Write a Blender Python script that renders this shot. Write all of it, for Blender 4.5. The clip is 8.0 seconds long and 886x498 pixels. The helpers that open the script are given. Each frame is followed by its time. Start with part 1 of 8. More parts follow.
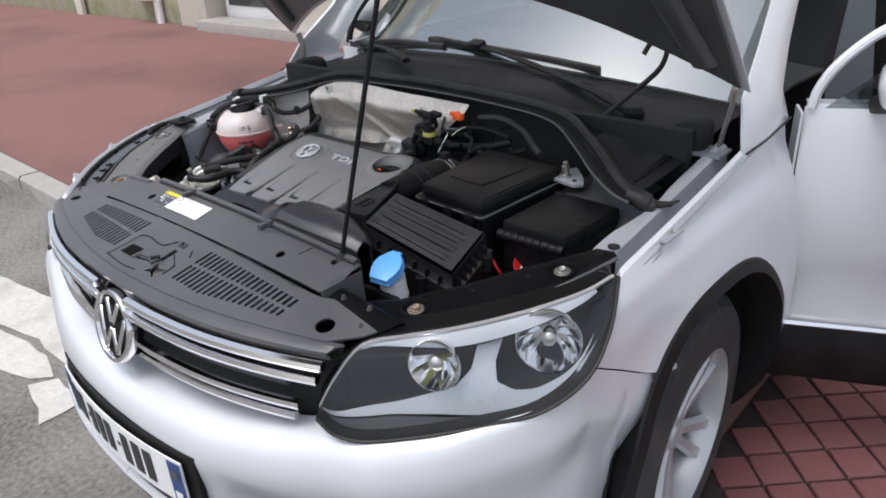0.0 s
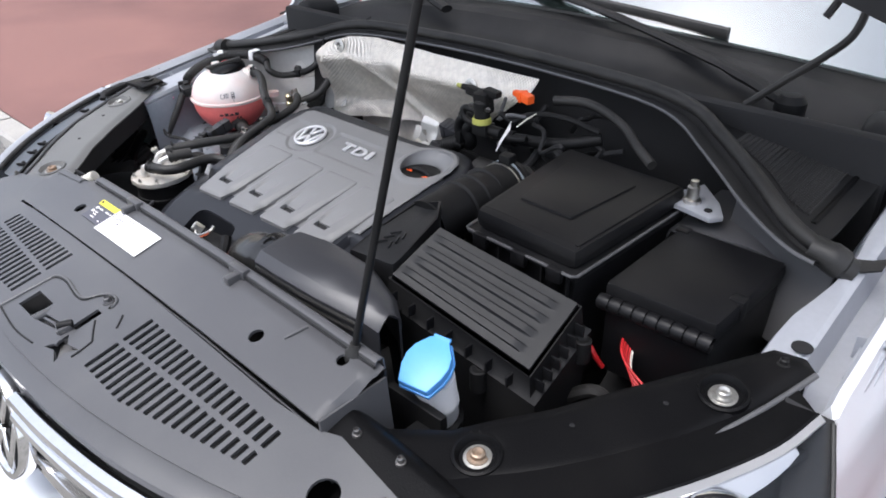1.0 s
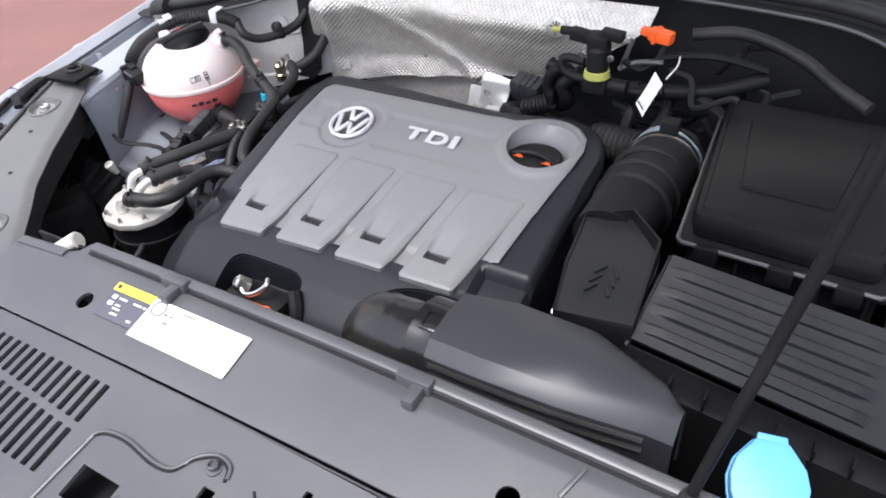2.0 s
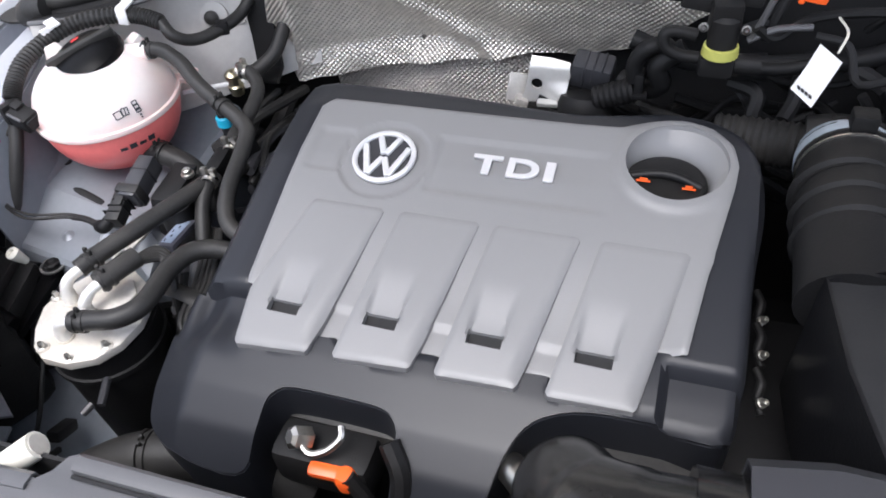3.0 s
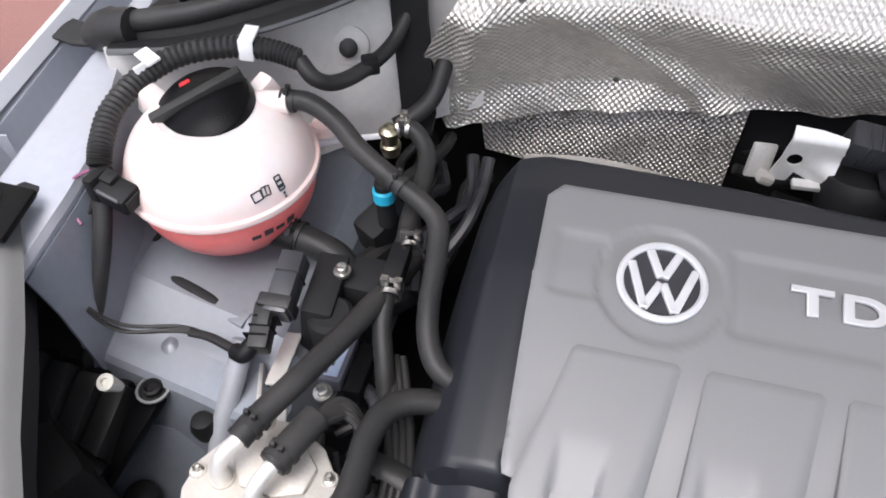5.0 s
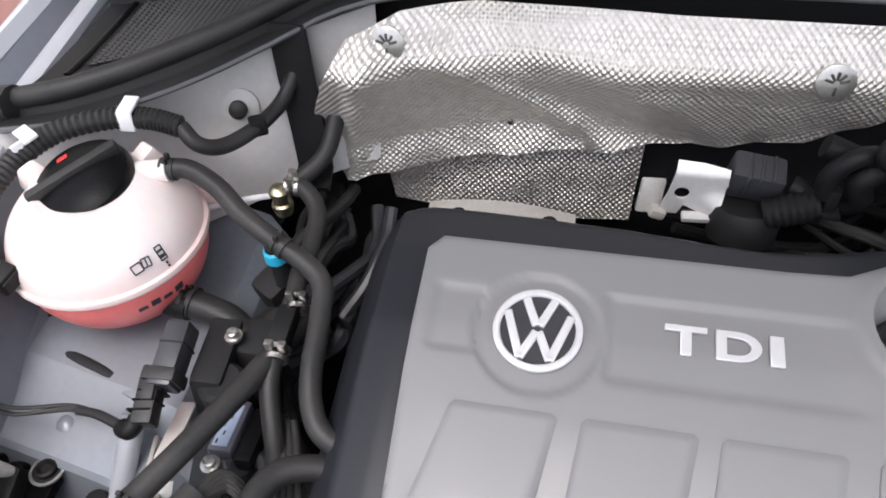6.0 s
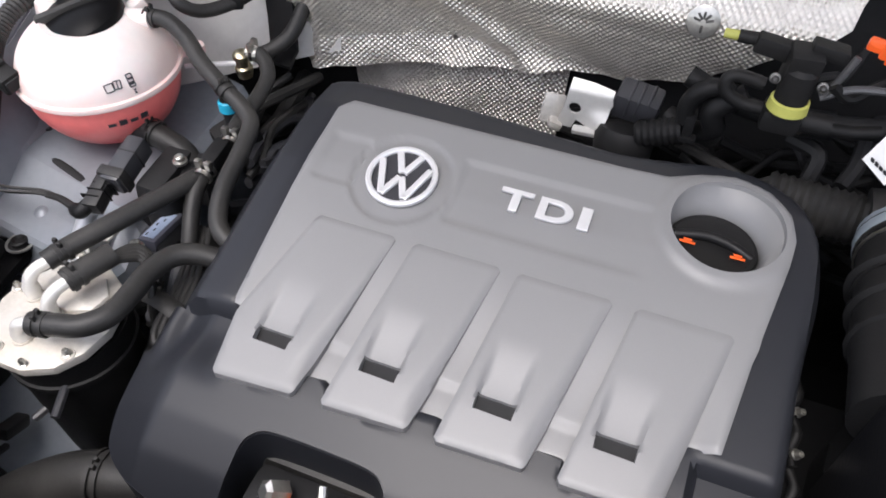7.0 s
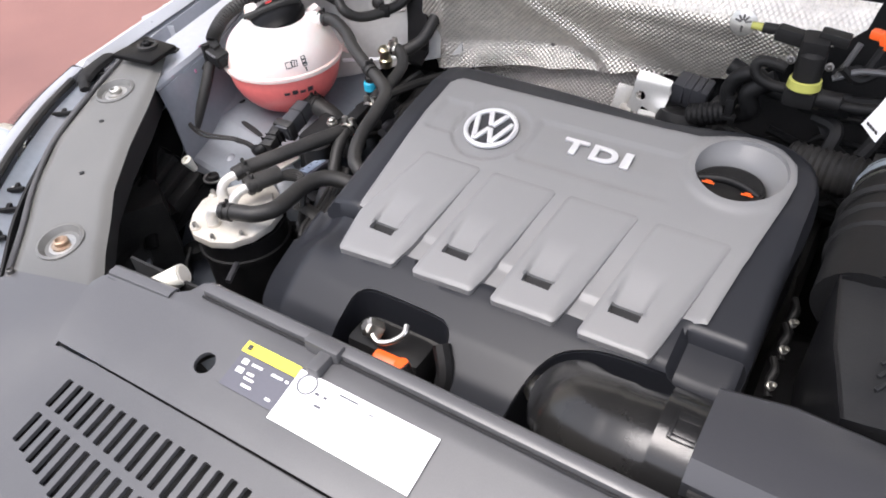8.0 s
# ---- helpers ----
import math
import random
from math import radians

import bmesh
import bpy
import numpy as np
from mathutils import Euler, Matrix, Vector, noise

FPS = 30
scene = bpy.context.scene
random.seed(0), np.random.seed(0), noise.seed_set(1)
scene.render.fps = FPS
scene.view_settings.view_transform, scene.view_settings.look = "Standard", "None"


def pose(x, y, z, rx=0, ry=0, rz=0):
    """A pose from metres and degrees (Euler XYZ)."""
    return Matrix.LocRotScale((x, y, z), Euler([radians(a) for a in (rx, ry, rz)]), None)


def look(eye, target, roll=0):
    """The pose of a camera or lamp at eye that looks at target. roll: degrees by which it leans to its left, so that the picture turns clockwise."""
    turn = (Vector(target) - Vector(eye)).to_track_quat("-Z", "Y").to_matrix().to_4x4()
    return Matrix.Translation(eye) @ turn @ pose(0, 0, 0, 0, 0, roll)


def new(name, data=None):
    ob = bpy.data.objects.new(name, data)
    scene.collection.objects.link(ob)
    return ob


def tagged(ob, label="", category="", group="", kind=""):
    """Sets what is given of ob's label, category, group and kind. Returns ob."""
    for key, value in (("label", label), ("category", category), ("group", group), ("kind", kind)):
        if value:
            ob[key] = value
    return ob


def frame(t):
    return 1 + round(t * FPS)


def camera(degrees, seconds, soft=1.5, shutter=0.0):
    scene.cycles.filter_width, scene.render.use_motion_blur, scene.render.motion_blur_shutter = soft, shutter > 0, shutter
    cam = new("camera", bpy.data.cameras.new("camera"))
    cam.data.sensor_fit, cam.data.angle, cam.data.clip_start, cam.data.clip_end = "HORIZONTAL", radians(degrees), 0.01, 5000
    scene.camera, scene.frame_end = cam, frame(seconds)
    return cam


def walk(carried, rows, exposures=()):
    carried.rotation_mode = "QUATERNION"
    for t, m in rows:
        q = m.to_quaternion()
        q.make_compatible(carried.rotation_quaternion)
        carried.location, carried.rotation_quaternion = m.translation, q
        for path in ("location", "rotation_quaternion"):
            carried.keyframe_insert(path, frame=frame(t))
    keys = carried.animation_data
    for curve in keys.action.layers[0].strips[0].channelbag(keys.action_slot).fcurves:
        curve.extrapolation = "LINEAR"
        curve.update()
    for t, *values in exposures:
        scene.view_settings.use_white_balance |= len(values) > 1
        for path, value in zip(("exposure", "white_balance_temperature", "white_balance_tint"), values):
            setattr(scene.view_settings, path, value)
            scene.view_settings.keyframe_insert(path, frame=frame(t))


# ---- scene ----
cam = camera(63.4, 8.0, soft=1.8)
PATH = [
    (0, (1.304, -0.397, 1.479), (0.075, 0.911, 0.596), -3.0),
    (0.5, (1.099, -0.225, 1.452), (-0.109, 1.053, 0.499), -3.9),
    (1, (0.884, -0.051, 1.404), (-0.316, 1.174, 0.374), -1.8),
    (1.5, (0.663, -0.014, 1.373), (-0.461, 1.177, 0.225), -4.9),
    (1.7, (0.55, -0.016, 1.369), (-0.478, 1.228, 0.189), -5.5),
    (2.8, (0.126, 0.162, 1.345), (-0.465, 1.48, -0.037), -6.4),
    (3, (0.061, 0.185, 1.32), (-0.474, 1.506, -0.084), -6.7),
    (3.5, (-0.115, 0.233, 1.301), (-0.513, 1.498, -0.196), -3.1),
    (4, (-0.221, 0.284, 1.289), (-0.568, 1.456, -0.295), 0.8),
    (4.5, (-0.259, 0.334, 1.291), (-0.632, 1.526, -0.272), 0.2),
    (4.7, (-0.268, 0.334, 1.291), (-0.636, 1.576, -0.233), -0.2),
    (5.8, (-0.206, 0.385, 1.317), (-0.561, 1.714, -0.134), -3.5),
    (6, (-0.185, 0.378, 1.306), (-0.522, 1.732, -0.127), -3.8),
    (6.5, (-0.122, 0.341, 1.296), (-0.426, 1.678, -0.161), -0.7),
    (7, (0.006, 0.261, 1.309), (-0.475, 1.548, -0.144), 1.2),
    (7.5, (0.071, 0.173, 1.307), (-0.588, 1.442, -0.091), -2.2),
    (8, (0.162, 0.066, 1.337), (-0.7, 1.308, 0.028), -3.8),
]
EXPOSURES = [(0.0, 0.52, 6420, 12), (0.6, 0.53, 6350, 12), (1.0, 1.12, 6250, 12), (1.5, 1.58, 6250, 13), (1.9, 1.40, 6250, 13), (3.0, 1.43, 6250, 13), (4.5, 1.29, 6350, 14), (6.0, 1.27, 6500, 14), (7.0, 1.29, 6500, 14), (7.5, 1.35, 6550, 14), (8.0, 1.50, 6550, 14)]
walk(cam, [(t, look(*row)) for t, *row in PATH], EXPOSURES)

# ---- world, sun and exposure ----
world = bpy.data.worlds.new("sky")
scene.world = world
world.use_nodes = True
wn = world.node_tree.nodes
sky = wn.new("ShaderNodeTexSky")
sky.sky_type, sky.sun_disc = "NISHITA", False
sky.sun_elevation, sky.sun_rotation = radians(70), radians(190)
sky.air_density, sky.dust_density, sky.ozone_density = 1.0, 3.0, 1.0
haze = wn.new("ShaderNodeHueSaturation")
haze.inputs["Saturation"].default_value = 0.45
world.node_tree.links.new(sky.outputs[0], haze.inputs["Color"])
world.node_tree.links.new(haze.outputs[0], wn["Background"].inputs["Color"])
wn["Background"].inputs["Strength"].default_value = 0.15
sun_data = bpy.data.lights.new("sun", "SUN")
sun_data.energy, sun_data.angle, sun_data.color = 1.0, radians(35), (1.0, 0.985, 0.96)
sun = new("sun", sun_data)
sun.matrix_world = look((-0.8, -1.7, 7.0), (0, 0.5, 0.8))
scene.view_settings.exposure = 0.0

# ---- materials ----


def mat(name, color, rough=0.5, metal=0.0, var=0.15, grain=60.0, stain=4.0, bump=0.1, coat=0.0, dirt=None, dirt_amount=0.0, spec=0.5, dist=0.001):
    """A surface with a fine grain and broad stains, in metres."""
    m = bpy.data.materials.new(name)
    m.use_nodes = True
    nt = m.node_tree
    b = nt.nodes["Principled BSDF"]
    co = nt.nodes.new("ShaderNodeTexCoord")
    fine = nt.nodes.new("ShaderNodeTexNoise")
    broad = nt.nodes.new("ShaderNodeTexNoise")
    fine.inputs["Scale"].default_value, fine.inputs["Detail"].default_value = grain, 4.0
    broad.inputs["Scale"].default_value, broad.inputs["Detail"].default_value = stain, 5.0
    nt.links.new(co.outputs["Object"], fine.inputs["Vector"])
    nt.links.new(co.outputs["Object"], broad.inputs["Vector"])
    mul = nt.nodes.new("ShaderNodeMath")
    mul.operation = "ADD"
    nt.links.new(fine.outputs["Fac"], mul.inputs[0])
    nt.links.new(broad.outputs["Fac"], mul.inputs[1])
    ramp = nt.nodes.new("ShaderNodeMapRange")
    ramp.inputs["From Min"].default_value, ramp.inputs["From Max"].default_value = 0.6, 1.4
    ramp.inputs["To Min"].default_value, ramp.inputs["To Max"].default_value = 1.0 - var, 1.0 + var
    nt.links.new(mul.outputs[0], ramp.inputs["Value"])
    tint = nt.nodes.new("ShaderNodeMix")
    tint.data_type, tint.blend_type = "RGBA", "MULTIPLY"
    tint.inputs["Factor"].default_value = 1.0
    tint.inputs["A"].default_value = (*color, 1)
    nt.links.new(ramp.outputs["Result"], tint.inputs["B"])
    out = tint.outputs["Result"]
    if dirt:
        mix = nt.nodes.new("ShaderNodeMix")
        mix.data_type = "RGBA"
        mix.inputs["B"].default_value = (*dirt, 1)
        amount = nt.nodes.new("ShaderNodeMapRange")
        amount.inputs["From Min"].default_value, amount.inputs["From Max"].default_value = 0.45, 0.75
        amount.inputs["To Max"].default_value = dirt_amount
        nt.links.new(broad.outputs["Fac"], amount.inputs["Value"])
        nt.links.new(amount.outputs["Result"], mix.inputs["Factor"])
        nt.links.new(out, mix.inputs["A"])
        out = mix.outputs["Result"]
    nt.links.new(out, b.inputs["Base Color"])
    rr = nt.nodes.new("ShaderNodeMapRange")
    rr.inputs["To Min"].default_value, rr.inputs["To Max"].default_value = rough - 0.08, min(1.0, rough + 0.08)
    nt.links.new(broad.outputs["Fac"], rr.inputs["Value"])
    nt.links.new(rr.outputs["Result"], b.inputs["Roughness"])
    b.inputs["Metallic"].default_value = metal
    b.inputs["Coat Weight"].default_value, b.inputs["Coat Roughness"].default_value = coat, 0.06
    b.inputs["Specular IOR Level"].default_value = spec
    if bump:
        bp = nt.nodes.new("ShaderNodeBump")
        bp.inputs["Strength"].default_value, bp.inputs["Distance"].default_value = bump, dist
        nt.links.new(fine.outputs["Fac"], bp.inputs["Height"])
        nt.links.new(bp.outputs["Normal"], b.inputs["Normal"])
    return m


def glass(name, tint, clear, rough=0.02):
    """A clear pane: light passes, and the rest mirrors."""
    m = bpy.data.materials.new(name)
    m.use_nodes = True
    nt = m.node_tree
    nt.nodes.remove(nt.nodes["Principled BSDF"])
    t, g, mix = nt.nodes.new("ShaderNodeBsdfTransparent"), nt.nodes.new("ShaderNodeBsdfGlossy"), nt.nodes.new("ShaderNodeMixShader")
    t.inputs["Color"].default_value = (*tint, 1)
    g.inputs["Roughness"].default_value = rough
    mix.inputs["Fac"].default_value = 1 - clear
    nt.links.new(t.outputs[0], mix.inputs[1])
    nt.links.new(g.outputs[0], mix.inputs[2])
    nt.links.new(mix.outputs[0], nt.nodes["Material Output"].inputs["Surface"])
    return m


def foil_material(name, tone):
    """Aluminium heat foil, embossed with small diagonal dimples."""
    m = mat(name, tone, 0.38, 0.66, 0.18, 90, 6, 0.0, dirt=(0.30, 0.25, 0.20), dirt_amount=0.22)
    nt = m.node_tree
    b = nt.nodes["Principled BSDF"]
    co = nt.nodes.new("ShaderNodeTexCoord")
    mp = nt.nodes.new("ShaderNodeMapping")
    mp.inputs["Rotation"].default_value = (0, radians(45), 0)
    nt.links.new(co.outputs["Object"], mp.inputs["Vector"])
    sep = nt.nodes.new("ShaderNodeSeparateXYZ")
    nt.links.new(mp.outputs["Vector"], sep.inputs[0])
    waves = []
    for axis in ("X", "Z"):
        k = nt.nodes.new("ShaderNodeMath")
        k.operation = "MULTIPLY"
        k.inputs[1].default_value = 2 * math.pi / 0.0048
        s = nt.nodes.new("ShaderNodeMath")
        s.operation = "SINE"
        nt.links.new(sep.outputs[axis], k.inputs[0])
        nt.links.new(k.outputs[0], s.inputs[0])
        waves.append(s)
    add = nt.nodes.new("ShaderNodeMath")
    add.operation = "ADD"
    nt.links.new(waves[0].outputs[0], add.inputs[0])
    nt.links.new(waves[1].outputs[0], add.inputs[1])
    bp = nt.nodes.new("ShaderNodeBump")
    bp.inputs["Strength"].default_value, bp.inputs["Distance"].default_value = 0.56, 0.0010
    nt.links.new(add.outputs[0], bp.inputs["Height"])
    nt.links.new(bp.outputs["Normal"], b.inputs["Normal"])
    return m


SILVER = mat("silver_paint", (0.715, 0.732, 0.765), 0.36, 0.20, 0.04, 900, 3, 0.02, coat=0.7, dirt=(0.4, 0.39, 0.37), dirt_amount=0.25)
# Same body paint as INNER, lightened for the sky light on the rails.
LIT_RAIL_PAINT = mat("lit_rail_paint", (0.43, 0.447, 0.485), 0.34, 0.30, 0.06, 120, 7, 0.05, dirt=(0.34, 0.33, 0.32), dirt_amount=0.35)
TOWER_GREY = mat("warm_grey_paint", (0.54, 0.53, 0.51), 0.48, 0.0, 0.10, 120, 7, 0.05, dirt=(0.28, 0.26, 0.24), dirt_amount=0.4)
# Darker copy of the rails' paint for the shaded shelf and walls.
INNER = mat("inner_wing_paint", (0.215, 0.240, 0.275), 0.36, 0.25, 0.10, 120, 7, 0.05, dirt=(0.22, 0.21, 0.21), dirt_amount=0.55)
BLACK = mat("black_plastic", (0.008, 0.008, 0.0085), 0.52, 0, 0.3, 500, 9, 0.25, dirt=(0.022, 0.021, 0.020), dirt_amount=0.5, spec=0.22)
CARRIER = mat("grey_black_plastic", (0.080, 0.080, 0.084), 0.32, 0, 0.12, 900, 6, 0.10, dirt=(0.122, 0.120, 0.118), dirt_amount=0.5)
# Arm plastic made paler, with the sky's reflection put into the colour.
ARM_SKYLIT = mat("skylit_arm_plastic", (0.118, 0.118, 0.114), 0.33, 0, 0.12, 900, 6, 0.10, dirt=(0.16, 0.158, 0.15), dirt_amount=0.5)
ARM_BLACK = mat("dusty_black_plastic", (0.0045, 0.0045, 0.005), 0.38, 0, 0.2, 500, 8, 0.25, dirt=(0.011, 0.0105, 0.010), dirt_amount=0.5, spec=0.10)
DUCT_BLACK = mat("smooth_black_plastic", (0.011, 0.011, 0.0115), 0.20, 0, 0.15, 300, 8, 0.05, dirt=(0.03, 0.028, 0.024), dirt_amount=0.5)
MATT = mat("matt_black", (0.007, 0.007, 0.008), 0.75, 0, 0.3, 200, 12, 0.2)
SCUTTLE = mat("scuttle_plastic", (0.012, 0.012, 0.0125), 0.60, 0, 0.3, 400, 9, 0.25, dirt=(0.026, 0.025, 0.024), dirt_amount=0.6, spec=0.18)
BOX_BLACK = mat("box_plastic", (0.0065, 0.0065, 0.0075), 0.42, 0, 0.3, 400, 9, 0.2, dirt=(0.016, 0.0155, 0.015), dirt_amount=0.6, spec=0.24)
RUBBER = mat("rubber", (0.020, 0.0195, 0.019), 0.50, 0, 0.3, 300, 14, 0.25, dirt=(0.055, 0.052, 0.048), dirt_amount=0.5, spec=0.35)
COVER_GREY = mat("grey_cover_plastic", (0.185, 0.185, 0.188), 0.42, 0, 0.05, 1400, 5, 0.05)
DUCT_FLAT = mat("grey_duct_plastic", (0.036, 0.0365, 0.041), 0.34, 0, 0.08, 900, 5, 0.12)
COVER_DARK = mat("dark_cover_plastic", (0.0172, 0.0185, 0.0228), 0.38, 0, 0.08, 1400, 5, 0.06, spec=0.29)
CHROME = mat("chrome", (0.82, 0.82, 0.83), 0.10, 1.0, 0.05, 100, 8, 0.0)
SATIN = mat("satin_silver", (0.72, 0.72, 0.73), 0.36, 0.45, 0.05, 100, 8, 0.0)
PALE_METAL = mat("pale_cast_metal", (0.68, 0.67, 0.64), 0.42, 0.4, 0.08, 200, 20, 0.1, dirt=(0.5, 0.45, 0.38), dirt_amount=0.3)
DARK_STEEL = mat("dark_steel", (0.16, 0.155, 0.15), 0.45, 0.8, 0.2, 150, 20, 0.15)
STEEL = mat("bright_steel", (0.62, 0.60, 0.56), 0.32, 1.0, 0.2, 150, 20, 0.15)
CAST = mat("cast_aluminium", (0.58, 0.56, 0.52), 0.50, 0.35, 0.12, 300, 18, 0.3, dirt=(0.40, 0.34, 0.26), dirt_amount=0.7)
RUSTY = mat("rusty_bolt", (0.36, 0.28, 0.21), 0.5, 0.7, 0.4, 400, 60, 0.2, dirt=(0.22, 0.10, 0.05), dirt_amount=0.7)
ZINC = mat("zinc_bolt", (0.50, 0.49, 0.46), 0.35, 0.9, 0.2, 300, 30, 0.1)
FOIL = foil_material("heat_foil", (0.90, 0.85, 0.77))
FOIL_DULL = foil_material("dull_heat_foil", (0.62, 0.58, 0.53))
TANK_WHITE = mat("milky_plastic", (0.74, 0.685, 0.665), 0.32, 0, 0.04, 120, 9, 0.03, dirt=(0.80, 0.55, 0.48), dirt_amount=0.5)
TANK_RED = mat("pink_coolant_plastic", (0.88, 0.22, 0.20), 0.30, 0, 0.1, 120, 9, 0.03)


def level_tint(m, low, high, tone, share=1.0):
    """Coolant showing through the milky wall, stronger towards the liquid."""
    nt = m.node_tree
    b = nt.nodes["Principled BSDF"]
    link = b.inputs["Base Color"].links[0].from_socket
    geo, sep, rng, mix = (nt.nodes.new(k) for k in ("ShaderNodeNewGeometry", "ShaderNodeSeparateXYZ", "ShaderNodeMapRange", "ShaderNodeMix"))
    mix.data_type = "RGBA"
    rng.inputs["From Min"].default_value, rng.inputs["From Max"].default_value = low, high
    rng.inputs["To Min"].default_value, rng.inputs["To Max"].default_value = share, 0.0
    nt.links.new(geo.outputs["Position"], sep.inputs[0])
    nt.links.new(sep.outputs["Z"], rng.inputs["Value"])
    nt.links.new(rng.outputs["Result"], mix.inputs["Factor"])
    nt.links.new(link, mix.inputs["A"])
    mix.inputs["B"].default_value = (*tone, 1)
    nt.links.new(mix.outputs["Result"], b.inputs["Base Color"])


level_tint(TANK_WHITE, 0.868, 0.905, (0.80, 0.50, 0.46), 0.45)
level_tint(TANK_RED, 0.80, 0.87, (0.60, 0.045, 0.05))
TANK_WHITE.node_tree.nodes["Principled BSDF"].inputs["Subsurface Weight"].default_value = 0.25
TANK_WHITE.node_tree.nodes["Principled BSDF"].inputs["Subsurface Radius"].default_value = (0.03, 0.012, 0.01)
ORANGE = mat("orange_plastic", (0.95, 0.13, 0.02), 0.4, 0, 0.08, 200, 20, 0.05)
BLUE = mat("blue_plastic", (0.12, 0.40, 0.86), 0.38, 0, 0.06, 200, 12, 0.05)
BLUE_DARK = mat("dark_blue_plastic", (0.035, 0.075, 0.22), 0.5, 0, 0.1, 200, 9, 0.05)
TEAL = mat("teal_plastic", (0.02, 0.40, 0.60), 0.4, 0, 0.06, 200, 12, 0.05)
YELLOW = mat("yellow_plastic", (0.80, 0.68, 0.06), 0.5, 0, 0.08, 200, 12, 0.05)
OCHRE = mat("olive_yellow_plastic", (0.42, 0.42, 0.10), 0.5, 0, 0.1, 200, 12, 0.05)
RED = mat("red_cable", (0.50, 0.015, 0.018), 0.45, 0, 0.1, 200, 12, 0.05)
WHITE = mat("white_paper", (0.82, 0.82, 0.82), 0.55, 0, 0.03, 400, 8, 0.02)
CREAM = mat("cream_plastic", (0.72, 0.70, 0.62), 0.5, 0, 0.08, 200, 12, 0.05)
LABEL_GREY = mat("grey_label", (0.085, 0.085, 0.105), 0.5, 0, 0.06, 400, 8, 0.02)
INK = mat("dark_ink", (0.03, 0.03, 0.035), 0.5, 0, 0.1, 400, 8, 0.0)
TYRE = mat("tyre_rubber", (0.028, 0.028, 0.029), 0.75, 0, 0.3, 160, 10, 0.4, dirt=(0.09, 0.085, 0.08), dirt_amount=0.5)
BEZEL = mat("satin_bezel", (0.62, 0.62, 0.63), 0.30, 0.6, 0.05, 200, 8, 0.0)
RIM = mat("alloy_rim", (0.50, 0.51, 0.52), 0.32, 0.45, 0.05, 200, 8, 0.0, coat=0.4)
ASPHALT = mat("asphalt", (0.185, 0.177, 0.160), 0.85, 0, 0.75, 55, 1.6, 1.0, dirt=(0.24, 0.235, 0.22), dirt_amount=0.5, dist=0.006)
RED_ASPHALT = mat("red_asphalt", (0.232, 0.116, 0.102), 0.85, 0, 0.16, 160, 0.55, 0.6, dirt=(0.125, 0.062, 0.060), dirt_amount=1.0, dist=0.003)
ROAD_PAINT = mat("worn_road_paint", (0.62, 0.61, 0.57), 0.8, 0, 0.2, 60, 5, 0.5, dirt=(0.35, 0.34, 0.31), dirt_amount=0.8, dist=0.002)
KERB = mat("kerb_stone", (0.40, 0.385, 0.36), 0.85, 0, 0.22, 120, 4, 0.6, dirt=(0.22, 0.21, 0.2), dirt_amount=0.6, dist=0.002)
PAVER = mat("red_paver", (0.17, 0.062, 0.064), 0.8, 0, 0.22, 150, 5, 0.5, dirt=(0.14, 0.07, 0.07), dirt_amount=0.6, dist=0.002)
JOINT = mat("paver_joint", (0.03, 0.02, 0.02), 0.95, 0, 0.4, 200, 8, 0.6)
RENDER_WALL = mat("cream_render", (0.62, 0.58, 0.50), 0.85, 0, 0.12, 60, 2, 0.4, dirt=(0.30, 0.31, 0.20), dirt_amount=0.6, dist=0.003)
MOSS_WALL = mat("mossy_plinth", (0.36, 0.34, 0.25), 0.9, 0, 0.3, 40, 3, 0.6, dirt=(0.14, 0.19, 0.06), dirt_amount=0.9, dist=0.004)
WINDSCREEN = glass("windscreen_glass", (0.72, 0.82, 0.80), 0.56)
LENS = glass("headlight_lens", (0.93, 0.94, 0.95), 0.975)
SIDE_GLASS = glass("side_glass", (0.45, 0.5, 0.5), 0.85)
CABIN = mat("cabin_cloth", (0.03, 0.03, 0.033), 0.85, 0, 0.2, 200, 6, 0.3)

# ---- shape helpers ----


def finish(bm, smooth=38):
    me = bpy.data.meshes.new("shape")
    bmesh.ops.recalc_face_normals(bm, faces=bm.faces)
    bm.to_mesh(me)
    bm.free()
    me.shade_smooth()
    me.set_sharp_from_angle(angle=radians(smooth))
    return me


def part(name, bm, material, parent, label="", smooth=38):
    """Links a bmesh as one mesh object under a thing or a part."""
    me = finish(bm, smooth) if isinstance(bm, bmesh.types.BMesh) else bm
    if not me.materials:
        me.materials.append(material)
    ob = new(name, me)
    ob.parent = parent
    if parent:
        ob.matrix_parent_inverse = parent.matrix_world.inverted()
    return tagged(ob, label)


def thing(name, label, category, at=(0, 0, 0), group="", kind=""):
    ob = new(name)
    ob.location = at
    ob.empty_display_size = 0.05
    bpy.context.view_layer.update()
    return tagged(ob, label, category, group, kind)


def box(size, at=(0, 0, 0), bevel=0.004, turn=(0, 0, 0), seg=2):
    bm = bmesh.new()
    bmesh.ops.create_cube(bm, size=1.0)
    bmesh.ops.scale(bm, vec=size, verts=bm.verts)
    if bevel:
        bmesh.ops.bevel(bm, geom=bm.edges[:], offset=bevel, segments=seg, profile=0.6, affect="EDGES")
    bmesh.ops.transform(bm, matrix=pose(*at, *turn), verts=bm.verts)
    return bm


def join(*bms):
    """One bmesh out of several."""
    out = bms[0]
    for b in bms[1:]:
        me = bpy.data.meshes.new("tmp")
        b.to_mesh(me)
        b.free()
        out.from_mesh(me)
        bpy.data.meshes.remove(me)
    return out


def moved(bm, m):
    bmesh.ops.transform(bm, matrix=m, verts=bm.verts)
    return bm


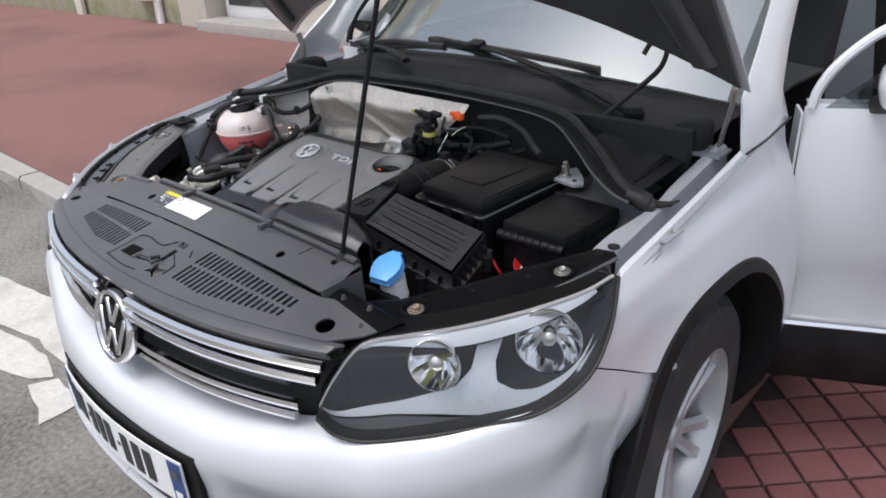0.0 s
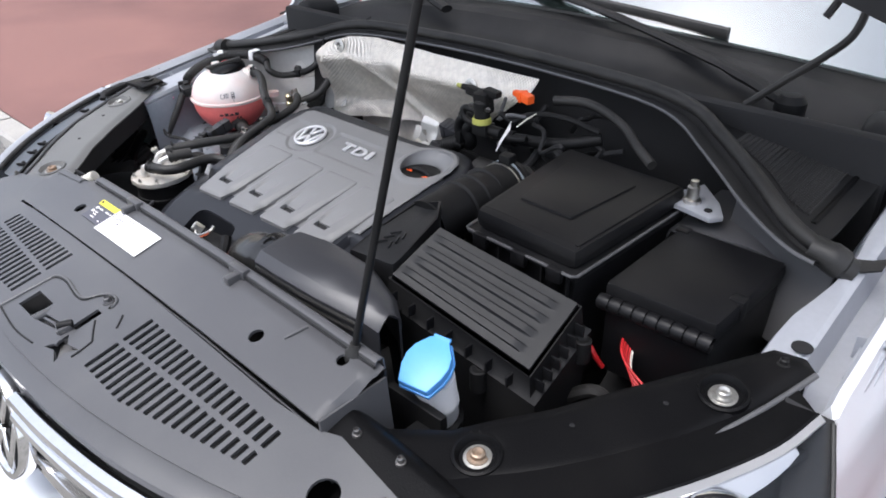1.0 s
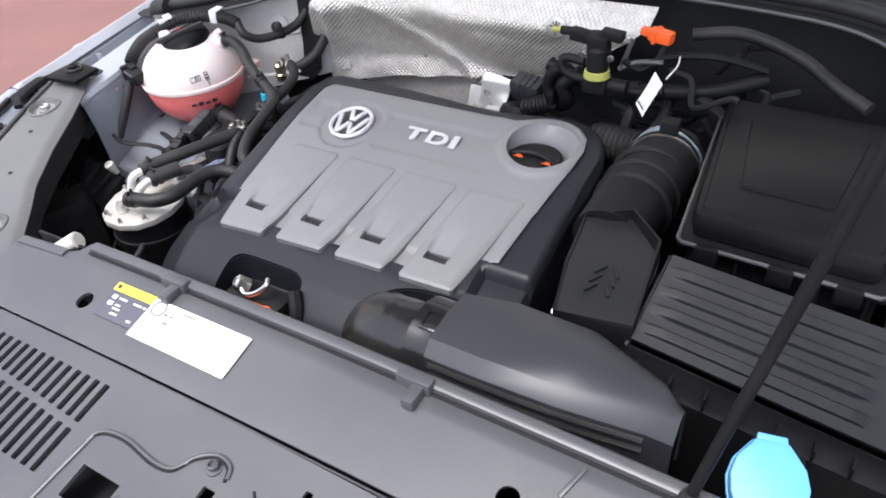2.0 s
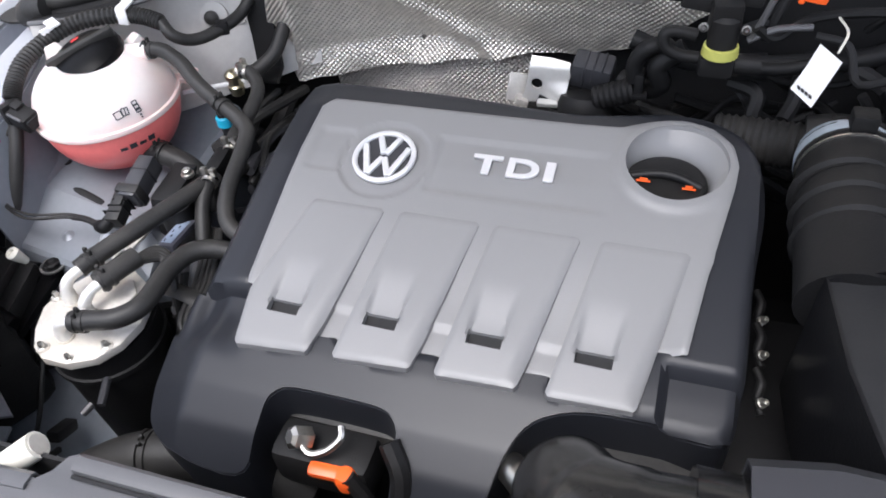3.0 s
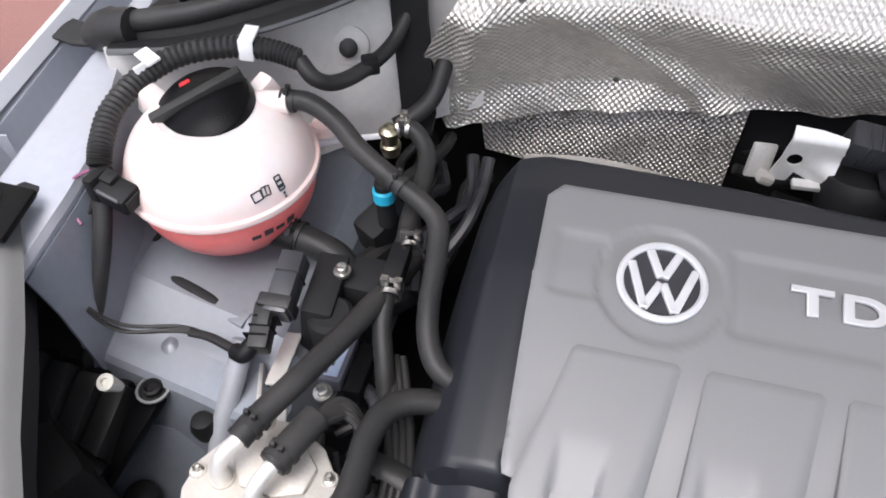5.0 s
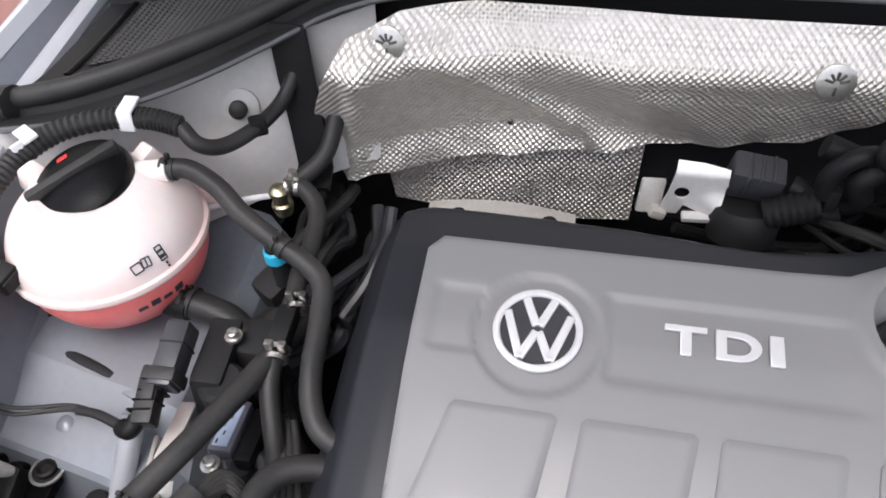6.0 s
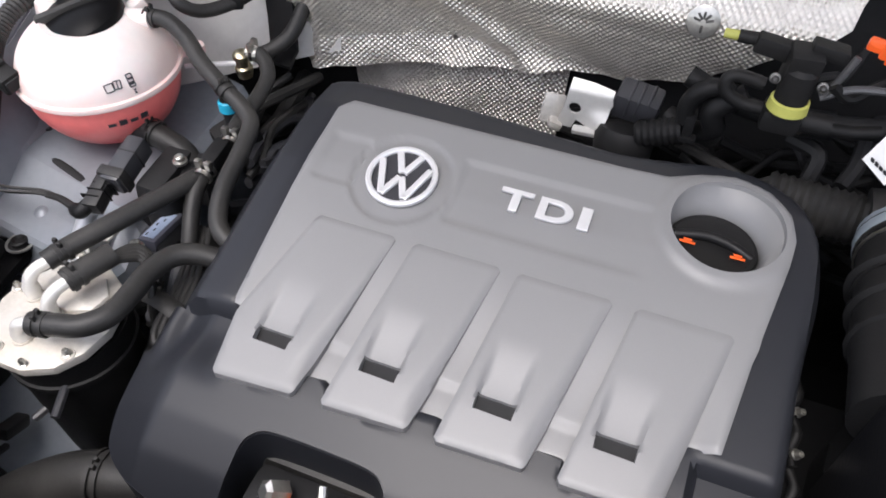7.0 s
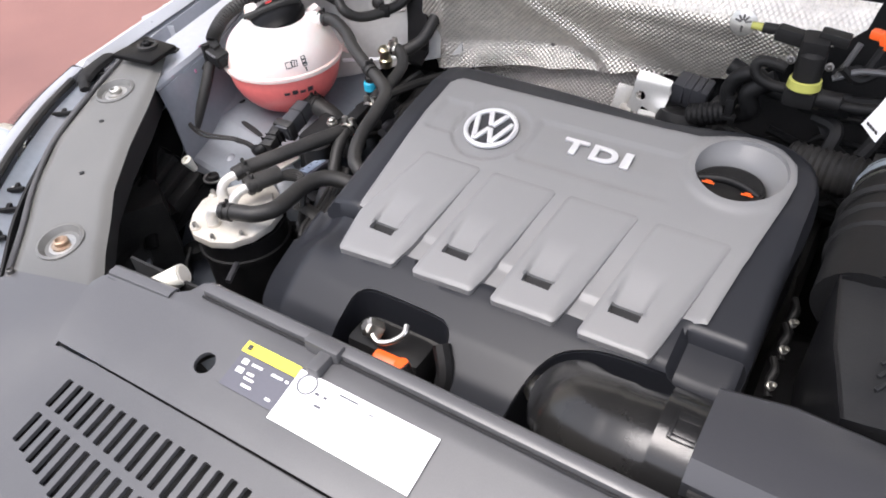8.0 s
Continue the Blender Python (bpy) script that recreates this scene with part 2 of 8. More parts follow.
def lathe(profile, seg=32, at=(0, 0, 0), turn=(0, 0, 0), aim=None):
    """Turns a profile of (radius, height) about z; aim: the axis points that way instead."""
    bm = bmesh.new()
    rings = []
    for r, z in profile:
        if r < 1e-6:
            rings.append([bm.verts.new((0, 0, z))])
        else:
            rings.append([bm.verts.new((r * math.cos(2 * math.pi * i / seg), r * math.sin(2 * math.pi * i / seg), z)) for i in range(seg)])
    for a, b in zip(rings, rings[1:]):
        for i in range(seg):
            j = (i + 1) % seg
            if len(a) == 1 and len(b) > 1:
                bm.faces.new((a[0], b[i], b[j]))
            elif len(b) == 1 and len(a) > 1:
                bm.faces.new((a[i], a[j], b[0]))
            elif len(a) > 1:
                bm.faces.new((a[i], a[j], b[j], b[i]))
    if len(rings[0]) > 1 and len(rings[-1]) > 1:
        for i in range(seg):
            j = (i + 1) % seg
            bm.faces.new((rings[-1][i], rings[-1][j], rings[0][j], rings[0][i]))
    elif len(rings[0]) > 1:
        bm.faces.new(rings[0][::-1])
    elif len(rings[-1]) > 1:
        bm.faces.new(rings[-1])
    if aim is not None:
        m = Matrix.Translation(at) @ Vector(aim).to_track_quat("Z", "Y").to_matrix().to_4x4()
    else:
        m = pose(*at, *turn)
    return moved(bm, m)


def rounded(points, steps=6):
    """A smooth line through the points (Catmull-Rom)."""
    p = [Vector(q) for q in points]
    p = [2 * p[0] - p[1]] + p + [2 * p[-1] - p[-2]]
    out = []
    for a, b, c, d in zip(p, p[1:], p[2:], p[3:]):
        for i in range(steps):
            t = i / steps
            out.append(0.5 * ((2 * b) + (c - a) * t + (2 * a - 5 * b + 4 * c - d) * t * t + (3 * b - a - 3 * c + d) * t ** 3))
    out.append(p[-2])
    return out


def sweep(points, r, seg=12, steps=6, ribs=0.0, flat=1.0, up=None, straight=False):
    """A round hose or bar along a line. ribs: depth of its corrugation; flat: height over width."""
    line = [Vector(q) for q in points] if straight else rounded(points, steps)
    bm = bmesh.new()
    side = None
    rings = []
    for i, q in enumerate(line):
        d = (line[min(i + 1, len(line) - 1)] - line[max(i - 1, 0)]).normalized()
        if side is None:
            side = d.cross(Vector(up or ((0, 0, 1) if abs(d.z) < 0.9 else (1, 0, 0)))).normalized()
        side = (side - d * side.dot(d)).normalized()
        top = side.cross(d)
        k = r[i * (len(r) - 1) // max(1, len(line) - 1)] if isinstance(r, (list, tuple)) else r
        k += ribs if i % 2 else 0.0
        rings.append([bm.verts.new(q + side * (k * math.cos(2 * math.pi * j / seg)) + top * (k * flat * math.sin(2 * math.pi * j / seg))) for j in range(seg)])
    for a, b in zip(rings, rings[1:]):
        for j in range(seg):
            n = (j + 1) % seg
            bm.faces.new((a[j], a[n], b[n], b[j]))
    bm.faces.new(rings[0][::-1])
    bm.faces.new(rings[-1])
    return bm


def inside(p, poly):
    x, y = p
    hit = False
    for (ax, ay), (bx, by) in zip(poly, poly[1:] + poly[:1]):
        if (ay > y) != (by > y) and x < (bx - ax) * (y - ay) / (by - ay) + ax:
            hit = not hit
    return hit


def edge_gap(p, poly):
    """The distance from p to the outline."""
    best = 9.0
    for a, b in zip(poly, poly[1:] + poly[:1]):
        ax, ay = a
        dx, dy = b[0] - ax, b[1] - ay
        t = max(0.0, min(1.0, ((p[0] - ax) * dx + (p[1] - ay) * dy) / (dx * dx + dy * dy + 1e-12)))
        best = min(best, math.hypot(p[0] - ax - t * dx, p[1] - ay - t * dy))
    return best


def split_line(poly, step):
    out = []
    for a, b in zip(poly, poly[1:] + poly[:1]):
        n = max(1, int(math.hypot(b[0] - a[0], b[1] - a[1]) / step))
        out += [(a[0] + (b[0] - a[0]) * i / n, a[1] + (b[1] - a[1]) * i / n) for i in range(n)]
    return out


def thicken(bm, thick, down=False):
    """Gives an open skin a second side and a rim."""
    bm.normal_update()
    faces, rim = bm.faces[:], [e for e in bm.edges if len(e.link_faces) == 1]
    under = {v: bm.verts.new(v.co - (Vector((0, 0, 1)) if down else v.normal) * thick) for v in bm.verts[:]}
    for f in faces:
        bm.faces.new([under[v] for v in reversed(f.verts)])
    for e in rim:
        loop = e.link_loops[0]
        a, b = loop.vert, loop.link_loop_next.vert
        bm.faces.new((b, a, under[a], under[b]))


def sheet(outline, holes, put, thick=0.003, step=0.01, down=False):
    """A plate with openings, cut out of the plane and laid by put(u, v) into space."""
    from mathutils.geometry import delaunay_2d_cdt
    pts, edges = [], []
    for loop in [outline, *holes]:
        ring = split_line(list(loop), step)
        base = len(pts)
        pts += [Vector(q) for q in ring]
        edges += [(base + i, base + (i + 1) % len(ring)) for i in range(len(ring))]
    us, vs = [q[0] for q in outline], [q[1] for q in outline]
    for i in range(1, int((max(us) - min(us)) / step)):
        for j in range(1, int((max(vs) - min(vs)) / step)):
            q = (min(us) + i * step, min(vs) + j * step)
            if inside(q, outline) and edge_gap(q, outline) > step * 0.4 and all(not inside(q, h) and edge_gap(q, h) > step * 0.4 for h in holes):
                pts.append(Vector(q))
    vs2, _, faces, *_ = delaunay_2d_cdt(pts, edges, [], 0, 1e-7)
    bm = bmesh.new()
    bv = [bm.verts.new(put(v.x, v.y)) for v in vs2]
    for f in faces:
        c = (sum(vs2[i].x for i in f) / 3, sum(vs2[i].y for i in f) / 3)
        if inside(c, outline) and not any(inside(c, h) for h in holes):
            try:
                bm.faces.new([bv[i] for i in f])
            except ValueError:
                pass
    bmesh.ops.delete(bm, geom=[v for v in bm.verts if not v.link_faces], context="VERTS")
    bmesh.ops.recalc_face_normals(bm, faces=bm.faces)
    if sum(f.normal.z for f in bm.faces) < 0:
        bmesh.ops.reverse_faces(bm, faces=bm.faces)
    if thick:
        thicken(bm, thick, down)
    return bm


def circle(x, y, r, n=20, ry=None):
    return [(x + r * math.cos(2 * math.pi * i / n), y + (ry or r) * math.sin(2 * math.pi * i / n)) for i in range(n)]


def quad(x0, y0, x1, y1):
    return [(x0, y0), (x1, y0), (x1, y1), (x0, y1)]


def loft(rows, thick=0.0, closed=False):
    """A skin through rows of points, with thickness."""
    bm = bmesh.new()
    v = [[bm.verts.new(p) for p in row] for row in rows]
    n = len(rows[0])
    for a, b in zip(v, v[1:]):
        for i in range(n if closed else n - 1):
            j = (i + 1) % n
            bm.faces.new((a[i], a[j], b[j], b[i]))
    if thick:
        bmesh.ops.recalc_face_normals(bm, faces=bm.faces)
        thicken(bm, thick)
    return bm


def prism(outline, z0, z1, bevel=0.004):
    """An outline in x, y drawn up from z0 to z1, with rounded rims."""
    bm = bmesh.new()
    lo = [bm.verts.new((x, y, z0)) for x, y in outline]
    f = bm.faces.new(lo)
    got = bmesh.ops.extrude_face_region(bm, geom=[f])
    bmesh.ops.translate(bm, verts=[q for q in got["geom"] if isinstance(q, bmesh.types.BMVert)], vec=(0, 0, z1 - z0))
    if bevel:
        bmesh.ops.bevel(bm, geom=bm.edges[:], offset=bevel, segments=2, profile=0.6, affect="EDGES")
    return bm


def table(x, pairs):
    """Straight lines between pairs."""
    if x <= pairs[0][0]:
        return pairs[0][1]
    for (a, va), (b, vb) in zip(pairs, pairs[1:]):
        if x <= b:
            return va + (vb - va) * (x - a) / (b - a)
    return pairs[-1][1]


def letter(text, size, depth, m):
    """Writing in the built-in font, as a mesh."""
    cu = bpy.data.curves.new("writing", "FONT")
    cu.body, cu.size, cu.extrude, cu.align_x, cu.align_y = text, size, depth, "CENTER", "CENTER"
    cu.bevel_depth, cu.offset = depth * 0.3, size * 0.02
    ob = new("writing", cu)
    bpy.context.view_layer.update()
    me = bpy.data.meshes.new_from_object(ob.evaluated_get(bpy.context.evaluated_depsgraph_get()))
    bpy.data.objects.remove(ob)
    bpy.data.curves.remove(cu)
    me.materials.clear()
    me.transform(m)
    return me


def bolt(parent, at, r=0.008, aim=(0, 0, 1), material=None, name="bolt"):
    return part(name, lathe([(r * 1.5, -0.002), (r * 1.5, 0.001), (r, 0.0015), (r, 0.006), (r * 0.75, 0.007), (r * 0.5, 0.004), (0, 0.004)], 12, at, aim=aim), material or ZINC, parent)

# ---- ground, pavement, building ----
KERB_Y = 0.86


def pavement_height(x):
    """The footway drops to the road in front of the car."""
    return table(x, [(-2.2, 0.10), (-1.2, 0.012), (5.0, 0.012)])


road = part("ground", sheet(quad(-60, -60, 60, KERB_Y + 0.02), [], lambda u, v: (u, v, 0.0), 0.05, 8.0), ASPHALT, None)
tagged(road, "worn grey asphalt road in front of the parked car", "road", kind="structure")
pav = part("pavement", loft([[(x, y, pavement_height(x)) for y in (KERB_Y + 0.12, 2.0, 4.6, 60)] for x in (-60, -8, -4, -2.2, -1.7, -1.2, -0.7, 0.76)], 0.03), RED_ASPHALT, None)
tagged(pav, "red asphalt footway with darker damp patches", "pavement", kind="structure")
kerb = thing("kerb", "grey stone kerb along the red footway, dropped beside the car", "kerb", (-3, KERB_Y, 0), kind="structure")
for i in range(16):
    x0, x1 = -13.2 + i * 0.9, -13.2 + i * 0.9 + 0.885
    rows = [[(x, KERB_Y + 0.125, pavement_height(x) - 0.06), (x, KERB_Y + 0.125, pavement_height(x)), (x, KERB_Y + 0.015, pavement_height(x)), (x, KERB_Y, pavement_height(x) - 0.015), (x, KERB_Y - 0.005, -0.05)] for x in (x0, (x0 + x1) / 2, x1)]
    bm = loft(rows)
    bmesh.ops.holes_fill(bm, edges=bm.edges, sides=0)
    part("kerb_stone", bm, KERB, kerb, smooth=30)

crossing = thing("zebra_stripe", "worn white painted stripe on the road", "road marking", (-1.7, 0.2, 0.0))
wear = random.Random(21)


def worn(loop, step=0.07, rough=0.009):
    """An outline with a ragged, flaked edge."""
    out = []
    for a, b in zip(loop, loop[1:] + loop[:1]):
        n = max(1, int(math.hypot(b[0] - a[0], b[1] - a[1]) / step))
        out += [(a[0] + (b[0] - a[0]) * i / n + wear.uniform(-rough, rough), a[1] + (b[1] - a[1]) * i / n + wear.uniform(-rough, rough)) for i in range(n)]
    return out


PATCHES = ([(-2.30, 0.34), (-1.80, 0.43), (-1.30, 0.37), (-0.95, 0.34), (-0.97, 0.21), (-1.24, 0.245), (-1.50, 0.25), (-1.74, 0.205), (-2.25, 0.14)], [(-2.2, 0.09), (-1.74, 0.170), (-1.50, 0.225), (-1.34, 0.222), (-1.19, 0.195), (-1.24, 0.13), (-1.42, 0.075), (-1.75, 0.03), (-2.15, 0.02)], [(-1.16, 0.20), (-0.95, 0.19), (-0.95, 0.05), (-1.20, 0.115)], [(-2.9, 0.31), (-2.33, 0.34), (-2.27, 0.14), (-2.4, 0.02), (-2.9, 0.0)], [(-3.6, 0.31), (-2.93, 0.31), (-2.93, 0.02), (-3.6, 0.0)])
for loop in PATCHES:
    part("paint_patch", sheet(worn(loop), [], lambda u, v: (u, v, 0.005), 0.002, 0.2), ROAD_PAINT, crossing)

# red pavers laid on the diagonal beside the car
pavers = thing("paver_field", "dark red square pavers laid on the diagonal", "paving", (1.2, 1.6, 0), kind="structure")
part("bed", sheet(quad(0.765, KERB_Y + 0.15, 9, 12), [], lambda u, v: (u, v, 0.008), 0.02, 1.5), JOINT, pavers)
part("edging", box((8.2, 0.14, 0.03), (4.86, KERB_Y + 0.075, 0.0), 0.006), KERB, pavers, "pale stone edging")

# the house behind the footway
house = thing("house", "cream rendered house with a mossy plinth and a doorway", "house", (-8, 4.9, 0.1))


def wall_y(x):
    return 4.62 + 0.05 * (x + 8)


def wall_block(x0, x1, z0, z1, y_off, thick):
    return box((x1 - x0, thick, z1 - z0), ((x0 + x1) / 2, wall_y((x0 + x1) / 2) + y_off + thick / 2, (z0 + z1) / 2), 0.01, (0, 0, math.degrees(math.atan(0.05))))


part("wall", wall_block(-30, -7.35, 0.05, 6.5, 0.06, 0.3), RENDER_WALL, house)
part("wall", wall_block(-5.6, 6, 0.05, 6.5, 0.06, 0.3), RENDER_WALL, house)
part("wall", wall_block(-7.35, -5.6, 2.4, 6.5, 0.06, 0.3), RENDER_WALL, house)
part("plinth", wall_block(-30, -7.9, 0.02, 0.45, 0.0, 0.2), MOSS_WALL, house, "mossy stained plinth")
part("pilaster", wall_block(-7.9, -7.3, 0.02, 3.0, -0.05, 0.3), RENDER_WALL, house)
part("doorstep", wall_block(-7.3, -4.2, 0.02, 0.22, -0.22, 0.4), KERB, house, "grey stone doorstep")
door_ob = part("door", wall_block(-7.25, -5.6, 0.2, 2.4, 0.22, 0.06), WHITE, house, "white framed glazed door")
part("pane", wall_block(-7.15, -5.7, 0.36, 2.3, 0.205, 0.012), SIDE_GLASS, door_ob)
pipe = part("downpipe", sweep([(-8.35, wall_y(-8.35) - 0.06, 0.1), (-8.35, wall_y(-8.35) - 0.06, 3.0)], 0.045, 12, 3), WHITE, house, "pale plastic downpipe")
meter = thing("meter_box", "small pale grey meter box on the wall", "meter box", (-8.6, 4.5, 0.35))
part("casing", box((0.5, 0.16, 0.30), (-8.6, wall_y(-8.6) - 0.10, 0.55), 0.015), CREAM, meter)
part("lid", box((0.44, 0.02, 0.24), (-8.6, wall_y(-8.6) - 0.185, 0.56), 0.006), WHITE, meter)
part("leg", sweep([(-8.4, wall_y(-8.4) - 0.08, 0.09), (-8.4, wall_y(-8.4) - 0.08, 0.42)], 0.025, 10, 2), CREAM, meter)
post = thing("marker_post", "short pale post against the mossy wall", "post", (-10.6, 4.4, 0.1))
part("post", box((0.22, 0.07, 0.5), (-10.6, wall_y(-10.6) - 0.06, 0.33), 0.02), CREAM, post)

# ---- the car's body ----
car = thing("car", "silver compact off-road car with its bonnet propped open", "car", (0, 2.2, 0))
PLAN = [(0, 0.030), (0.15, 0.036), (0.30, 0.056), (0.45, 0.098), (0.58, 0.155), (0.68, 0.225), (0.76, 0.305), (0.818, 0.39), (0.840, 0.48), (0.848, 0.58), (0.852, 0.75), (0.854, 0.95), (0.853, 1.15), (0.848, 1.42)]
PLAN_LINE = rounded([(x, y, 0) for x, y in PLAN], 8)


def plan_at(k):
    """A point of the plan line and the way outward, by its share of the line."""
    i = max(0.0, min(len(PLAN_LINE) - 1.001, k * (len(PLAN_LINE) - 1)))
    a, b = PLAN_LINE[int(i)], PLAN_LINE[int(i) + 1]
    d = (b - a).normalized()
    return a + (b - a) * (i % 1), Vector((d.y, -d.x, 0))


TUCK = [(0.18, -0.09), (0.24, -0.045), (0.32, 0.0), (0.45, 0.022), (0.58, 0.022), (0.66, 0.010), (0.72, 0.0), (0.80, -0.010), (0.86, -0.026), (0.90, -0.050), (0.97, -0.060), (1.02, -0.072)]


def skin(k, z, off=0.0, side=1):
    p, n = plan_at(k)
    q = p + n * (table(z, TUCK) + off)
    return Vector((side * q.x, q.y, z))


HUB_Y, HUB_Z = 0.878, 0.345
ARCH_LONG, ARCH_HIGH, ARCH_BULGE = 0.372, 0.406, 2.5


def arch_reach(a):
    """The wheel opening's reach from the hub at an angle: a rounded square."""
    return (abs(math.cos(a) / ARCH_LONG) ** ARCH_BULGE + abs(math.sin(a) / ARCH_HIGH) ** ARCH_BULGE) ** (-1 / ARCH_BULGE)


def arch_z(y):
    d = abs(y - HUB_Y) / ARCH_LONG
    return HUB_Z + ARCH_HIGH * (1 - d ** ARCH_BULGE) ** (1 / ARCH_BULGE) if d < 1 else 0.2


BUMPER_TOP = [(0, 0.650), (0.30, 0.664), (0.45, 0.684), (0.52, 0.703), (0.58, 0.712), (0.68, 0.720), (0.80, 0.752), (0.838, 0.795), (0.86, 0.785), (0.9, 0.77)]


def share_of_y(y):
    for i, (a, b) in enumerate(zip(PLAN_LINE, PLAN_LINE[1:])):
        if b.y >= y and b.x > 0.3:
            return (i + max(0.0, (y - a.y) / (b.y - a.y))) / (len(PLAN_LINE) - 1)
    return 1.0


SEAM = [(0.415, 0.797), (0.46, 0.780), (0.52, 0.748), (0.58, 0.712), (0.63, 0.690), (0.70, 0.672)]


def bumper_out(x, d):
    """The ledge under the grille: how far the skin stands out, d below its top edge."""
    u = min(1.0, d / 0.075)
    return 0.060 * (1 - (1 - u) ** 2.8) ** (1 / 2.8) * max(0.0, 1 - (x / 0.84) ** 3) - 0.042 * max(0.0, 1 - (x / 0.60) ** 6) - 0.38 * max(0.0, min(0.10, d - 0.078)) * max(0.0, min(1.0, (x - 0.22) / 0.12))


def bumper():
    rows = []
    last = share_of_y(0.70)
    ks = [i / 60 * last for i in range(61)]
    for side, seq in ((-1, ks[:0:-1]), (1, ks)):
        for k in seq:
            p, _ = plan_at(k)
            top = table(p.x, BUMPER_TOP) if p.y < 0.42 else table(p.y, SEAM)
            low = 0.22 if p.y < 0.50 else max(0.22, arch_z(p.y))
            low = min(low, top - 0.01)
            rows.append([skin(k, top - (top - low) * (1 - j / 20) ** 1.6, bumper_out(p.x, (top - low) * (1 - j / 20) ** 1.6), side) for j in range(21)] + [skin(k, top - (0.02 if p.x > 0.55 else -0.004), -0.02 + bumper_out(p.x, 0.0), side)])
    return loft(rows, 0.004)


front = part("front_bumper", bumper(), SILVER, car, "silver painted front bumper")


def strip(k0, k1, z, w, h, off, side=1, n=24, lift=0.0):
    """A bar that follows the nose."""
    rows = []
    for i in range(n + 1):
        k = k0 + (k1 - k0) * i / n
        zz = z + lift * i / n
        a = [(off + 0.0, -h / 2), (off + w * 0.8, -h / 2 * 0.8), (off + w, 0), (off + w * 0.8, h / 2 * 0.8), (off, h / 2), (off - w * 0.6, 0)]
        p, nn = plan_at(k)
        rows.append([Vector((side * (p + nn * o).x, (p + nn * o).y, zz + q)) for o, q in a])
    bm = loft(rows, closed=True)
    bmesh.ops.holes_fill(bm, edges=bm.edges, sides=0)
    return bm


def share_of_x(x):
    for i, (a, b) in enumerate(zip(PLAN_LINE, PLAN_LINE[1:])):
        if b.x >= x:
            return (i + max(0.0, (x - a.x) / (b.x - a.x))) / (len(PLAN_LINE) - 1)
    return 1.0


# radiator grille: black backing, four chrome strips in pairs and the round emblem
grille_rows = []
for side in (-1, 1):
    for i in range(21):
        k = share_of_x(0.545) * ((20 - i) if side < 0 else i) / 20
        p, n = plan_at(k)
        q = p - n * 0.058
        grille_rows.append([Vector((side * q.x, q.y, z)) for z in (0.64, 0.70, 0.76, 0.82)] + [Vector((side * (p - n * 0.062).x, (p - n * 0.062).y, 0.852))])
grille = part("radiator_grille", loft(grille_rows, 0.006), MATT, car, "black grille with chrome strips")
for side in (-1, 1):
    for z, x1, lift, off in ((0.824, 0.528, 0.0, -0.024), (0.800, 0.518, 0.0, -0.020), (0.735, 0.478, 0.004, -0.024), (0.710, 0.466, 0.004, -0.026)):
        part("chrome_strip", strip(share_of_x(0.06), share_of_x(x1), z, 0.013, 0.0165, off, side, 24, lift), CHROME, grille, "chrome strip")
    part("black_bar", strip(share_of_x(0.06), share_of_x(0.45), 0.768, 0.014, 0.018, -0.046, side, 20), CARRIER, grille)
emblem_at = pose(0, 0.046, 0.752, 90 - 14, 0, 0)
emblem = part("emblem", moved(lathe([(0.0, -0.02), (0.066, -0.02), (0.072, 0.0), (0.070, 0.006), (0.060, 0.008), (0.056, 0.003), (0.0, 0.003)], 40), emblem_at), BLACK, grille, "round chrome emblem")
part("ring", moved(lathe([(0.060, 0.002), (0.074, -0.004), (0.076, 0.006), (0.072, 0.014), (0.064, 0.014), (0.060, 0.006)], 48), emblem_at), CHROME, emblem)


def emblem_bars(r, h, w):
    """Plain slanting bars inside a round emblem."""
    bms = []
    for x0, y0, x1, y1 in ((-0.80, 0.44, -0.37, -0.80), (-0.37, -0.80, -0.03, -0.06), (0.03, -0.06, 0.37, -0.80), (0.37, -0.80, 0.80, 0.44), (-0.37, 0.84, -0.04, 0.10), (0.04, 0.10, 0.37, 0.84)):
        dx, dy = (x1 - x0) * r, (y1 - y0) * r
        bms.append(box((math.hypot(dx, dy), w, h), ((x0 + x1) / 2 * r, (y0 + y1) / 2 * r, h / 2), h * 0.2, (0, 0, math.degrees(math.atan2(dy, dx))), 1))
    return bms


for bm in emblem_bars(0.064, 0.010, 0.0125):
    part("emblem_bar", moved(bm, emblem_at @ pose(0, 0, 0.003)), CHROME, emblem)

# number plate and lower grille
def plate_y(x):
    return -0.026 + 0.36 * x * x


def on_plate(x0, x1, z0, z1, out, thick, n=4):
    return loft([[(x0 + (x1 - x0) * i / n, plate_y(x0 + (x1 - x0) * i / n) - out, z) for z in (z0, (z0 + z1) / 2, z1)] for i in range(n + 1)], thick)


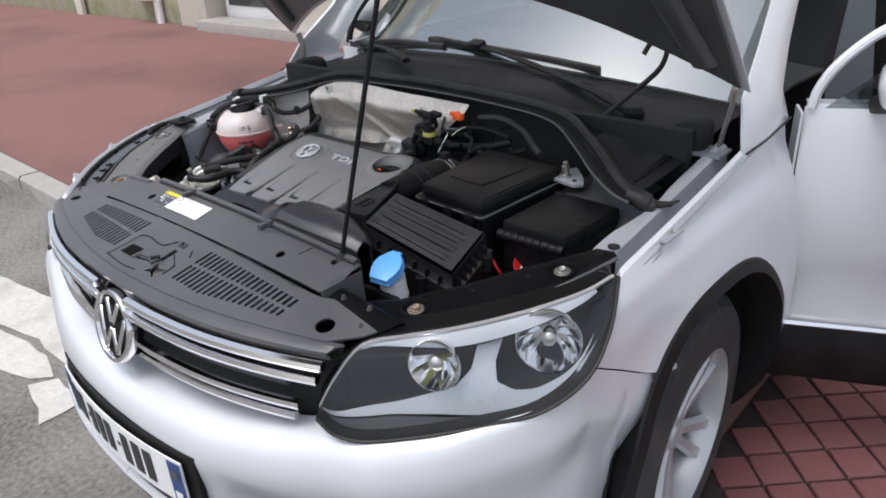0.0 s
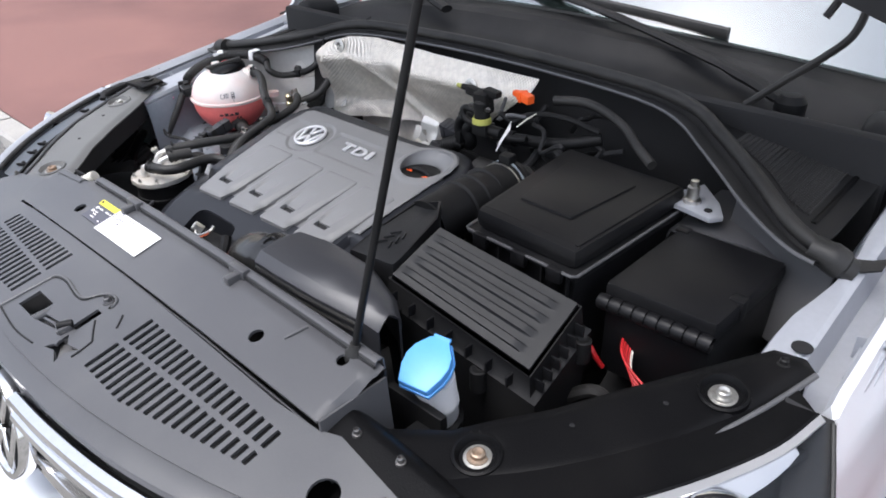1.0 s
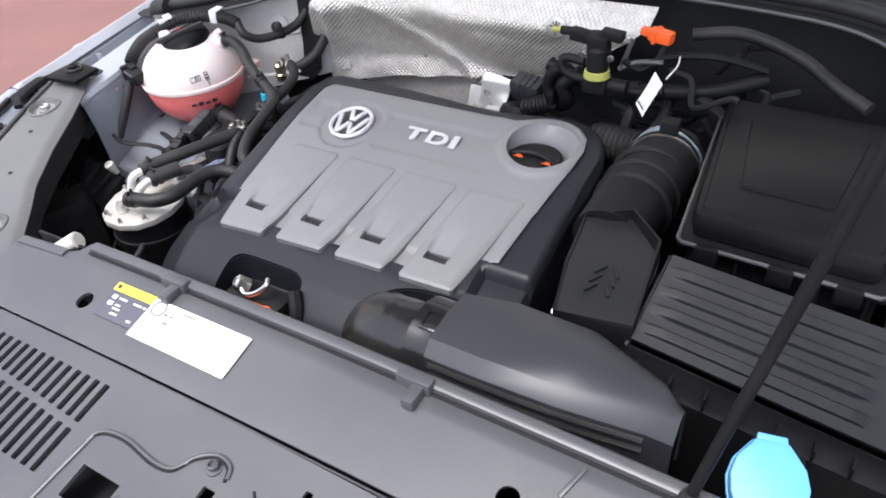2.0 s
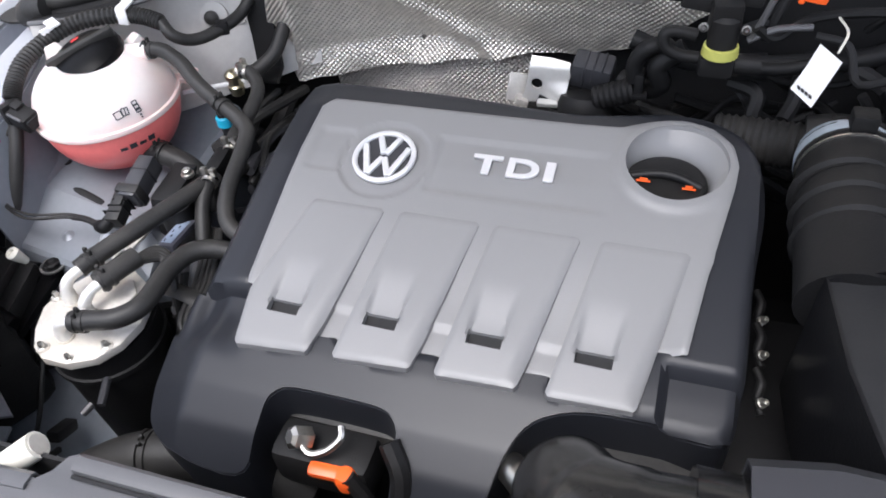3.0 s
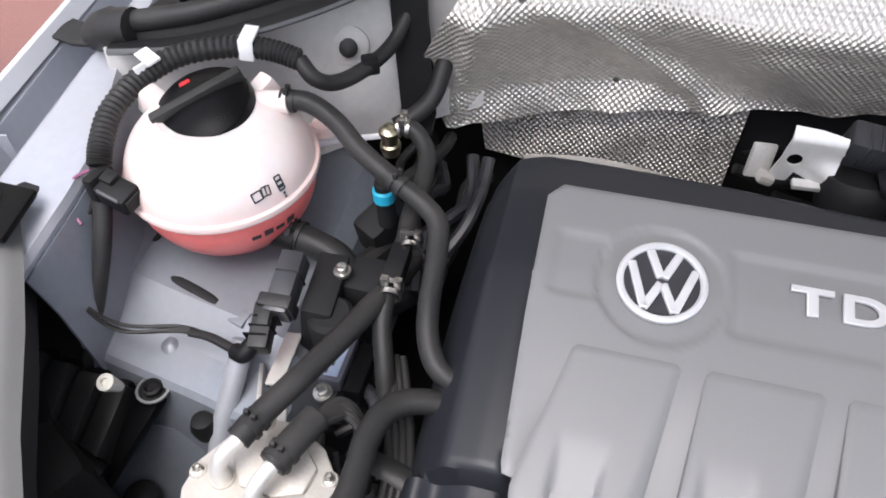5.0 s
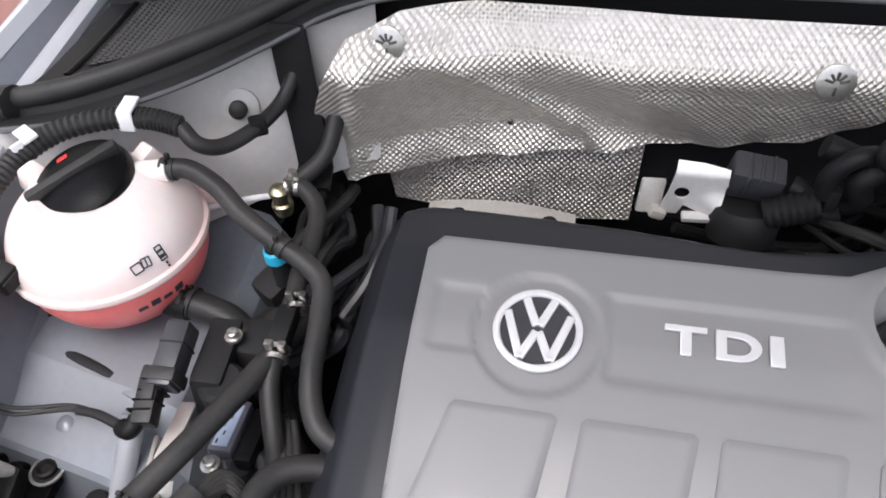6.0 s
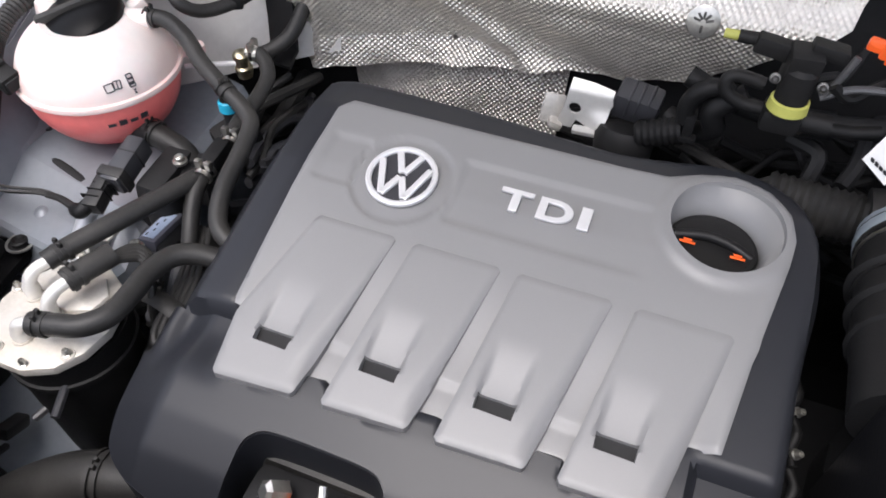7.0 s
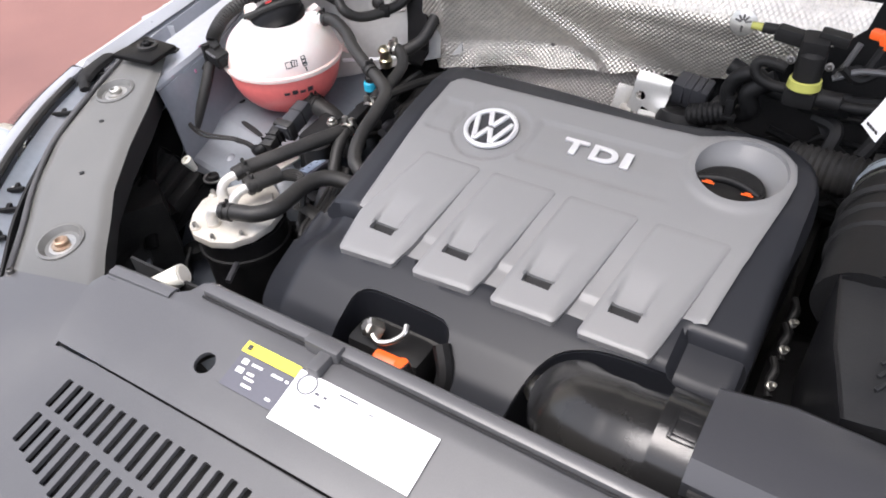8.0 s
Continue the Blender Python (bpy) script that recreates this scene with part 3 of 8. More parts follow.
plate = part("number_plate", on_plate(-0.25, 0.25, 0.466, 0.574, 0.0, 0.003, 20), WHITE, car, "white plate with dark marks")
part("plate_holder", on_plate(-0.275, 0.275, 0.440, 0.590, -0.010, 0.012, 20), BLACK, plate)
for x in (-0.200, -0.160, -0.098, -0.058, -0.018, 0.050, 0.092, 0.132):
    part("plate_mark", on_plate(x, x + 0.026, 0.486, 0.558, 0.0024, 0.001), INK, plate)
for x in (-0.112, 0.030):
    part("plate_dash", on_plate(x, x + 0.010, 0.518, 0.526, 0.0024, 0.001), INK, plate)
for x in (-0.247, 0.212):
    band = part("plate_band", on_plate(x, x + 0.035, 0.470, 0.570, 0.0020, 0.001), BLUE_DARK, plate, "blue end band")
    part("band_mark", on_plate(x + 0.008, x + 0.027, 0.482, 0.498, 0.0036, 0.0008), WHITE, band)
    part("band_mark", on_plate(x + 0.008, x + 0.027, 0.530, 0.552, 0.0036, 0.0008), LABEL_GREY, band)
low = []
for side in (-1, 1):
    for i in range(15):
        k = share_of_x(0.56) * ((14 - i) if side < 0 else i) / 14
        low.append([skin(k, z, 0.022, side) for z in (0.22, 0.28, 0.34, 0.40, 0.445)])
intake = part("lower_grille", loft(low, 0.01), BLACK, car, "black lower air intake")
for side in (-1, 1):
    part("trim_strip", strip(0.0, share_of_x(0.50), 0.415, 0.016, 0.020, 0.036, side), SILVER, intake, "satin silver trim strip")


# front wings
def wing(side):
    rows = []
    k0, k1 = share_of_y(0.415), share_of_y(1.36)
    for i in range(97):
        k = k0 + (k1 - k0) * i / 96
        p, _ = plan_at(k)
        top = table(p.y, [(0.415, 0.800), (0.48, 0.84), (0.57, 0.895), (1.10, 0.965), (1.22, 0.974), (1.36, 0.980)])
        low = max(table(p.y, SEAM) + 0.003 if p.y < 0.64 else 0.22, arch_z(p.y))
        low = min(low, top - 0.006)
        y_back = max(0.0, p.y - 1.20)
        row = []
        for j in range(15):
            z = low + (top - low) * j / 14
            flare = 0.012 * max(0.0, 1 - abs(math.hypot(p.y - HUB_Y, z - HUB_Z) - arch_reach(math.atan2(z - HUB_Z, p.y - HUB_Y))) / 0.10) ** 2
            q = skin(k, z, flare, side)
            if y_back:
                q.y -= y_back * 0.12 * max(0.0, (z - 0.62)) / 0.4
            row.append(q)
        edge = row[-1]
        inward = ((-0.010, 0.003), (-0.016, -0.012)) if p.y > 0.575 else ((-0.004, -0.006), (-0.006, -0.020))
        row += [edge + Vector((side * dx, 0, dz)) for dx, dz in inward]
        rows.append(row)
    return loft(rows, 0.003)


def arch_trim(side):
    rows = []
    for i in range(81):
        a = math.radians(-22 + 224 * i / 80)
        c, s = math.cos(a), math.sin(a)
        row = []
        for d, o in ((0.024, 0.008), (0.021, 0.013), (0.008, 0.016), (-0.006, 0.018), (-0.010, 0.0), (-0.010, -0.06)):
            y, z = HUB_Y - c * (arch_reach(a) + d), HUB_Z + s * (arch_reach(a) + d)
            k = share_of_y(y)
            row.append(skin(k, max(0.2, z), o, side))
        rows.append(row)
    return loft(rows, 0.004)


for side in (-1, 1):
    w = part("front_wing", wing(side), SILVER, car, "silver painted front wing")
    part("arch_trim", arch_trim(side), BLACK, w, "black plastic wheel arch trim")
    part("arch_liner", loft([[(side * x, HUB_Y - (arch_reach(a) + 0.01) * math.cos(a), HUB_Z + (arch_reach(a) + 0.01) * math.sin(a)) for x in (0.50, 0.70, 0.835)] for a in [math.pi * i / 24 for i in range(25)]], 0.004), MATT, w)


def wheel(side, y, steer=0):
    m = pose(side * 0.730, y, HUB_Z, 0, 0, steer) @ pose(0, 0, 0, 0, 90 * side, 0)
    w = part("wheel", moved(lathe([(0.10, -0.09), (0.14, -0.085), (0.14, 0.02), (0.10, 0.03)], 28), m), MATT, car, "alloy wheel")
    prof = [(0.215, -0.115), (0.27, -0.118), (0.318, -0.108), (0.340, -0.088), (0.345, -0.05), (0.347, 0.0), (0.345, 0.05), (0.340, 0.088), (0.318, 0.108), (0.27, 0.118), (0.222, 0.115), (0.218, 0.095), (0.215, -0.095)]
    tread = lathe(prof, 112)
    for v in tread.verts:
        r = math.hypot(v.co.x, v.co.y)
        turn = int(round(math.degrees(math.atan2(v.co.y, v.co.x)) / 360 * 112 + (1 if v.co.z > 0 else 0)))
        if r > 0.335 and abs(v.co.z) > 0.02 and turn % 3 == 0:
            v.co.x, v.co.y = v.co.x * (1 - 0.011 / r), v.co.y * (1 - 0.011 / r)
    part("tyre", moved(tread, m), TYRE, w, "black road tyre", smooth=22)
    part("rim", moved(lathe([(0.200, -0.09), (0.214, -0.098), (0.216, 0.098), (0.222, 0.112), (0.214, 0.114), (0.204, 0.098), (0.196, 0.05), (0.190, -0.05)], 56), m), RIM, w)
    spoke = bmesh.new()
    for i in range(10):
        a = 36 * i + (7 if i % 2 else -7)
        s = loft([[(r, o * wd, zz) for o, zz in ((-1, 0.052 + dz - 0.012), (-0.6, 0.058 + dz), (0.6, 0.058 + dz), (1, 0.052 + dz - 0.012))] for r, wd, dz in ((0.035, 0.013, 0.012), (0.09, 0.015, 0.016), (0.15, 0.017, 0.026), (0.206, 0.021, 0.034))], 0.016)
        spoke = join(spoke, moved(s, pose(0, 0, 0, 0, 0, a)))
    part("spokes", moved(spoke, m), RIM, w, "silver alloy spokes")
    part("hub_cap", moved(lathe([(0.05, 0.03), (0.05, 0.064), (0.032, 0.070), (0.030, 0.078), (0.0, 0.080)], 24), m), RIM, w)
    part("brake_disc", moved(lathe([(0.15, -0.02), (0.15, 0.0), (0.06, 0.0), (0.06, -0.02)], 32), m), STEEL, w)
    for i in range(5):
        a = math.radians(72 * i + 20)
        bolt(w, m @ Vector((0.055 * math.cos(a), 0.055 * math.sin(a), 0.052)), 0.010, aim=m.to_3x3() @ Vector((0, 0, 1)))


for side in (-1, 1):
    wheel(side, HUB_Y, 4)
    wheel(side, HUB_Y + 2.604)

# body behind the bonnet: sills, flanks, roof, pillars, screens
GLASS_BASE = [(x, 1.18 + 0.33 * x * x, 1.070 - 0.16 * x * x) for x in [-0.72 + 0.06 * i for i in range(25)]]


def screen_row(t, inset=0.0):
    return [Vector((x * (1 - 0.16 * t), y + 0.78 * t - 0.12 * t * (x / 0.72) ** 2, z + 0.56 * t - 0.03 * t * (x / 0.72) ** 2 + inset)) for x, y, z in GLASS_BASE]


screen = part("windscreen", loft([screen_row(t / 6) for t in range(7)], 0.004), WINDSCREEN, car, "windscreen mirroring a bright sky")
screen.visible_shadow = False
roof_rows = [screen_row(1.0)] + [[Vector((p.x, p.y + 0.35 * i, p.z + (0.05 if i < 4 else 0.03 - 0.10 * (i - 4)))) for p in screen_row(1.0)] for i in range(1, 7)]
part("roof", loft(roof_rows, 0.02), SILVER, car)
part("dashboard", loft([[Vector((x * 0.97, y + 0.08 + dy, z - 0.02 + dz)) for x, y, z in GLASS_BASE] for dy, dz in ((0.0, -0.01), (0.25, 0.01), (0.5, 0.0), (0.6, -0.15), (0.6, -0.5))], 0.01), CABIN, car)
part("cabin_floor", box((1.5, 2.6, 0.05), (0, 2.6, 0.35), 0.01), CABIN, car)
part("tailgate", loft([[(x, 4.05 + 0.18 * (1.6 - z) * -1 + 0.1, z) for z in (0.35, 0.8, 1.2, 1.55)] for x in (-0.8, -0.4, 0, 0.4, 0.8)], 0.03), SILVER, car)
for side in (-1, 1):
    sect = [((0.797, 1.075, 0.955), (0.808, 1.165, 0.972), (0.806, 1.25, 0.980), (0.798, 1.335, 0.978)), ((0.783, 1.098, 0.990), (0.800, 1.18, 1.006), (0.803, 1.26, 1.010), (0.792, 1.330, 1.0)), ((0.757, 1.14, 1.06), (0.778, 1.225, 1.075), (0.784, 1.300, 1.068), (0.772, 1.345, 1.04)), ((0.735, 1.26, 1.15), (0.752, 1.32, 1.158), (0.762, 1.370, 1.145), (0.752, 1.40, 1.12)), ((0.715, 1.36, 1.24), (0.732, 1.42, 1.245), (0.740, 1.46, 1.235), (0.73, 1.48, 1.21)), ((0.60, 1.96, 1.585), (0.622, 2.02, 1.59), (0.632, 2.07, 1.57), (0.62, 2.09, 1.54))]
    part("windscreen_pillar", loft([[Vector((side * x, y, z)) for x, y, z in row] for row in sect], 0.006), SILVER, car, "silver painted windscreen pillar")
    part("wing_seam", sweep([(side * 0.803, 1.075, 0.9655), (side * 0.810, 1.165, 0.9735), (side * 0.808, 1.25, 0.9795), (side * 0.801, 1.335, 0.981)], 0.0028, 6, 4), RUBBER, car)
    # seats are added unseen, to block light through the cabin
    seat = part("front_seat", join(box((0.50, 0.16, 0.66), (side * 0.37, 2.28, 0.86), 0.05, (-14, 0, 0)), box((0.50, 0.50, 0.16), (side * 0.37, 2.00, 0.58), 0.05)), CABIN, car, "unseen front seat, added to darken the cabin")
    part("headrest", box((0.27, 0.10, 0.18), (side * 0.37, 2.40, 1.28), 0.04, (-10, 0, 0)), CABIN, seat)
    part("sill", box((0.14, 1.75, 0.16), (side * 0.79, 2.2, 0.36), 0.03), BLACK, car, "black plastic sill")
    part("rear_wing", loft([[Vector((side * (0.85 - 0.09 * max(0, z - 0.8)), y, z)) for z in (arch_z(y - 2.604) if y > 3.0 else 0.3, 0.7, 0.9, 1.0)] for y in [2.75 + 0.1 * i for i in range(14)]], 0.01), SILVER, car)
    part("roof_side", loft([[Vector((side * (0.60 + o), 2.0 + 0.4 * i, 1.52 + dz - 0.02 * max(0, i - 3))) for o, dz in ((0, 0), (0.06, -0.03), (0.08, -0.09))] for i in range(6)], 0.02), SILVER, car)
    for y in (2.35, 3.2):
        part("door_pillar", loft([[Vector((side * (0.86 - 0.20 * t), y + 0.1 * t + dy, 0.4 + 1.1 * t)) for dy in (0, 0.14)] for t in (0, 0.5, 0.75, 1.0)], 0.04), BLACK, car)


# front doors: the driver's one stands open
def door(side, angle):
    m = pose(side * (0.832 if angle else 0.846), 1.345 if angle else 1.40, 0, 0, 0, -side * angle)

    def lay(o, y, z):
        return m @ Vector((side * o, y, z))
    prof = [(0.34, -0.03), (0.40, -0.004), (0.45, 0.002), (0.585, -0.010), (0.605, 0.0), (0.80, 0.004), (0.95, -0.012), (1.00, -0.022)]
    d = part("front_door", loft([[lay(o - 0.012 * (abs(y - 0.55) > 0.53), y, z) for z, o in prof] for y in [0.0, 0.02, 0.2, 0.4, 0.6, 0.8, 1.0, 1.08, 1.10]], 0.004), SILVER, car, "silver front door, standing open" if angle else "silver front door")
    part("door_ledge", loft([[lay(o, y, 1.0 + dz) for o, dz in ((-0.022, -0.002), (-0.026, 0.010), (-0.06, 0.012))] for y in (0.005, 0.3, 0.7, 1.09)], 0.004), SILVER, d)
    part("door_card", loft([[lay(-0.09, y, z) for z in (0.36, 0.6, 0.99)] for y in (0.02, 0.5, 1.08)], 0.02), CABIN, d)
    part("door_edge", loft([[lay(o, -0.004, z) for o in (-0.09, -0.01)] for z in (0.37, 0.7, 0.99)], 0.006), SILVER, d)
    part("lower_trim", loft([[lay(o, y, z) for z, o in ((0.27, -0.02), (0.31, 0.006), (0.41, 0.010), (0.445, 0.004))] for y in (-0.01, 0.4, 0.8, 1.1)], 0.012), BLACK, d, "black plastic door trim")
    part("bright_strip", loft([[lay(o, y, z) for z, o in ((0.436, 0.012), (0.443, 0.016), (0.450, 0.012))] for y in (0.0, 0.4, 0.8, 1.1)], 0.004), CHROME, d, "chrome strip")
    frame_line = [lay(-0.022, 0.012, 1.0), lay(-0.026, 0.022, 1.045), lay(-0.03, 0.050, 1.095), lay(-0.04, 0.100, 1.145), lay(-0.05, 0.16, 1.185), lay(-0.09, 0.38, 1.31), lay(-0.14, 0.62, 1.44), lay(-0.16, 0.80, 1.50), lay(-0.17, 1.10, 1.51), lay(-0.14, 1.12, 1.35), lay(-0.05, 1.10, 1.0)]
    part("window_frame", sweep(frame_line, 0.012, 8, 4), SILVER if angle else BLACK, d, "silver window frame")
    part("window_pane", loft([[lay(-0.025, 0.04, 1.0), lay(-0.025, 0.5, 1.0), lay(-0.04, 1.09, 1.0)], [lay(-0.05, 0.22, 1.14), lay(-0.06, 0.6, 1.2), lay(-0.09, 1.1, 1.2)], [lay(-0.14, 0.64, 1.44), lay(-0.15, 0.8, 1.48), lay(-0.16, 1.1, 1.49)]], 0.003), SIDE_GLASS, d)
    mir = part("wing_mirror", moved(join(moved(lathe([(0, -0.07), (0.05, -0.055), (0.085, -0.01), (0.09, 0.03), (0.08, 0.035), (0, 0.03)], 24), pose(0, 0, 0, -90, 0, 0) @ Matrix.Diagonal((1.35, 0.9, 1, 1)))), m @ pose(side * 0.13, 0.17, 1.09)), SILVER, d, "silver mirror housing on a black foot")
    part("mirror_foot", moved(box((0.16, 0.06, 0.04), (side * 0.03, 0.16, 1.03), 0.012, (0, -side * 20, 0)), m), BLACK, mir)
    part("mirror_glass", moved(moved(lathe([(0, 0.036), (0.072, 0.036), (0.072, 0.038), (0, 0.038)], 24), pose(0, 0, 0, -90, 0, 0) @ Matrix.Diagonal((1.35, 0.9, 1, 1))), m @ pose(side * 0.13, 0.17, 1.09)), CHROME, mir)
    part("door_pull", moved(box((0.03, 0.22, 0.04), (side * 0.03, 0.88, 0.86), 0.012), m), SILVER, d)


door(1, 64)
door(-1, 0)

# bonnet, hinged at the scuttle and held up by its rod
BON_BASE, BON_RISE, BON_HALF = 1.125, radians(47), 0.775


def bonnet_point(x, s, lift=0.0):
    """s: metres forward of the rear corners along the open bonnet."""
    y, z = BON_BASE - s * math.cos(BON_RISE), 1.072 + s * math.sin(BON_RISE)
    bow = 0.035 * (1 - (x / BON_HALF) ** 2) + lift
    return Vector((x, y + bow * math.sin(BON_RISE), z + bow * math.cos(BON_RISE)))


def bonnet_edge(x):
    return 0.26 * (1 - min(1.0, abs(x / BON_HALF)) ** 2)


def bonnet_skin(lift, inset, thick):
    rows = []
    for i in range(33):
        x = (-BON_HALF + inset) + (2 * BON_HALF - 2 * inset) * i / 32
        s0 = bonnet_edge(x) + inset
        s1 = 1.10 - 0.36 * abs(x / 0.8) ** 3 - inset
        rows.append([bonnet_point(x * (1 - 0.10 * (j / 10) ** 3), s0 + (s1 - s0) * j / 10, lift) for j in range(11)])
    return loft(rows, thick)


bonnet = part("bonnet", bonnet_skin(0.012, 0.0, 0.004), SILVER, car, "silver bonnet, propped open")
part("inner_panel", bonnet_skin(0.004, 0.015, 0.006), CARRIER, bonnet, "dark underside of the bonnet")
for x0, x1 in ((-0.70, -0.55), (0.70, 0.55), (-0.2, -0.15), (0.2, 0.15)):
    part("stiffening_rib", sweep([bonnet_point(x0 + (x1 - x0) * t, bonnet_edge(x0) + 0.05 + 0.75 * t, -0.006) for t in (0, 0.3, 0.6, 1)], 0.03, 10, 4, flat=0.45, up=(0, 1, 1)), CARRIER, bonnet)
HINGE = mat("dull_steel", (0.28, 0.26, 0.24), 0.5, 0.6, 0.2, 120, 20, 0.1)
for side in (-1, 1):
    part("hinge", sweep([(side * 0.730, 1.110, 0.956), (side * 0.733, 1.122, 1.0), (side * 0.738, 1.132, 1.04), (side * 0.745, 1.125, 1.085)], 0.012, 8, 4, flat=0.35), HINGE, bonnet, "grey steel hinge arm")
    part("hinge_plate", box((0.085, 0.07, 0.008), (side * 0.715, 1.085, 0.953), 0.003), INNER, bonnet)
rod = part("prop_rod", sweep([(0.376, 0.323, 0.895), (0.384, 0.330, 0.95), (0.43, 0.374, 1.22), (0.525, 0.471, 1.80)], 0.0044, 10, 5), BLACK, bonnet, "thin black prop rod")
part("rod_grommet", lathe([(0.011, -0.006), (0.011, 0.004), (0.008, 0.008), (0.006, 0.016), (0, 0.016)], 16, (0.376, 0.322, 0.897), aim=(0.1, 0.1, 1)), RUBBER, rod)
part("washer_tube", sweep([bonnet_point(0.56, 0.10, -0.01), (0.585, 1.085, 1.205), (0.603, 1.085, 1.185), (0.604, 1.085, 1.163), (0.595, 1.08, 1.125), (0.565, 1.08, 1.09), (0.52, 1.08, 1.048), (0.47, 1.07, 1.0)], 0.006, 8, 6), RUBBER, bonnet, "black washer hose")

# ---- engine bay shell ----


def ramp(x, a, b):
    t = max(0.0, min(1.0, (x - a) / (b - a)))
    return t * t * (3 - 2 * t)



bay = part("bay_floor", box((1.36, 0.95, 0.04), (0, 0.66, 0.42), 0.01), MATT, car, "dark engine bay floor")
part("bulkhead", box((1.40, 0.03, 0.62), (0, 1.035, 0.70), 0.01), MATT, car, "dark bulkhead behind the engine")
part("radiator", box((0.92, 0.05, 0.40), (0, 0.225, 0.60), 0.012), MATT, car, "black radiator pack")
part("radiator_fan", box((0.84, 0.06, 0.36), (0.0, 0.285, 0.62), 0.03), BLACK, car)


def rail_z(y):
    return 0.890 + 0.155 * (y - 0.66)


for side in (-1, 1):
    rows, wall = [], []
    for i in range(15):
        y = 0.60 + 0.52 * i / 14
        z = rail_z(y)
        lip = 0.672 + 0.045 * ramp(y, 0.68, 0.89) + (0.028 * (1 - ramp(y, 0.74, 0.92)) if side > 0 else 0.0)
        rows.append([Vector((side * x, y, z + dz)) for x, dz in ((0.806, 0.004), (0.782, -0.004), (0.776, -0.05), (0.750, -0.05), (0.744, -0.002), (0.738, 0.002), (lip + 0.012, 0.003), (lip + 0.003, 0.001), (lip, -0.006), (lip + 0.001, -0.012))])
        wall.append([Vector((side * (lip + d), y, z + dz)) for d, dz in ((0.001, -0.012), (-0.010, -0.05), (-0.016, -0.11), (-0.026, -0.22))])
    rail = part("inner_rail", loft(rows, 0.003), LIT_RAIL_PAINT, car, "silver painted inner wing rail", smooth=25)
    # shade below the lip put in by colour: the wall takes darker INNER
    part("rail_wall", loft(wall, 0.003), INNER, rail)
    part("rail_hole", lathe([(0.0115, 0), (0.0115, 0.0015), (0, 0.0015)], 18, (side * (0.734 if side > 0 else 0.709), 0.662 if side > 0 else 0.668, rail_z(0.667) + 0.0025)), MATT, rail)
    tab = part("wing_tab", join(prism([(side * 0.786, 0.700), (side * 0.815, 0.705), (side * 0.815, 0.775), (side * 0.792, 0.775)], rail_z(0.74) + 0.002, rail_z(0.74) + 0.007, 0.002), box((0.03, 0.05, 0.004), (side * 0.795, 0.680, rail_z(0.68) - 0.006), 0.001, (12, 0, 0))), LIT_RAIL_PAINT, rail)
    bolt(tab, (side * 0.799, 0.745, rail_z(0.745) + 0.007), 0.006)
    part("wing_rib", box((0.014, 0.003, 0.03), (side * 0.778, 0.725, rail_z(0.72) - 0.02), 0.001, (0, 0, 20)), LIT_RAIL_PAINT, rail)

# the painted shelf and strut tower that carry the coolant tank
SHELF = [(0.90, 0.800), (0.80, 0.790), (0.695, 0.788), (0.672, 0.786), (0.669, 0.784), (0.640, 0.766), (0.636, 0.764), (0.604, 0.757), (0.600, 0.754), (0.588, 0.70), (0.575, 0.60)]
shelf_rows = []
for x, dz, dy in ((-0.672, 0.075, 0.012), (-0.667, 0.03, 0.010), (-0.655, 0.006, 0.008), (-0.60, 0.0, 0.0), (-0.54, -0.002, -0.010), (-0.495, -0.005, -0.020), (-0.478, -0.02, -0.03), (-0.465, -0.06, -0.03), (-0.455, -0.18, -0.03)):
    shelf_rows.append([Vector((x, q.x + dy, q.y + dz * (1 if q.x > 0.61 else 0.4))) for q in [Vector((y, z)) for y, z in SHELF]])
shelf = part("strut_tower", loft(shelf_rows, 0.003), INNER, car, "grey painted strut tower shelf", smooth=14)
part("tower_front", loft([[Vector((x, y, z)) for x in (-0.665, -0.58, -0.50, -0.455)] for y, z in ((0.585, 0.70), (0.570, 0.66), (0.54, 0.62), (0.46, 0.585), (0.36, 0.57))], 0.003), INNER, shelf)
part("shelf_slot", sweep([(-0.639, 0.690, 0.7902), (-0.612, 0.6835, 0.7900), (-0.590, 0.678, 0.7888), (-0.566, 0.671, 0.7870)], [0.0042, 0.0050, 0.0050, 0.0044], 10, 4, flat=0.4), MATT, shelf)
part("shelf_tab", box((0.030, 0.016, 0.006), (-0.546, 0.664, 0.783), 0.002, (10, -8, -18)), INNER, shelf)
part("shelf_dimple", lathe([(0.010, -0.002), (0.006, 0.002), (0, 0.003)], 16, (-0.598, 0.632, 0.766)), INNER, shelf)
part("shelf_hole", lathe([(0.006, 0), (0.006, 0.0015), (0, 0.0015)], 14, (-0.655, 0.722, 0.797)), MATT, shelf)
for side in (-1, 1):
    # near panel in dark CARRIER: the open bonnet's shade put into its colour
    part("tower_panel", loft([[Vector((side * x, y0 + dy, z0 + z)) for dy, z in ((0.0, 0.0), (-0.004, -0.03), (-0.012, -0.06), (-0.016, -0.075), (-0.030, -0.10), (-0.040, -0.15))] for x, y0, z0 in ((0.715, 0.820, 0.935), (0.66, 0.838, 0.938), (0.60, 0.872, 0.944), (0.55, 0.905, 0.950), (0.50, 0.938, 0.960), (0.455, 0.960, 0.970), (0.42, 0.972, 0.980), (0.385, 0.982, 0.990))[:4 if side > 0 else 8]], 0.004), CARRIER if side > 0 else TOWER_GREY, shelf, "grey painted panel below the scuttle")
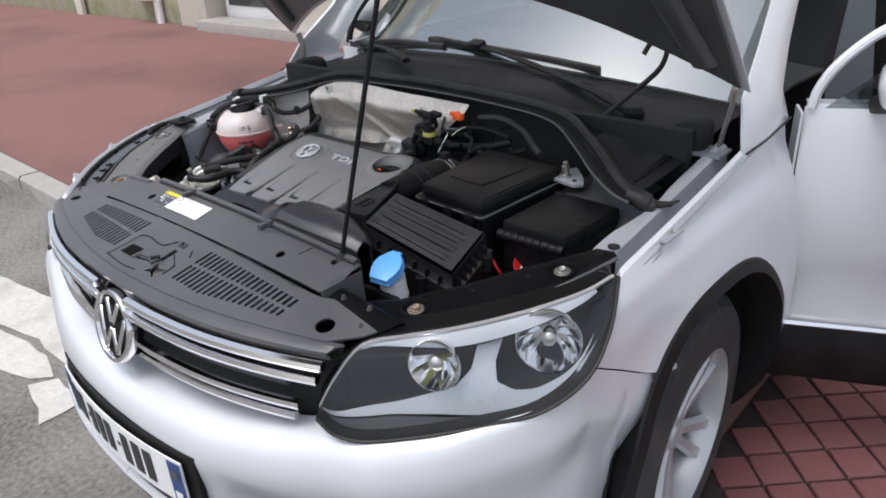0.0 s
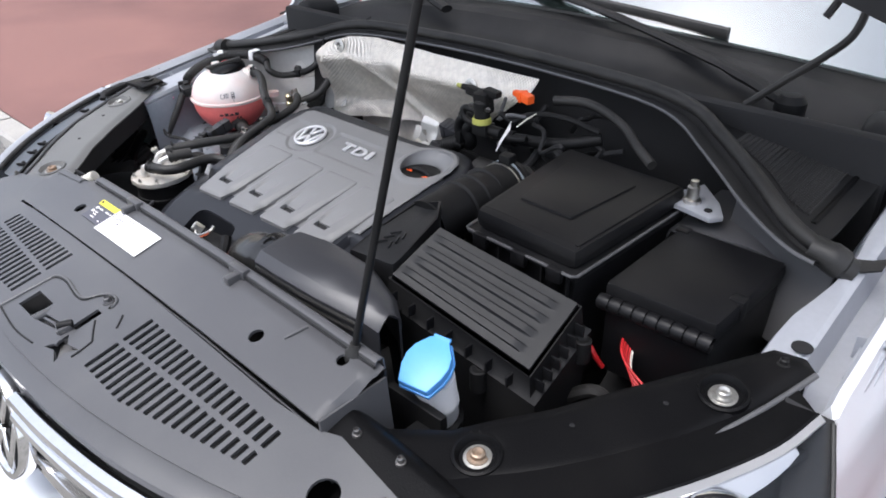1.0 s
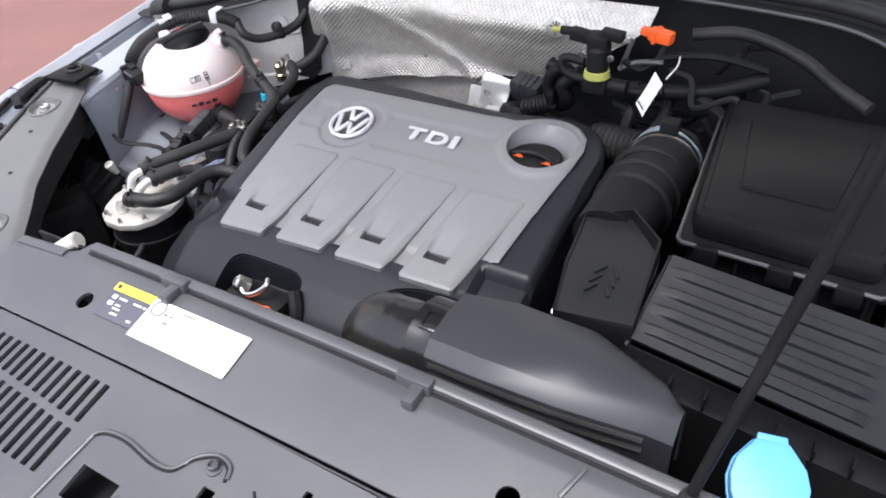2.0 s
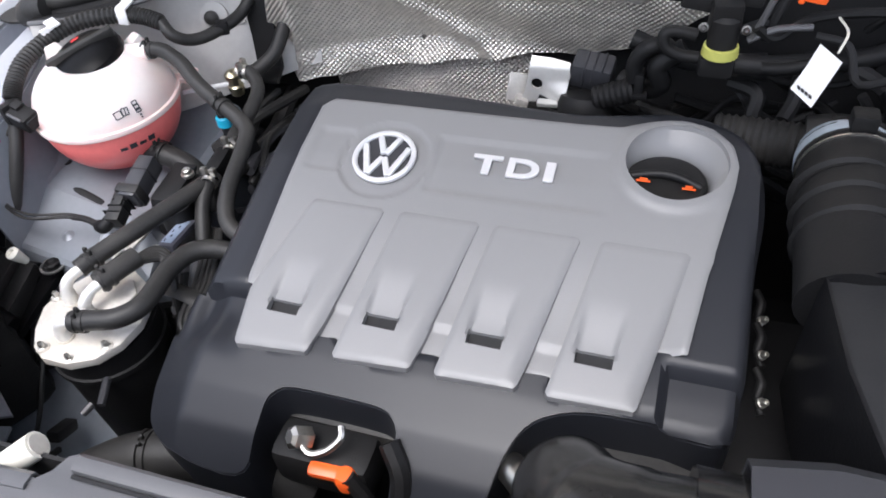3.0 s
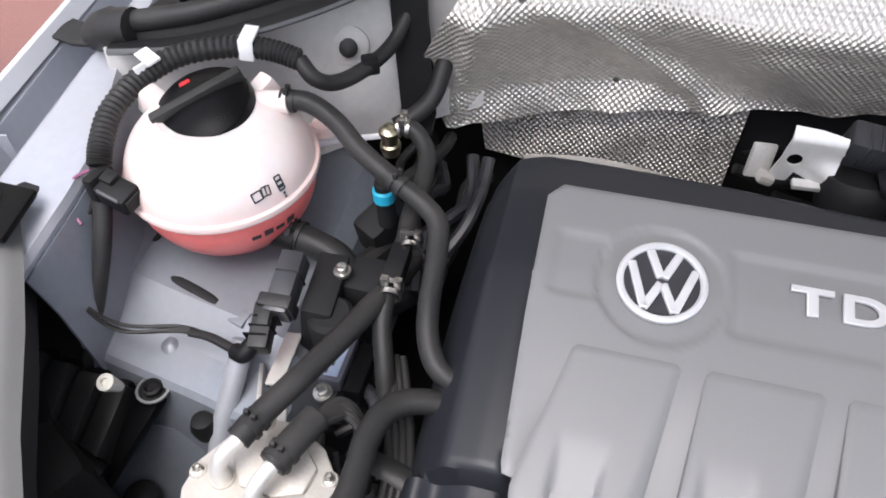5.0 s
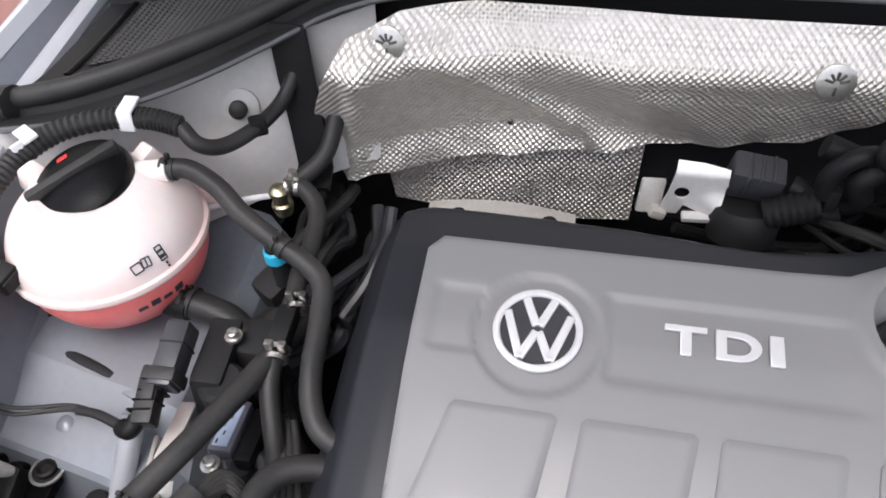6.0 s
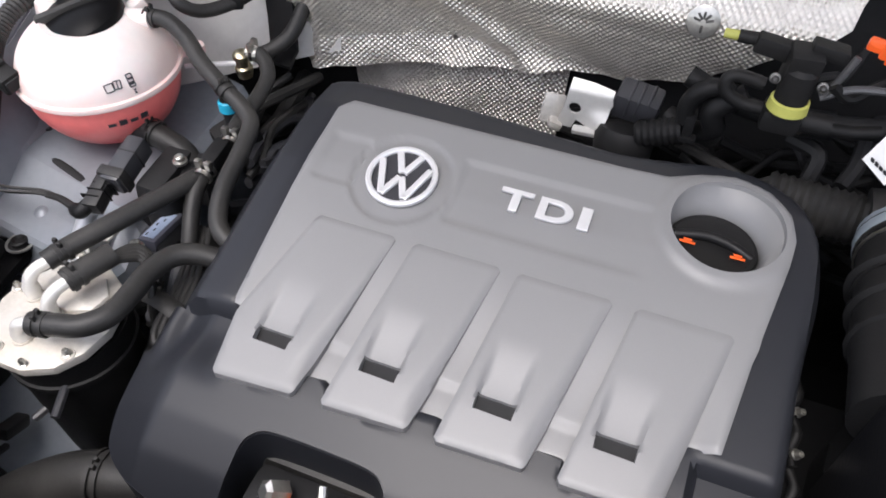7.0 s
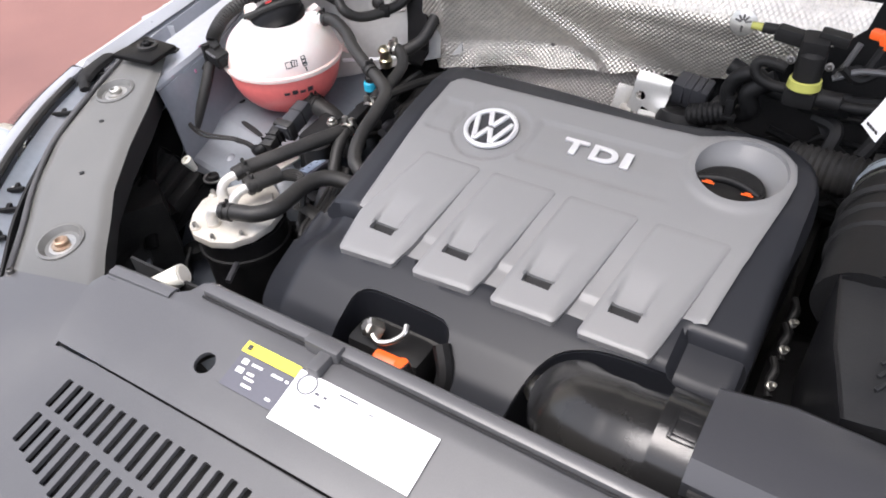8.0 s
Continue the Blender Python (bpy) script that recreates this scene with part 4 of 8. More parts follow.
part("panel_swage", sweep([(-0.545, 0.900, 0.885), (-0.51, 0.918, 0.890), (-0.478, 0.930, 0.897)], 0.004, 8, 4, flat=0.6), TOWER_GREY, shelf)
part("grommet_rim", lathe([(0.020, -0.004), (0.019, 0.001), (0.013, 0.003), (0.0, 0.003)], 20, (-0.514, 0.914, 0.908), aim=(0.35, -0.85, 0.3)), TOWER_GREY, shelf)
part("grommet", lathe([(0.009, -0.004), (0.009, 0.006), (0.005, 0.009), (0.0, 0.009)], 16, (-0.514, 0.911, 0.908), aim=(0.35, -0.85, 0.3)), RUBBER, shelf)
# near tower darkened by colour, as it lies in the bonnet's shade
part("tower_left", loft([[Vector((x, y, z)) for x, z in ((0.46, 0.80), (0.485, 0.88), (0.54, 0.892), (0.60, 0.895), (0.66, 0.885))] for y in (0.83, 0.86, 0.92, 1.0)], 0.004), CARRIER, car, "strut tower, coloured dark for the bonnet's shade")
pin = part("strut_flange", prism([(0.470, 0.845), (0.54, 0.832), (0.552, 0.85), (0.53, 0.885), (0.485, 0.93), (0.468, 0.89)], 0.908, 0.916, 0.002), LIT_RAIL_PAINT, car, "pale bracket with a threaded stud")
part("stud", lathe([(0.013, 0), (0.013, 0.005), (0.009, 0.007), (0.009, 0.024), (0.006, 0.026), (0.006, 0.034), (0, 0.035)], 14, (0.497, 0.864, 0.916)), STEEL, pin)
part("flange_hole", lathe([(0.006, 0), (0.006, 0.001), (0, 0.001)], 12, (0.528, 0.852, 0.9165)), MATT, pin)

# seal along the rear of the bay and the scuttle panel behind it
SEAL = [(0.718, 0.842, 0.943), (0.69, 0.845, 0.950), (0.640, 0.858, 0.957), (0.585, 0.888, 0.966), (0.535, 0.922, 0.976), (0.486, 0.957, 0.988), (0.43, 0.988, 1.005), (0.34, 1.002, 1.018), (0.16, 1.008, 1.024)]
LIP = [(0.700, 0.806, 0.940), (0.675, 0.808, 0.943), (0.634, 0.818, 0.946), (0.580, 0.845, 0.952), (0.525, 0.884, 0.960), (0.470, 0.925, 0.974), (0.41, 0.960, 0.993), (0.33, 0.976, 1.004), (0.16, 0.983, 1.011)]
SEAL_NEAR = [(0.710, 0.812, 0.931), (0.685, 0.813, 0.938), (0.640, 0.836, 0.948), (0.590, 0.879, 0.961)] + SEAL[4:]
LIP_NEAR = [(0.695, 0.782, 0.930), (0.668, 0.785, 0.934), (0.628, 0.803, 0.941), (0.578, 0.838, 0.950)] + LIP[4:]
seal_line = rounded(SEAL_NEAR + [(0, 1.010, 1.026)] + [(-x, y, z) for x, y, z in SEAL[::-1]], 3)
lip_line = rounded(LIP_NEAR + [(0, 0.985, 1.013)] + [(-x, y, z) for x, y, z in LIP[::-1]], 3)
seal = part("scuttle_seal", sweep(seal_line, 0.0105, 12, 1, straight=True), RUBBER, car, "black rubber bonnet seal")
part("seal_channel", loft([[a + Vector((0, 0, -0.003)), a.lerp(b, 0.30) + Vector((0, 0, -0.013)), a.lerp(b, 0.55) + Vector((0, 0, -0.012)), a.lerp(b, 0.62) + Vector((0, 0, -0.004)), a.lerp(b, 0.94) + Vector((0, 0, 0.0)), b] for a, b in zip(seal_line, lip_line)], 0.003), SCUTTLE, seal, "black plastic channel")
part("front_lip", sweep(lip_line, 0.0032, 8, 1, straight=True), CARRIER, seal, "thin grey edge")
for side in (-1, 1):
    dx, dy, dz = (-0.008, -0.030, -0.012) if side > 0 else (0, 0, 0)
    end = part("seal_end", sweep([(side * (x + dx), y + dy, z + dz) for x, y, z in ((0.690, 0.838, 0.948), (0.712, 0.838, 0.944), (0.730, 0.842, 0.934), (0.742, 0.846, 0.928))], [0.019, 0.021, 0.017, 0.010], 12, 5, flat=0.9), RUBBER, seal)
    tail = ((0.712, 0.812, 0.934), (0.728, 0.822, 0.925), (0.742, 0.836, 0.922), (0.758, 0.853, 0.9225)) if side > 0 else ((0.722, 0.842, 0.942), (0.740, 0.843, 0.931), (0.760, 0.846, 0.9275), (0.785, 0.852, 0.928))
    part("seal_tail", loft([[Vector((side * x, y + d, z - 0.10 * abs(d))) for d in (-0.017, -0.010, 0.0, 0.010, 0.017)] for x, y, z in tail], 0.003), RUBBER, end)


def scuttle_at(x, t, lift=0.0):
    a = abs(x)
    sy = table(a, [(0, 1.016), (0.34, 1.009), (0.43, 0.996), (0.486, 0.965), (0.535, 0.930), (0.585, 0.896), (0.64, 0.866), (0.70, 0.850)])
    sz = table(a, [(0, 1.020), (0.33, 1.012), (0.465, 0.988), (0.60, 0.962), (0.70, 0.950)])
    sy, sz = sy - 0.026 * ramp(x, 0.56, 0.64), sz - 0.010 * ramp(x, 0.56, 0.64)
    gy, gz = 1.19 + 0.33 * x * x, 1.062 - 0.16 * x * x
    d = table(t, [(0, 0.0), (0.08, 0.014), (0.25, 0.022), (0.45, 0.026), (0.6, 0.02), (0.68, 0.0), (0.82, 0.0), (0.9, 0.012), (1.0, 0.004)])
    return Vector((x, sy + (gy - sy) * t, sz + (gz - sz) * t - d * (1 - 0.55 * (a / 0.7) ** 3) + lift))


scuttle = part("scuttle_panel", loft([[scuttle_at(-0.694 + 1.388 * i / 40, t) for t in (0, 0.08, 0.25, 0.45, 0.6, 0.68, 0.82, 0.9, 1.0)] for i in range(41)], 0.004), SCUTTLE, car, "black plastic scuttle panel")
for side in (-1, 1):
    mesh_bm = bmesh.new()
    for i in range(22):
        x = side * (0.50 + 0.0072 * i)
        mesh_bm = join(mesh_bm, sweep([scuttle_at(x, 0.08 + 0.06 * k, 0.0015) for k in range(9)], 0.0014, 4, 1, straight=True))
    for j in range(38):
        t = 0.085 + 0.0126 * j
        mesh_bm = join(mesh_bm, sweep([scuttle_at(side * (0.50 + 0.0378 * k), t, 0.0015) for k in range(5)], 0.0014, 4, 1, straight=True))
    part("air_mesh", mesh_bm, RUBBER, scuttle, "fine black air grille")
    part("mesh_frame", sweep([scuttle_at(side * 0.664, 0.05 + 0.08 * k, 0.001) for k in range(7)], 0.004, 8, 1, flat=0.4, straight=True), ARM_BLACK, scuttle)
    part("scuttle_end", box((0.075, 0.10, 0.085), (side * 0.672, 1.105, 0.972), 0.030, (0, 0, side * 8), 4), SCUTTLE, scuttle)
wiper = part("wiper_arm", sweep([(0.52, 1.10, 1.008), (0.40, 1.13, 1.035), (0.10, 1.175, 1.085), (-0.20, 1.22, 1.10)], [0.016, 0.011, 0.009, 0.007], 8, 6, flat=0.6), BLACK, car, "black windscreen wiper")
part("wiper_blade", sweep([(0.36, 1.225, 1.062), (0.10, 1.205, 1.084), (-0.22, 1.215, 1.092)], 0.007, 8, 6, flat=1.6), RUBBER, wiper)
part("wiper_pivot", lathe([(0.024, -0.01), (0.024, 0.012), (0.016, 0.022), (0, 0.024)], 18, (0.53, 1.095, 1.0)), BLACK, wiper)
wiper_far = part("wiper_arm", sweep([(-0.20, 1.09, 1.055), (-0.32, 1.13, 1.07), (-0.58, 1.24, 1.05)], [0.014, 0.010, 0.007], 8, 6, flat=0.6), BLACK, car, "black windscreen wiper")
part("wiper_blade", sweep([(-0.15, 1.20, 1.078), (-0.40, 1.24, 1.066), (-0.66, 1.325, 1.02)], 0.007, 8, 6, flat=1.6), RUBBER, wiper_far)
part("wiper_clip", box((0.05, 0.03, 0.016), (-0.02, 1.195, 1.10), 0.004, (20, 0, -10)), BLACK, wiper)

# ---- lock carrier cover across the front ----
carrier = thing("lock_carrier_cover", "dark grey plastic panel with air vents over the radiator", "engine bay panel", (0, 0.2, 0.85))


def low_z(x, y):
    return 0.872 + 0.20 * (y - 0.16) - 0.09 * x * x


def high_z(x, y):
    return 0.897 + 0.24 * (y - 0.26) - 0.055 * x * x


def nose_y(x):
    return 0.082 + 0.36 * x * x


low_outline = [(x, nose_y(x)) for x in [-0.50 + 0.04 * i for i in range(26)]] + [(0.545, 0.215), (0.556, 0.236), (0.44, 0.248), (0.414, 0.238)] + [(x, 0.2315) for x in (0.35, 0.2, 0.0, -0.2, -0.32)] + [(-0.376, 0.229), (-0.40, 0.29), (-0.50, 0.272), (-0.545, 0.225)]
vent_holes = []
for side, slots in ((-1, 16), (1, 20)):
    for i in range(slots):
        x = 0.1165 + 0.0139 * i
        gap, front_y = 0.1685 + 0.064 * (x - 0.117), 0.122 + 0.24 * max(0.0, x - 0.20)
        for y0, y1 in ((front_y, gap - 0.0035), (gap + 0.0035, 0.2115)):
            vent_holes.append([(side * (x + dx), y) for dx, y in ((0.0, y0 + 0.001), (0.001, y0), (0.0064, y0), (0.0074, y0 + 0.001), (0.0074, y1 - 0.001), (0.0064, y1), (0.001, y1), (0.0, y1 - 0.001))][::side])
latch_holes = [quad(-0.078, 0.118, -0.032, 0.147), [(-0.026, 0.119), (0.022, 0.127), (0.022, 0.138), (-0.026, 0.131)], quad(0.036, 0.143, 0.049, 0.178), [(0.040, 0.105), (0.058, 0.110), (0.078, 0.101), (0.075, 0.115), (0.086, 0.130), (0.064, 0.125), (0.047, 0.134), (0.049, 0.118)]]
lower = part("lower_panel", sheet(low_outline, vent_holes + latch_holes + [circle(0.474, 0.196, 0.017, 16), circle(-0.474, 0.196, 0.017, 16, 0.011)], lambda u, v: (u, v, low_z(u, v)), 0.004, 0.016), CARRIER, carrier, "vented front panel")
# black sheet added below the vents to put in the shade there
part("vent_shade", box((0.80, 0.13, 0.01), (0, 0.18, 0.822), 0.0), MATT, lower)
latch_line = [(-0.098, 0.100), (-0.093, 0.150), (-0.088, 0.174), (-0.060, 0.180), (-0.02, 0.175), (0.002, 0.178), (0.014, 0.194), (0.030, 0.203), (0.046, 0.200), (0.051, 0.190)]
for d, r, m in ((0.0, 0.0022, CARRIER), (-0.0028, 0.0014, MATT)):
    part("latch_rim", sweep([(x + 0.3 * d, y + d, low_z(x, y) + 0.0005) for x, y in latch_line], r, 8, 4), m, lower)
latch = part("bonnet_latch", join(box((0.060, 0.022, 0.012), (0.050, 0.131, 0.850), 0.003, (0, 0, -30)), box((0.012, 0.05, 0.012), (0.043, 0.150, 0.856), 0.003), lathe([(0.008, 0), (0.008, 0.012), (0.005, 0.015), (0, 0.015)], 12, (0.034, 0.132, 0.857))), DARK_STEEL, carrier, "grey steel latch")
part("latch_roller", lathe([(0.006, -0.014), (0.007, 0.0), (0.006, 0.014), (0, 0.014)], 14, (-0.027, 0.132, 0.862), (90, 0, 0)), CARRIER, latch)
bolt(lower, (0.034, 0.193, low_z(0.034, 0.193)), 0.005, material=CARRIER)
for line in (((-0.098, 0.100), (-0.03, 0.094), (0.02, 0.098)), ((0.054, 0.166), (0.070, 0.156), (0.088, 0.146)), ((0.088, 0.146), (0.090, 0.132), (0.090, 0.118)), ((0.078, 0.192), (0.084, 0.186), (0.093, 0.176))):
    part("recess_line", sweep([(x, y, low_z(x, y) + 0.0005) for x, y in line], 0.0013, 6, 4), MATT, lower)
part("latch_block", box((0.020, 0.018, 0.012), (0.032, 0.135, low_z(0.032, 0.135) + 0.001), 0.003, (11, 0, -12)), CARRIER, latch)
part("latch_pin", lathe([(0.005, -0.009), (0.005, 0.009), (0, 0.009)], 12, (0.035, 0.136, low_z(0.035, 0.136) + 0.007), (90, 0, -30)), BLACK, latch)
for x, y, w, a in ((0.006, 0.131, 0.040, 10), (0.046, 0.122, 0.018, -50)):
    part("latch_bar", box((w, 0.0035, 0.005), (x, y, low_z(x, y) - 0.002), 0.0012, (11, 0, a)), CARRIER, latch)
for side in (-1, 1):
    bolt(lower, (side * 0.525, 0.228, low_z(0.525, 0.228) - 0.003), 0.0038, material=DARK_STEEL)
    bolt(lower, (side * 0.505, 0.268, low_z(0.5, 0.268) - (0.002 if side < 0 else 0.004)), 0.0038, material=DARK_STEEL)
part("corner_plate", sheet([(0.420, 0.228), (0.553, 0.228), (0.574, 0.285), (0.552, 0.318), (0.470, 0.318), (0.420, 0.298)], [], lambda u, v: (u, v, low_z(u, v) - 0.005 - 0.046 * ramp(v, 0.275, 0.318)), 0.004, 0.008), ARM_BLACK, lower, "black corner plate")
bolt(lower, (0.447, 0.262, low_z(0.447, 0.262) - 0.004), 0.0035, material=DARK_STEEL)

high_outline = [(-0.374, 0.231), (0.0, 0.234), (0.413, 0.238), (0.420, 0.262), (0.416, 0.330), (0.30, 0.333), (0.0, 0.336), (-0.276, 0.335), (-0.284, 0.332), (-0.291, 0.321), (-0.297, 0.313), (-0.330, 0.311), (-0.378, 0.303), (-0.392, 0.29)]
upper = part("upper_panel", sheet(high_outline, [circle(0.262, 0.270, 0.0095, 16), circle(-0.222, 0.271, 0.0095, 16), circle(0.376, 0.306, 0.008, 12)], lambda u, v: (u, v, high_z(u, v) - 0.0030 * max(0.0, 1 - (v - 0.231) / 0.004) - 0.012 * max(0.0, 1 - min(0.42 - u, u + 0.397) / 0.006) - 0.004 * ramp(v, 0.314, 0.320)), 0.004, 0.009), CARRIER, carrier, "plain upper panel")
for x0, x1, y in ((-0.272, 0.412, 0.3275), (-0.378, -0.300, 0.306)):
    xs = [x0 + (x1 - x0) * k / 6 for k in range(7)]
    part("rear_lip", loft([[Vector((x, y + dy + (0.004 * (x - x0) / 0.078 if y < 0.31 else 0), high_z(x, y) + dz)) for x in xs] for dy, dz in ((-0.006, -0.004), (-0.0055, 0.002), (-0.003, 0.0035), (0.004, 0.0035), (0.007, 0.001), (0.008, -0.014))], 0.002), CARRIER, upper)
    # matt black line laid along the crease as the lip's shadow
    part("lip_shadow_line", sweep([(x, y - 0.0075 + (0.004 * (x - x0) / 0.078 if y < 0.31 else 0), high_z(x, y) - 0.0032) for x in xs], 0.0016, 6, 3), MATT, upper)
part("front_face", loft([[Vector((x, y, (high_z(x, y) if d == 0 else low_z(x, y)) - d)) for x, y in ((-0.374, 0.2312), (-0.2, 0.2328), (0.0, 0.234), (0.2, 0.236), (0.413, 0.238))] for d in (0.010, 0.002)], 0.002), CARRIER, upper)
part("side_face", loft([[Vector((x, y, z)) for y in (0.238, 0.29, 0.330)] for x, z in ((0.419, 0.885), (0.425, 0.80))], 0.003), CARRIER, upper)
part("back_face", loft([[Vector((x, 0.334, high_z(x, 0.334) - d)) for x in (-0.39, -0.2, 0, 0.2, 0.415)] for d in (0.015, 0.10)], 0.003), MATT, upper)
for x in (-0.135, 0.151):
    part("clip", join(box((0.034, 0.012, 0.014), (x, 0.3225, high_z(x, 0.3225) + 0.002), 0.003), box((0.012, 0.024, 0.012), (x + 0.006, 0.310, high_z(x, 0.31) + 0.003), 0.003)), CARRIER, upper)
part("ridge", box((0.004, 0.03, 0.003), (0.30, 0.30, high_z(0.30, 0.30) + 0.001), 0.001, (13, 0, -20)), CARRIER, upper)

# stickers on the upper panel
sticker = thing("service_sticker", "white paper sticker with a grey and yellow warning block", "sticker", (-0.07, 0.28, 0.9))


def on_panel(x, y, lift):
    return Vector((x, y, high_z(x, y) + lift))


def patch(x0, y0, x1, y1, lift, n=6):
    return loft([[on_panel(x0 + (x1 - x0) * i / n, y, lift) for y in (y0, (y0 + y1) / 2, y1)] for i in range(n + 1)], 0.0006)


part("white_area", patch(-0.141, 0.2565, -0.013, 0.300, 0.0022), WHITE, sticker)
part("grey_area", patch(-0.197, 0.262, -0.1415, 0.2915, 0.0020), LABEL_GREY, sticker)
part("yellow_band", patch(-0.199, 0.2920, -0.1415, 0.3015, 0.0021), YELLOW, sticker, "yellow band")
for x0, y0, w, h, m in ((-0.191, 0.283, 0.006, 0.0045, WHITE), (-0.181, 0.2845, 0.011, 0.002, WHITE), (-0.160, 0.2845, 0.011, 0.002, WHITE), (-0.146, 0.2845, 0.003, 0.002, WHITE), (-0.191, 0.2755, 0.007, 0.0045, WHITE), (-0.180, 0.277, 0.007, 0.002, WHITE), (-0.180, 0.273, 0.010, 0.0018, WHITE), (-0.178, 0.2675, 0.010, 0.002, WHITE), (-0.152, 0.2665, 0.005, 0.002, WHITE), (-0.195, 0.2945, 0.004, 0.0045, INK), (-0.118, 0.287, 0.004, 0.002, LABEL_GREY), (-0.110, 0.287, 0.003, 0.002, LABEL_GREY), (-0.113, 0.279, 0.006, 0.002, LABEL_GREY), (-0.100, 0.2945, 0.018, 0.0012, LABEL_GREY), (-0.070, 0.2915, 0.004, 0.001, LABEL_GREY)):
    part("printed_bar", patch(x0, y0, x0 + w, y0 + h, 0.0030, 2), m, sticker)
part("printed_ring", moved(lathe([(0.0075, 0), (0.0085, 0), (0.0085, 0.0004), (0.0075, 0.0004)], 24), pose(-0.128, 0.291, high_z(-0.128, 0.291) + 0.0032, 13.5, 0, 0)), LABEL_GREY, sticker)


# headlamp carriers: the curved black arms
def rounded_pairs(line, n=6):
    """n points at even steps along each side of a line of pairs."""
    return [(a[0] + (b[0] - a[0]) * i / n, a[1] + (b[1] - a[1]) * i / n) for a, b in zip(line, line[1:]) for i in range(n)][:24]


def arm_z(y):
    return 0.848 + 0.15 * (y - 0.34)


for side in (-1, 1):
    arm = thing("headlamp_carrier", "black plastic carrier arm over the headlight, with a round bolt", "engine bay panel", (side * 0.6, 0.4, 0.85), group="headlamp carriers")
    out = [(0.47, 0.185), (0.53, 0.235), (0.545, 0.275), (0.592, 0.328), (0.647, 0.385), (0.697, 0.455), (0.735, 0.55), (0.752, 0.60), (0.762, 0.630), (0.745, 0.645)]
    out += [(0.713, 0.640), (0.685, 0.602), (0.645, 0.545), (0.605, 0.486), (0.568, 0.430), (0.530, 0.385), (0.500, 0.345), (0.425, 0.292)] if side > 0 else [(0.700, 0.648), (0.672, 0.612), (0.634, 0.556), (0.592, 0.486), (0.545, 0.421), (0.508, 0.385), (0.474, 0.349), (0.425, 0.305)]
    out = [(side * x, y) for x, y in out]
    bolts = ((0.545, 0.336), (0.699, 0.548)) if side > 0 else ((0.528, 0.334), (0.698, 0.555))

    def arm_put(u, v, out=out, side=side, bolts=bolts):
        dish = 0.0
        for bx, by in bolts:
            d = math.hypot(abs(u) - bx, v - by)
            dish = max(dish, 0.010 * ramp(-d, -0.024, -0.017))
        return (u, v, arm_z(v) + 0.006 * min(1.0, edge_gap((u, v), out) / 0.012) - dish)
    # far arm paler than its twin: sky reflection painted in
    arm_mat = ARM_SKYLIT if side < 0 else ARM_BLACK
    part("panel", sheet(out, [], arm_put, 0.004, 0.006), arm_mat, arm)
    skirt = [(x + side * 0.008, y - 0.008) for x, y in out[9:]][::-1]
    part("skirt", loft([[Vector((x, y, arm_z(y) - d)) for x, y in skirt] for d in ((0.002, 0.02, 0.05) if side < 0 else (0.002, 0.03, 0.16))], 0.003), MATT, arm)
    for bx, by in bolts:
        z = arm_z(by)
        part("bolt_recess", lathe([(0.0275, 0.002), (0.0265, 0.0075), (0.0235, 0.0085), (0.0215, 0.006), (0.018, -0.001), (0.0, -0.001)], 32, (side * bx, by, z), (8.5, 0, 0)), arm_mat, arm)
        part("washer", lathe([(0.0150, -0.001), (0.0150, 0.002), (0.0105, 0.0025), (0.0, 0.0025)], 24, (side * bx, by, z), (8.5, 0, 0)), ZINC, arm)
        bolt(arm, (side * bx, by, z + 0.002), 0.0080, material=RUSTY if by < 0.36 else ZINC)
    bolt(arm, (side * 0.730, 0.620, arm_z(0.620) + 0.005), 0.005, material=BLACK)
    for x, y in ((0.60, 0.42), (0.66, 0.50)):
        part("small_hole", lathe([(0.003, 0), (0.003, 0.001), (0, 0.001)], 10, (side * x, y, arm_z(y) + 0.0062)), MATT, arm)
    front = [(0.545, 0.273), (0.592, 0.326), (0.647, 0.383), (0.697, 0.452), (0.737, 0.548), (0.762, 0.625)]
    # bar in lighter CARRIER: the edge highlight is put into its colour
    part("rim", sweep([(side * x, y, arm_z(y) + 0.003) for x, y in front], 0.0035, 8, 5), CARRIER, arm)
    seal_path = [(0.556, 0.262), (0.629, 0.340), (0.702, 0.425), (0.752, 0.512), (0.780, 0.568)]
    if side > 0:
        part("flange", loft([[Vector((x, y, arm_z(y) - 0.010)) for x, y in rounded_pairs(line)] for line in (front[:5], seal_path)], 0.003), BLACK, arm)
        part("edge_seal", sweep([(x, y, arm_z(y) + 0.002) for x, y in seal_path], 0.007, 8, 5), RUBBER, arm)
        part("lower_ledge", sweep([(x, y, arm_z(y) - 0.006) for x, y in ((0.50, 0.185), (0.585, 0.243), (0.662, 0.312), (0.738, 0.430), (0.783, 0.535))], 0.012, 8, 5, flat=0.5), BLACK, arm)
        for x, y in ((0.600, 0.318), (0.655, 0.378), (0.700, 0.438), (0.738, 0.505)):
            part("clip", box((0.012, 0.020, 0.010), (x, y, arm_z(y) - 0.004), 0.003, (0, 0, -50)), BLACK, arm)

    if side < 0:
        strap = part("end_strap", prism([(-0.676, 0.606), (-0.685, 0.660), (-0.752, 0.662), (-0.748, 0.598)], 0.903, 0.910, 0.003), ARM_BLACK, arm, "black end strap")
        part("strap_ring", lathe([(0.010, 0.0), (0.0145, 0.0), (0.0145, 0.003), (0.012, 0.004), (0.010, 0.003)], 20, (-0.719, 0.638, 0.910)), RUBBER, strap)
        bolt(strap, (-0.719, 0.638, 0.911), 0.006, material=BLACK)

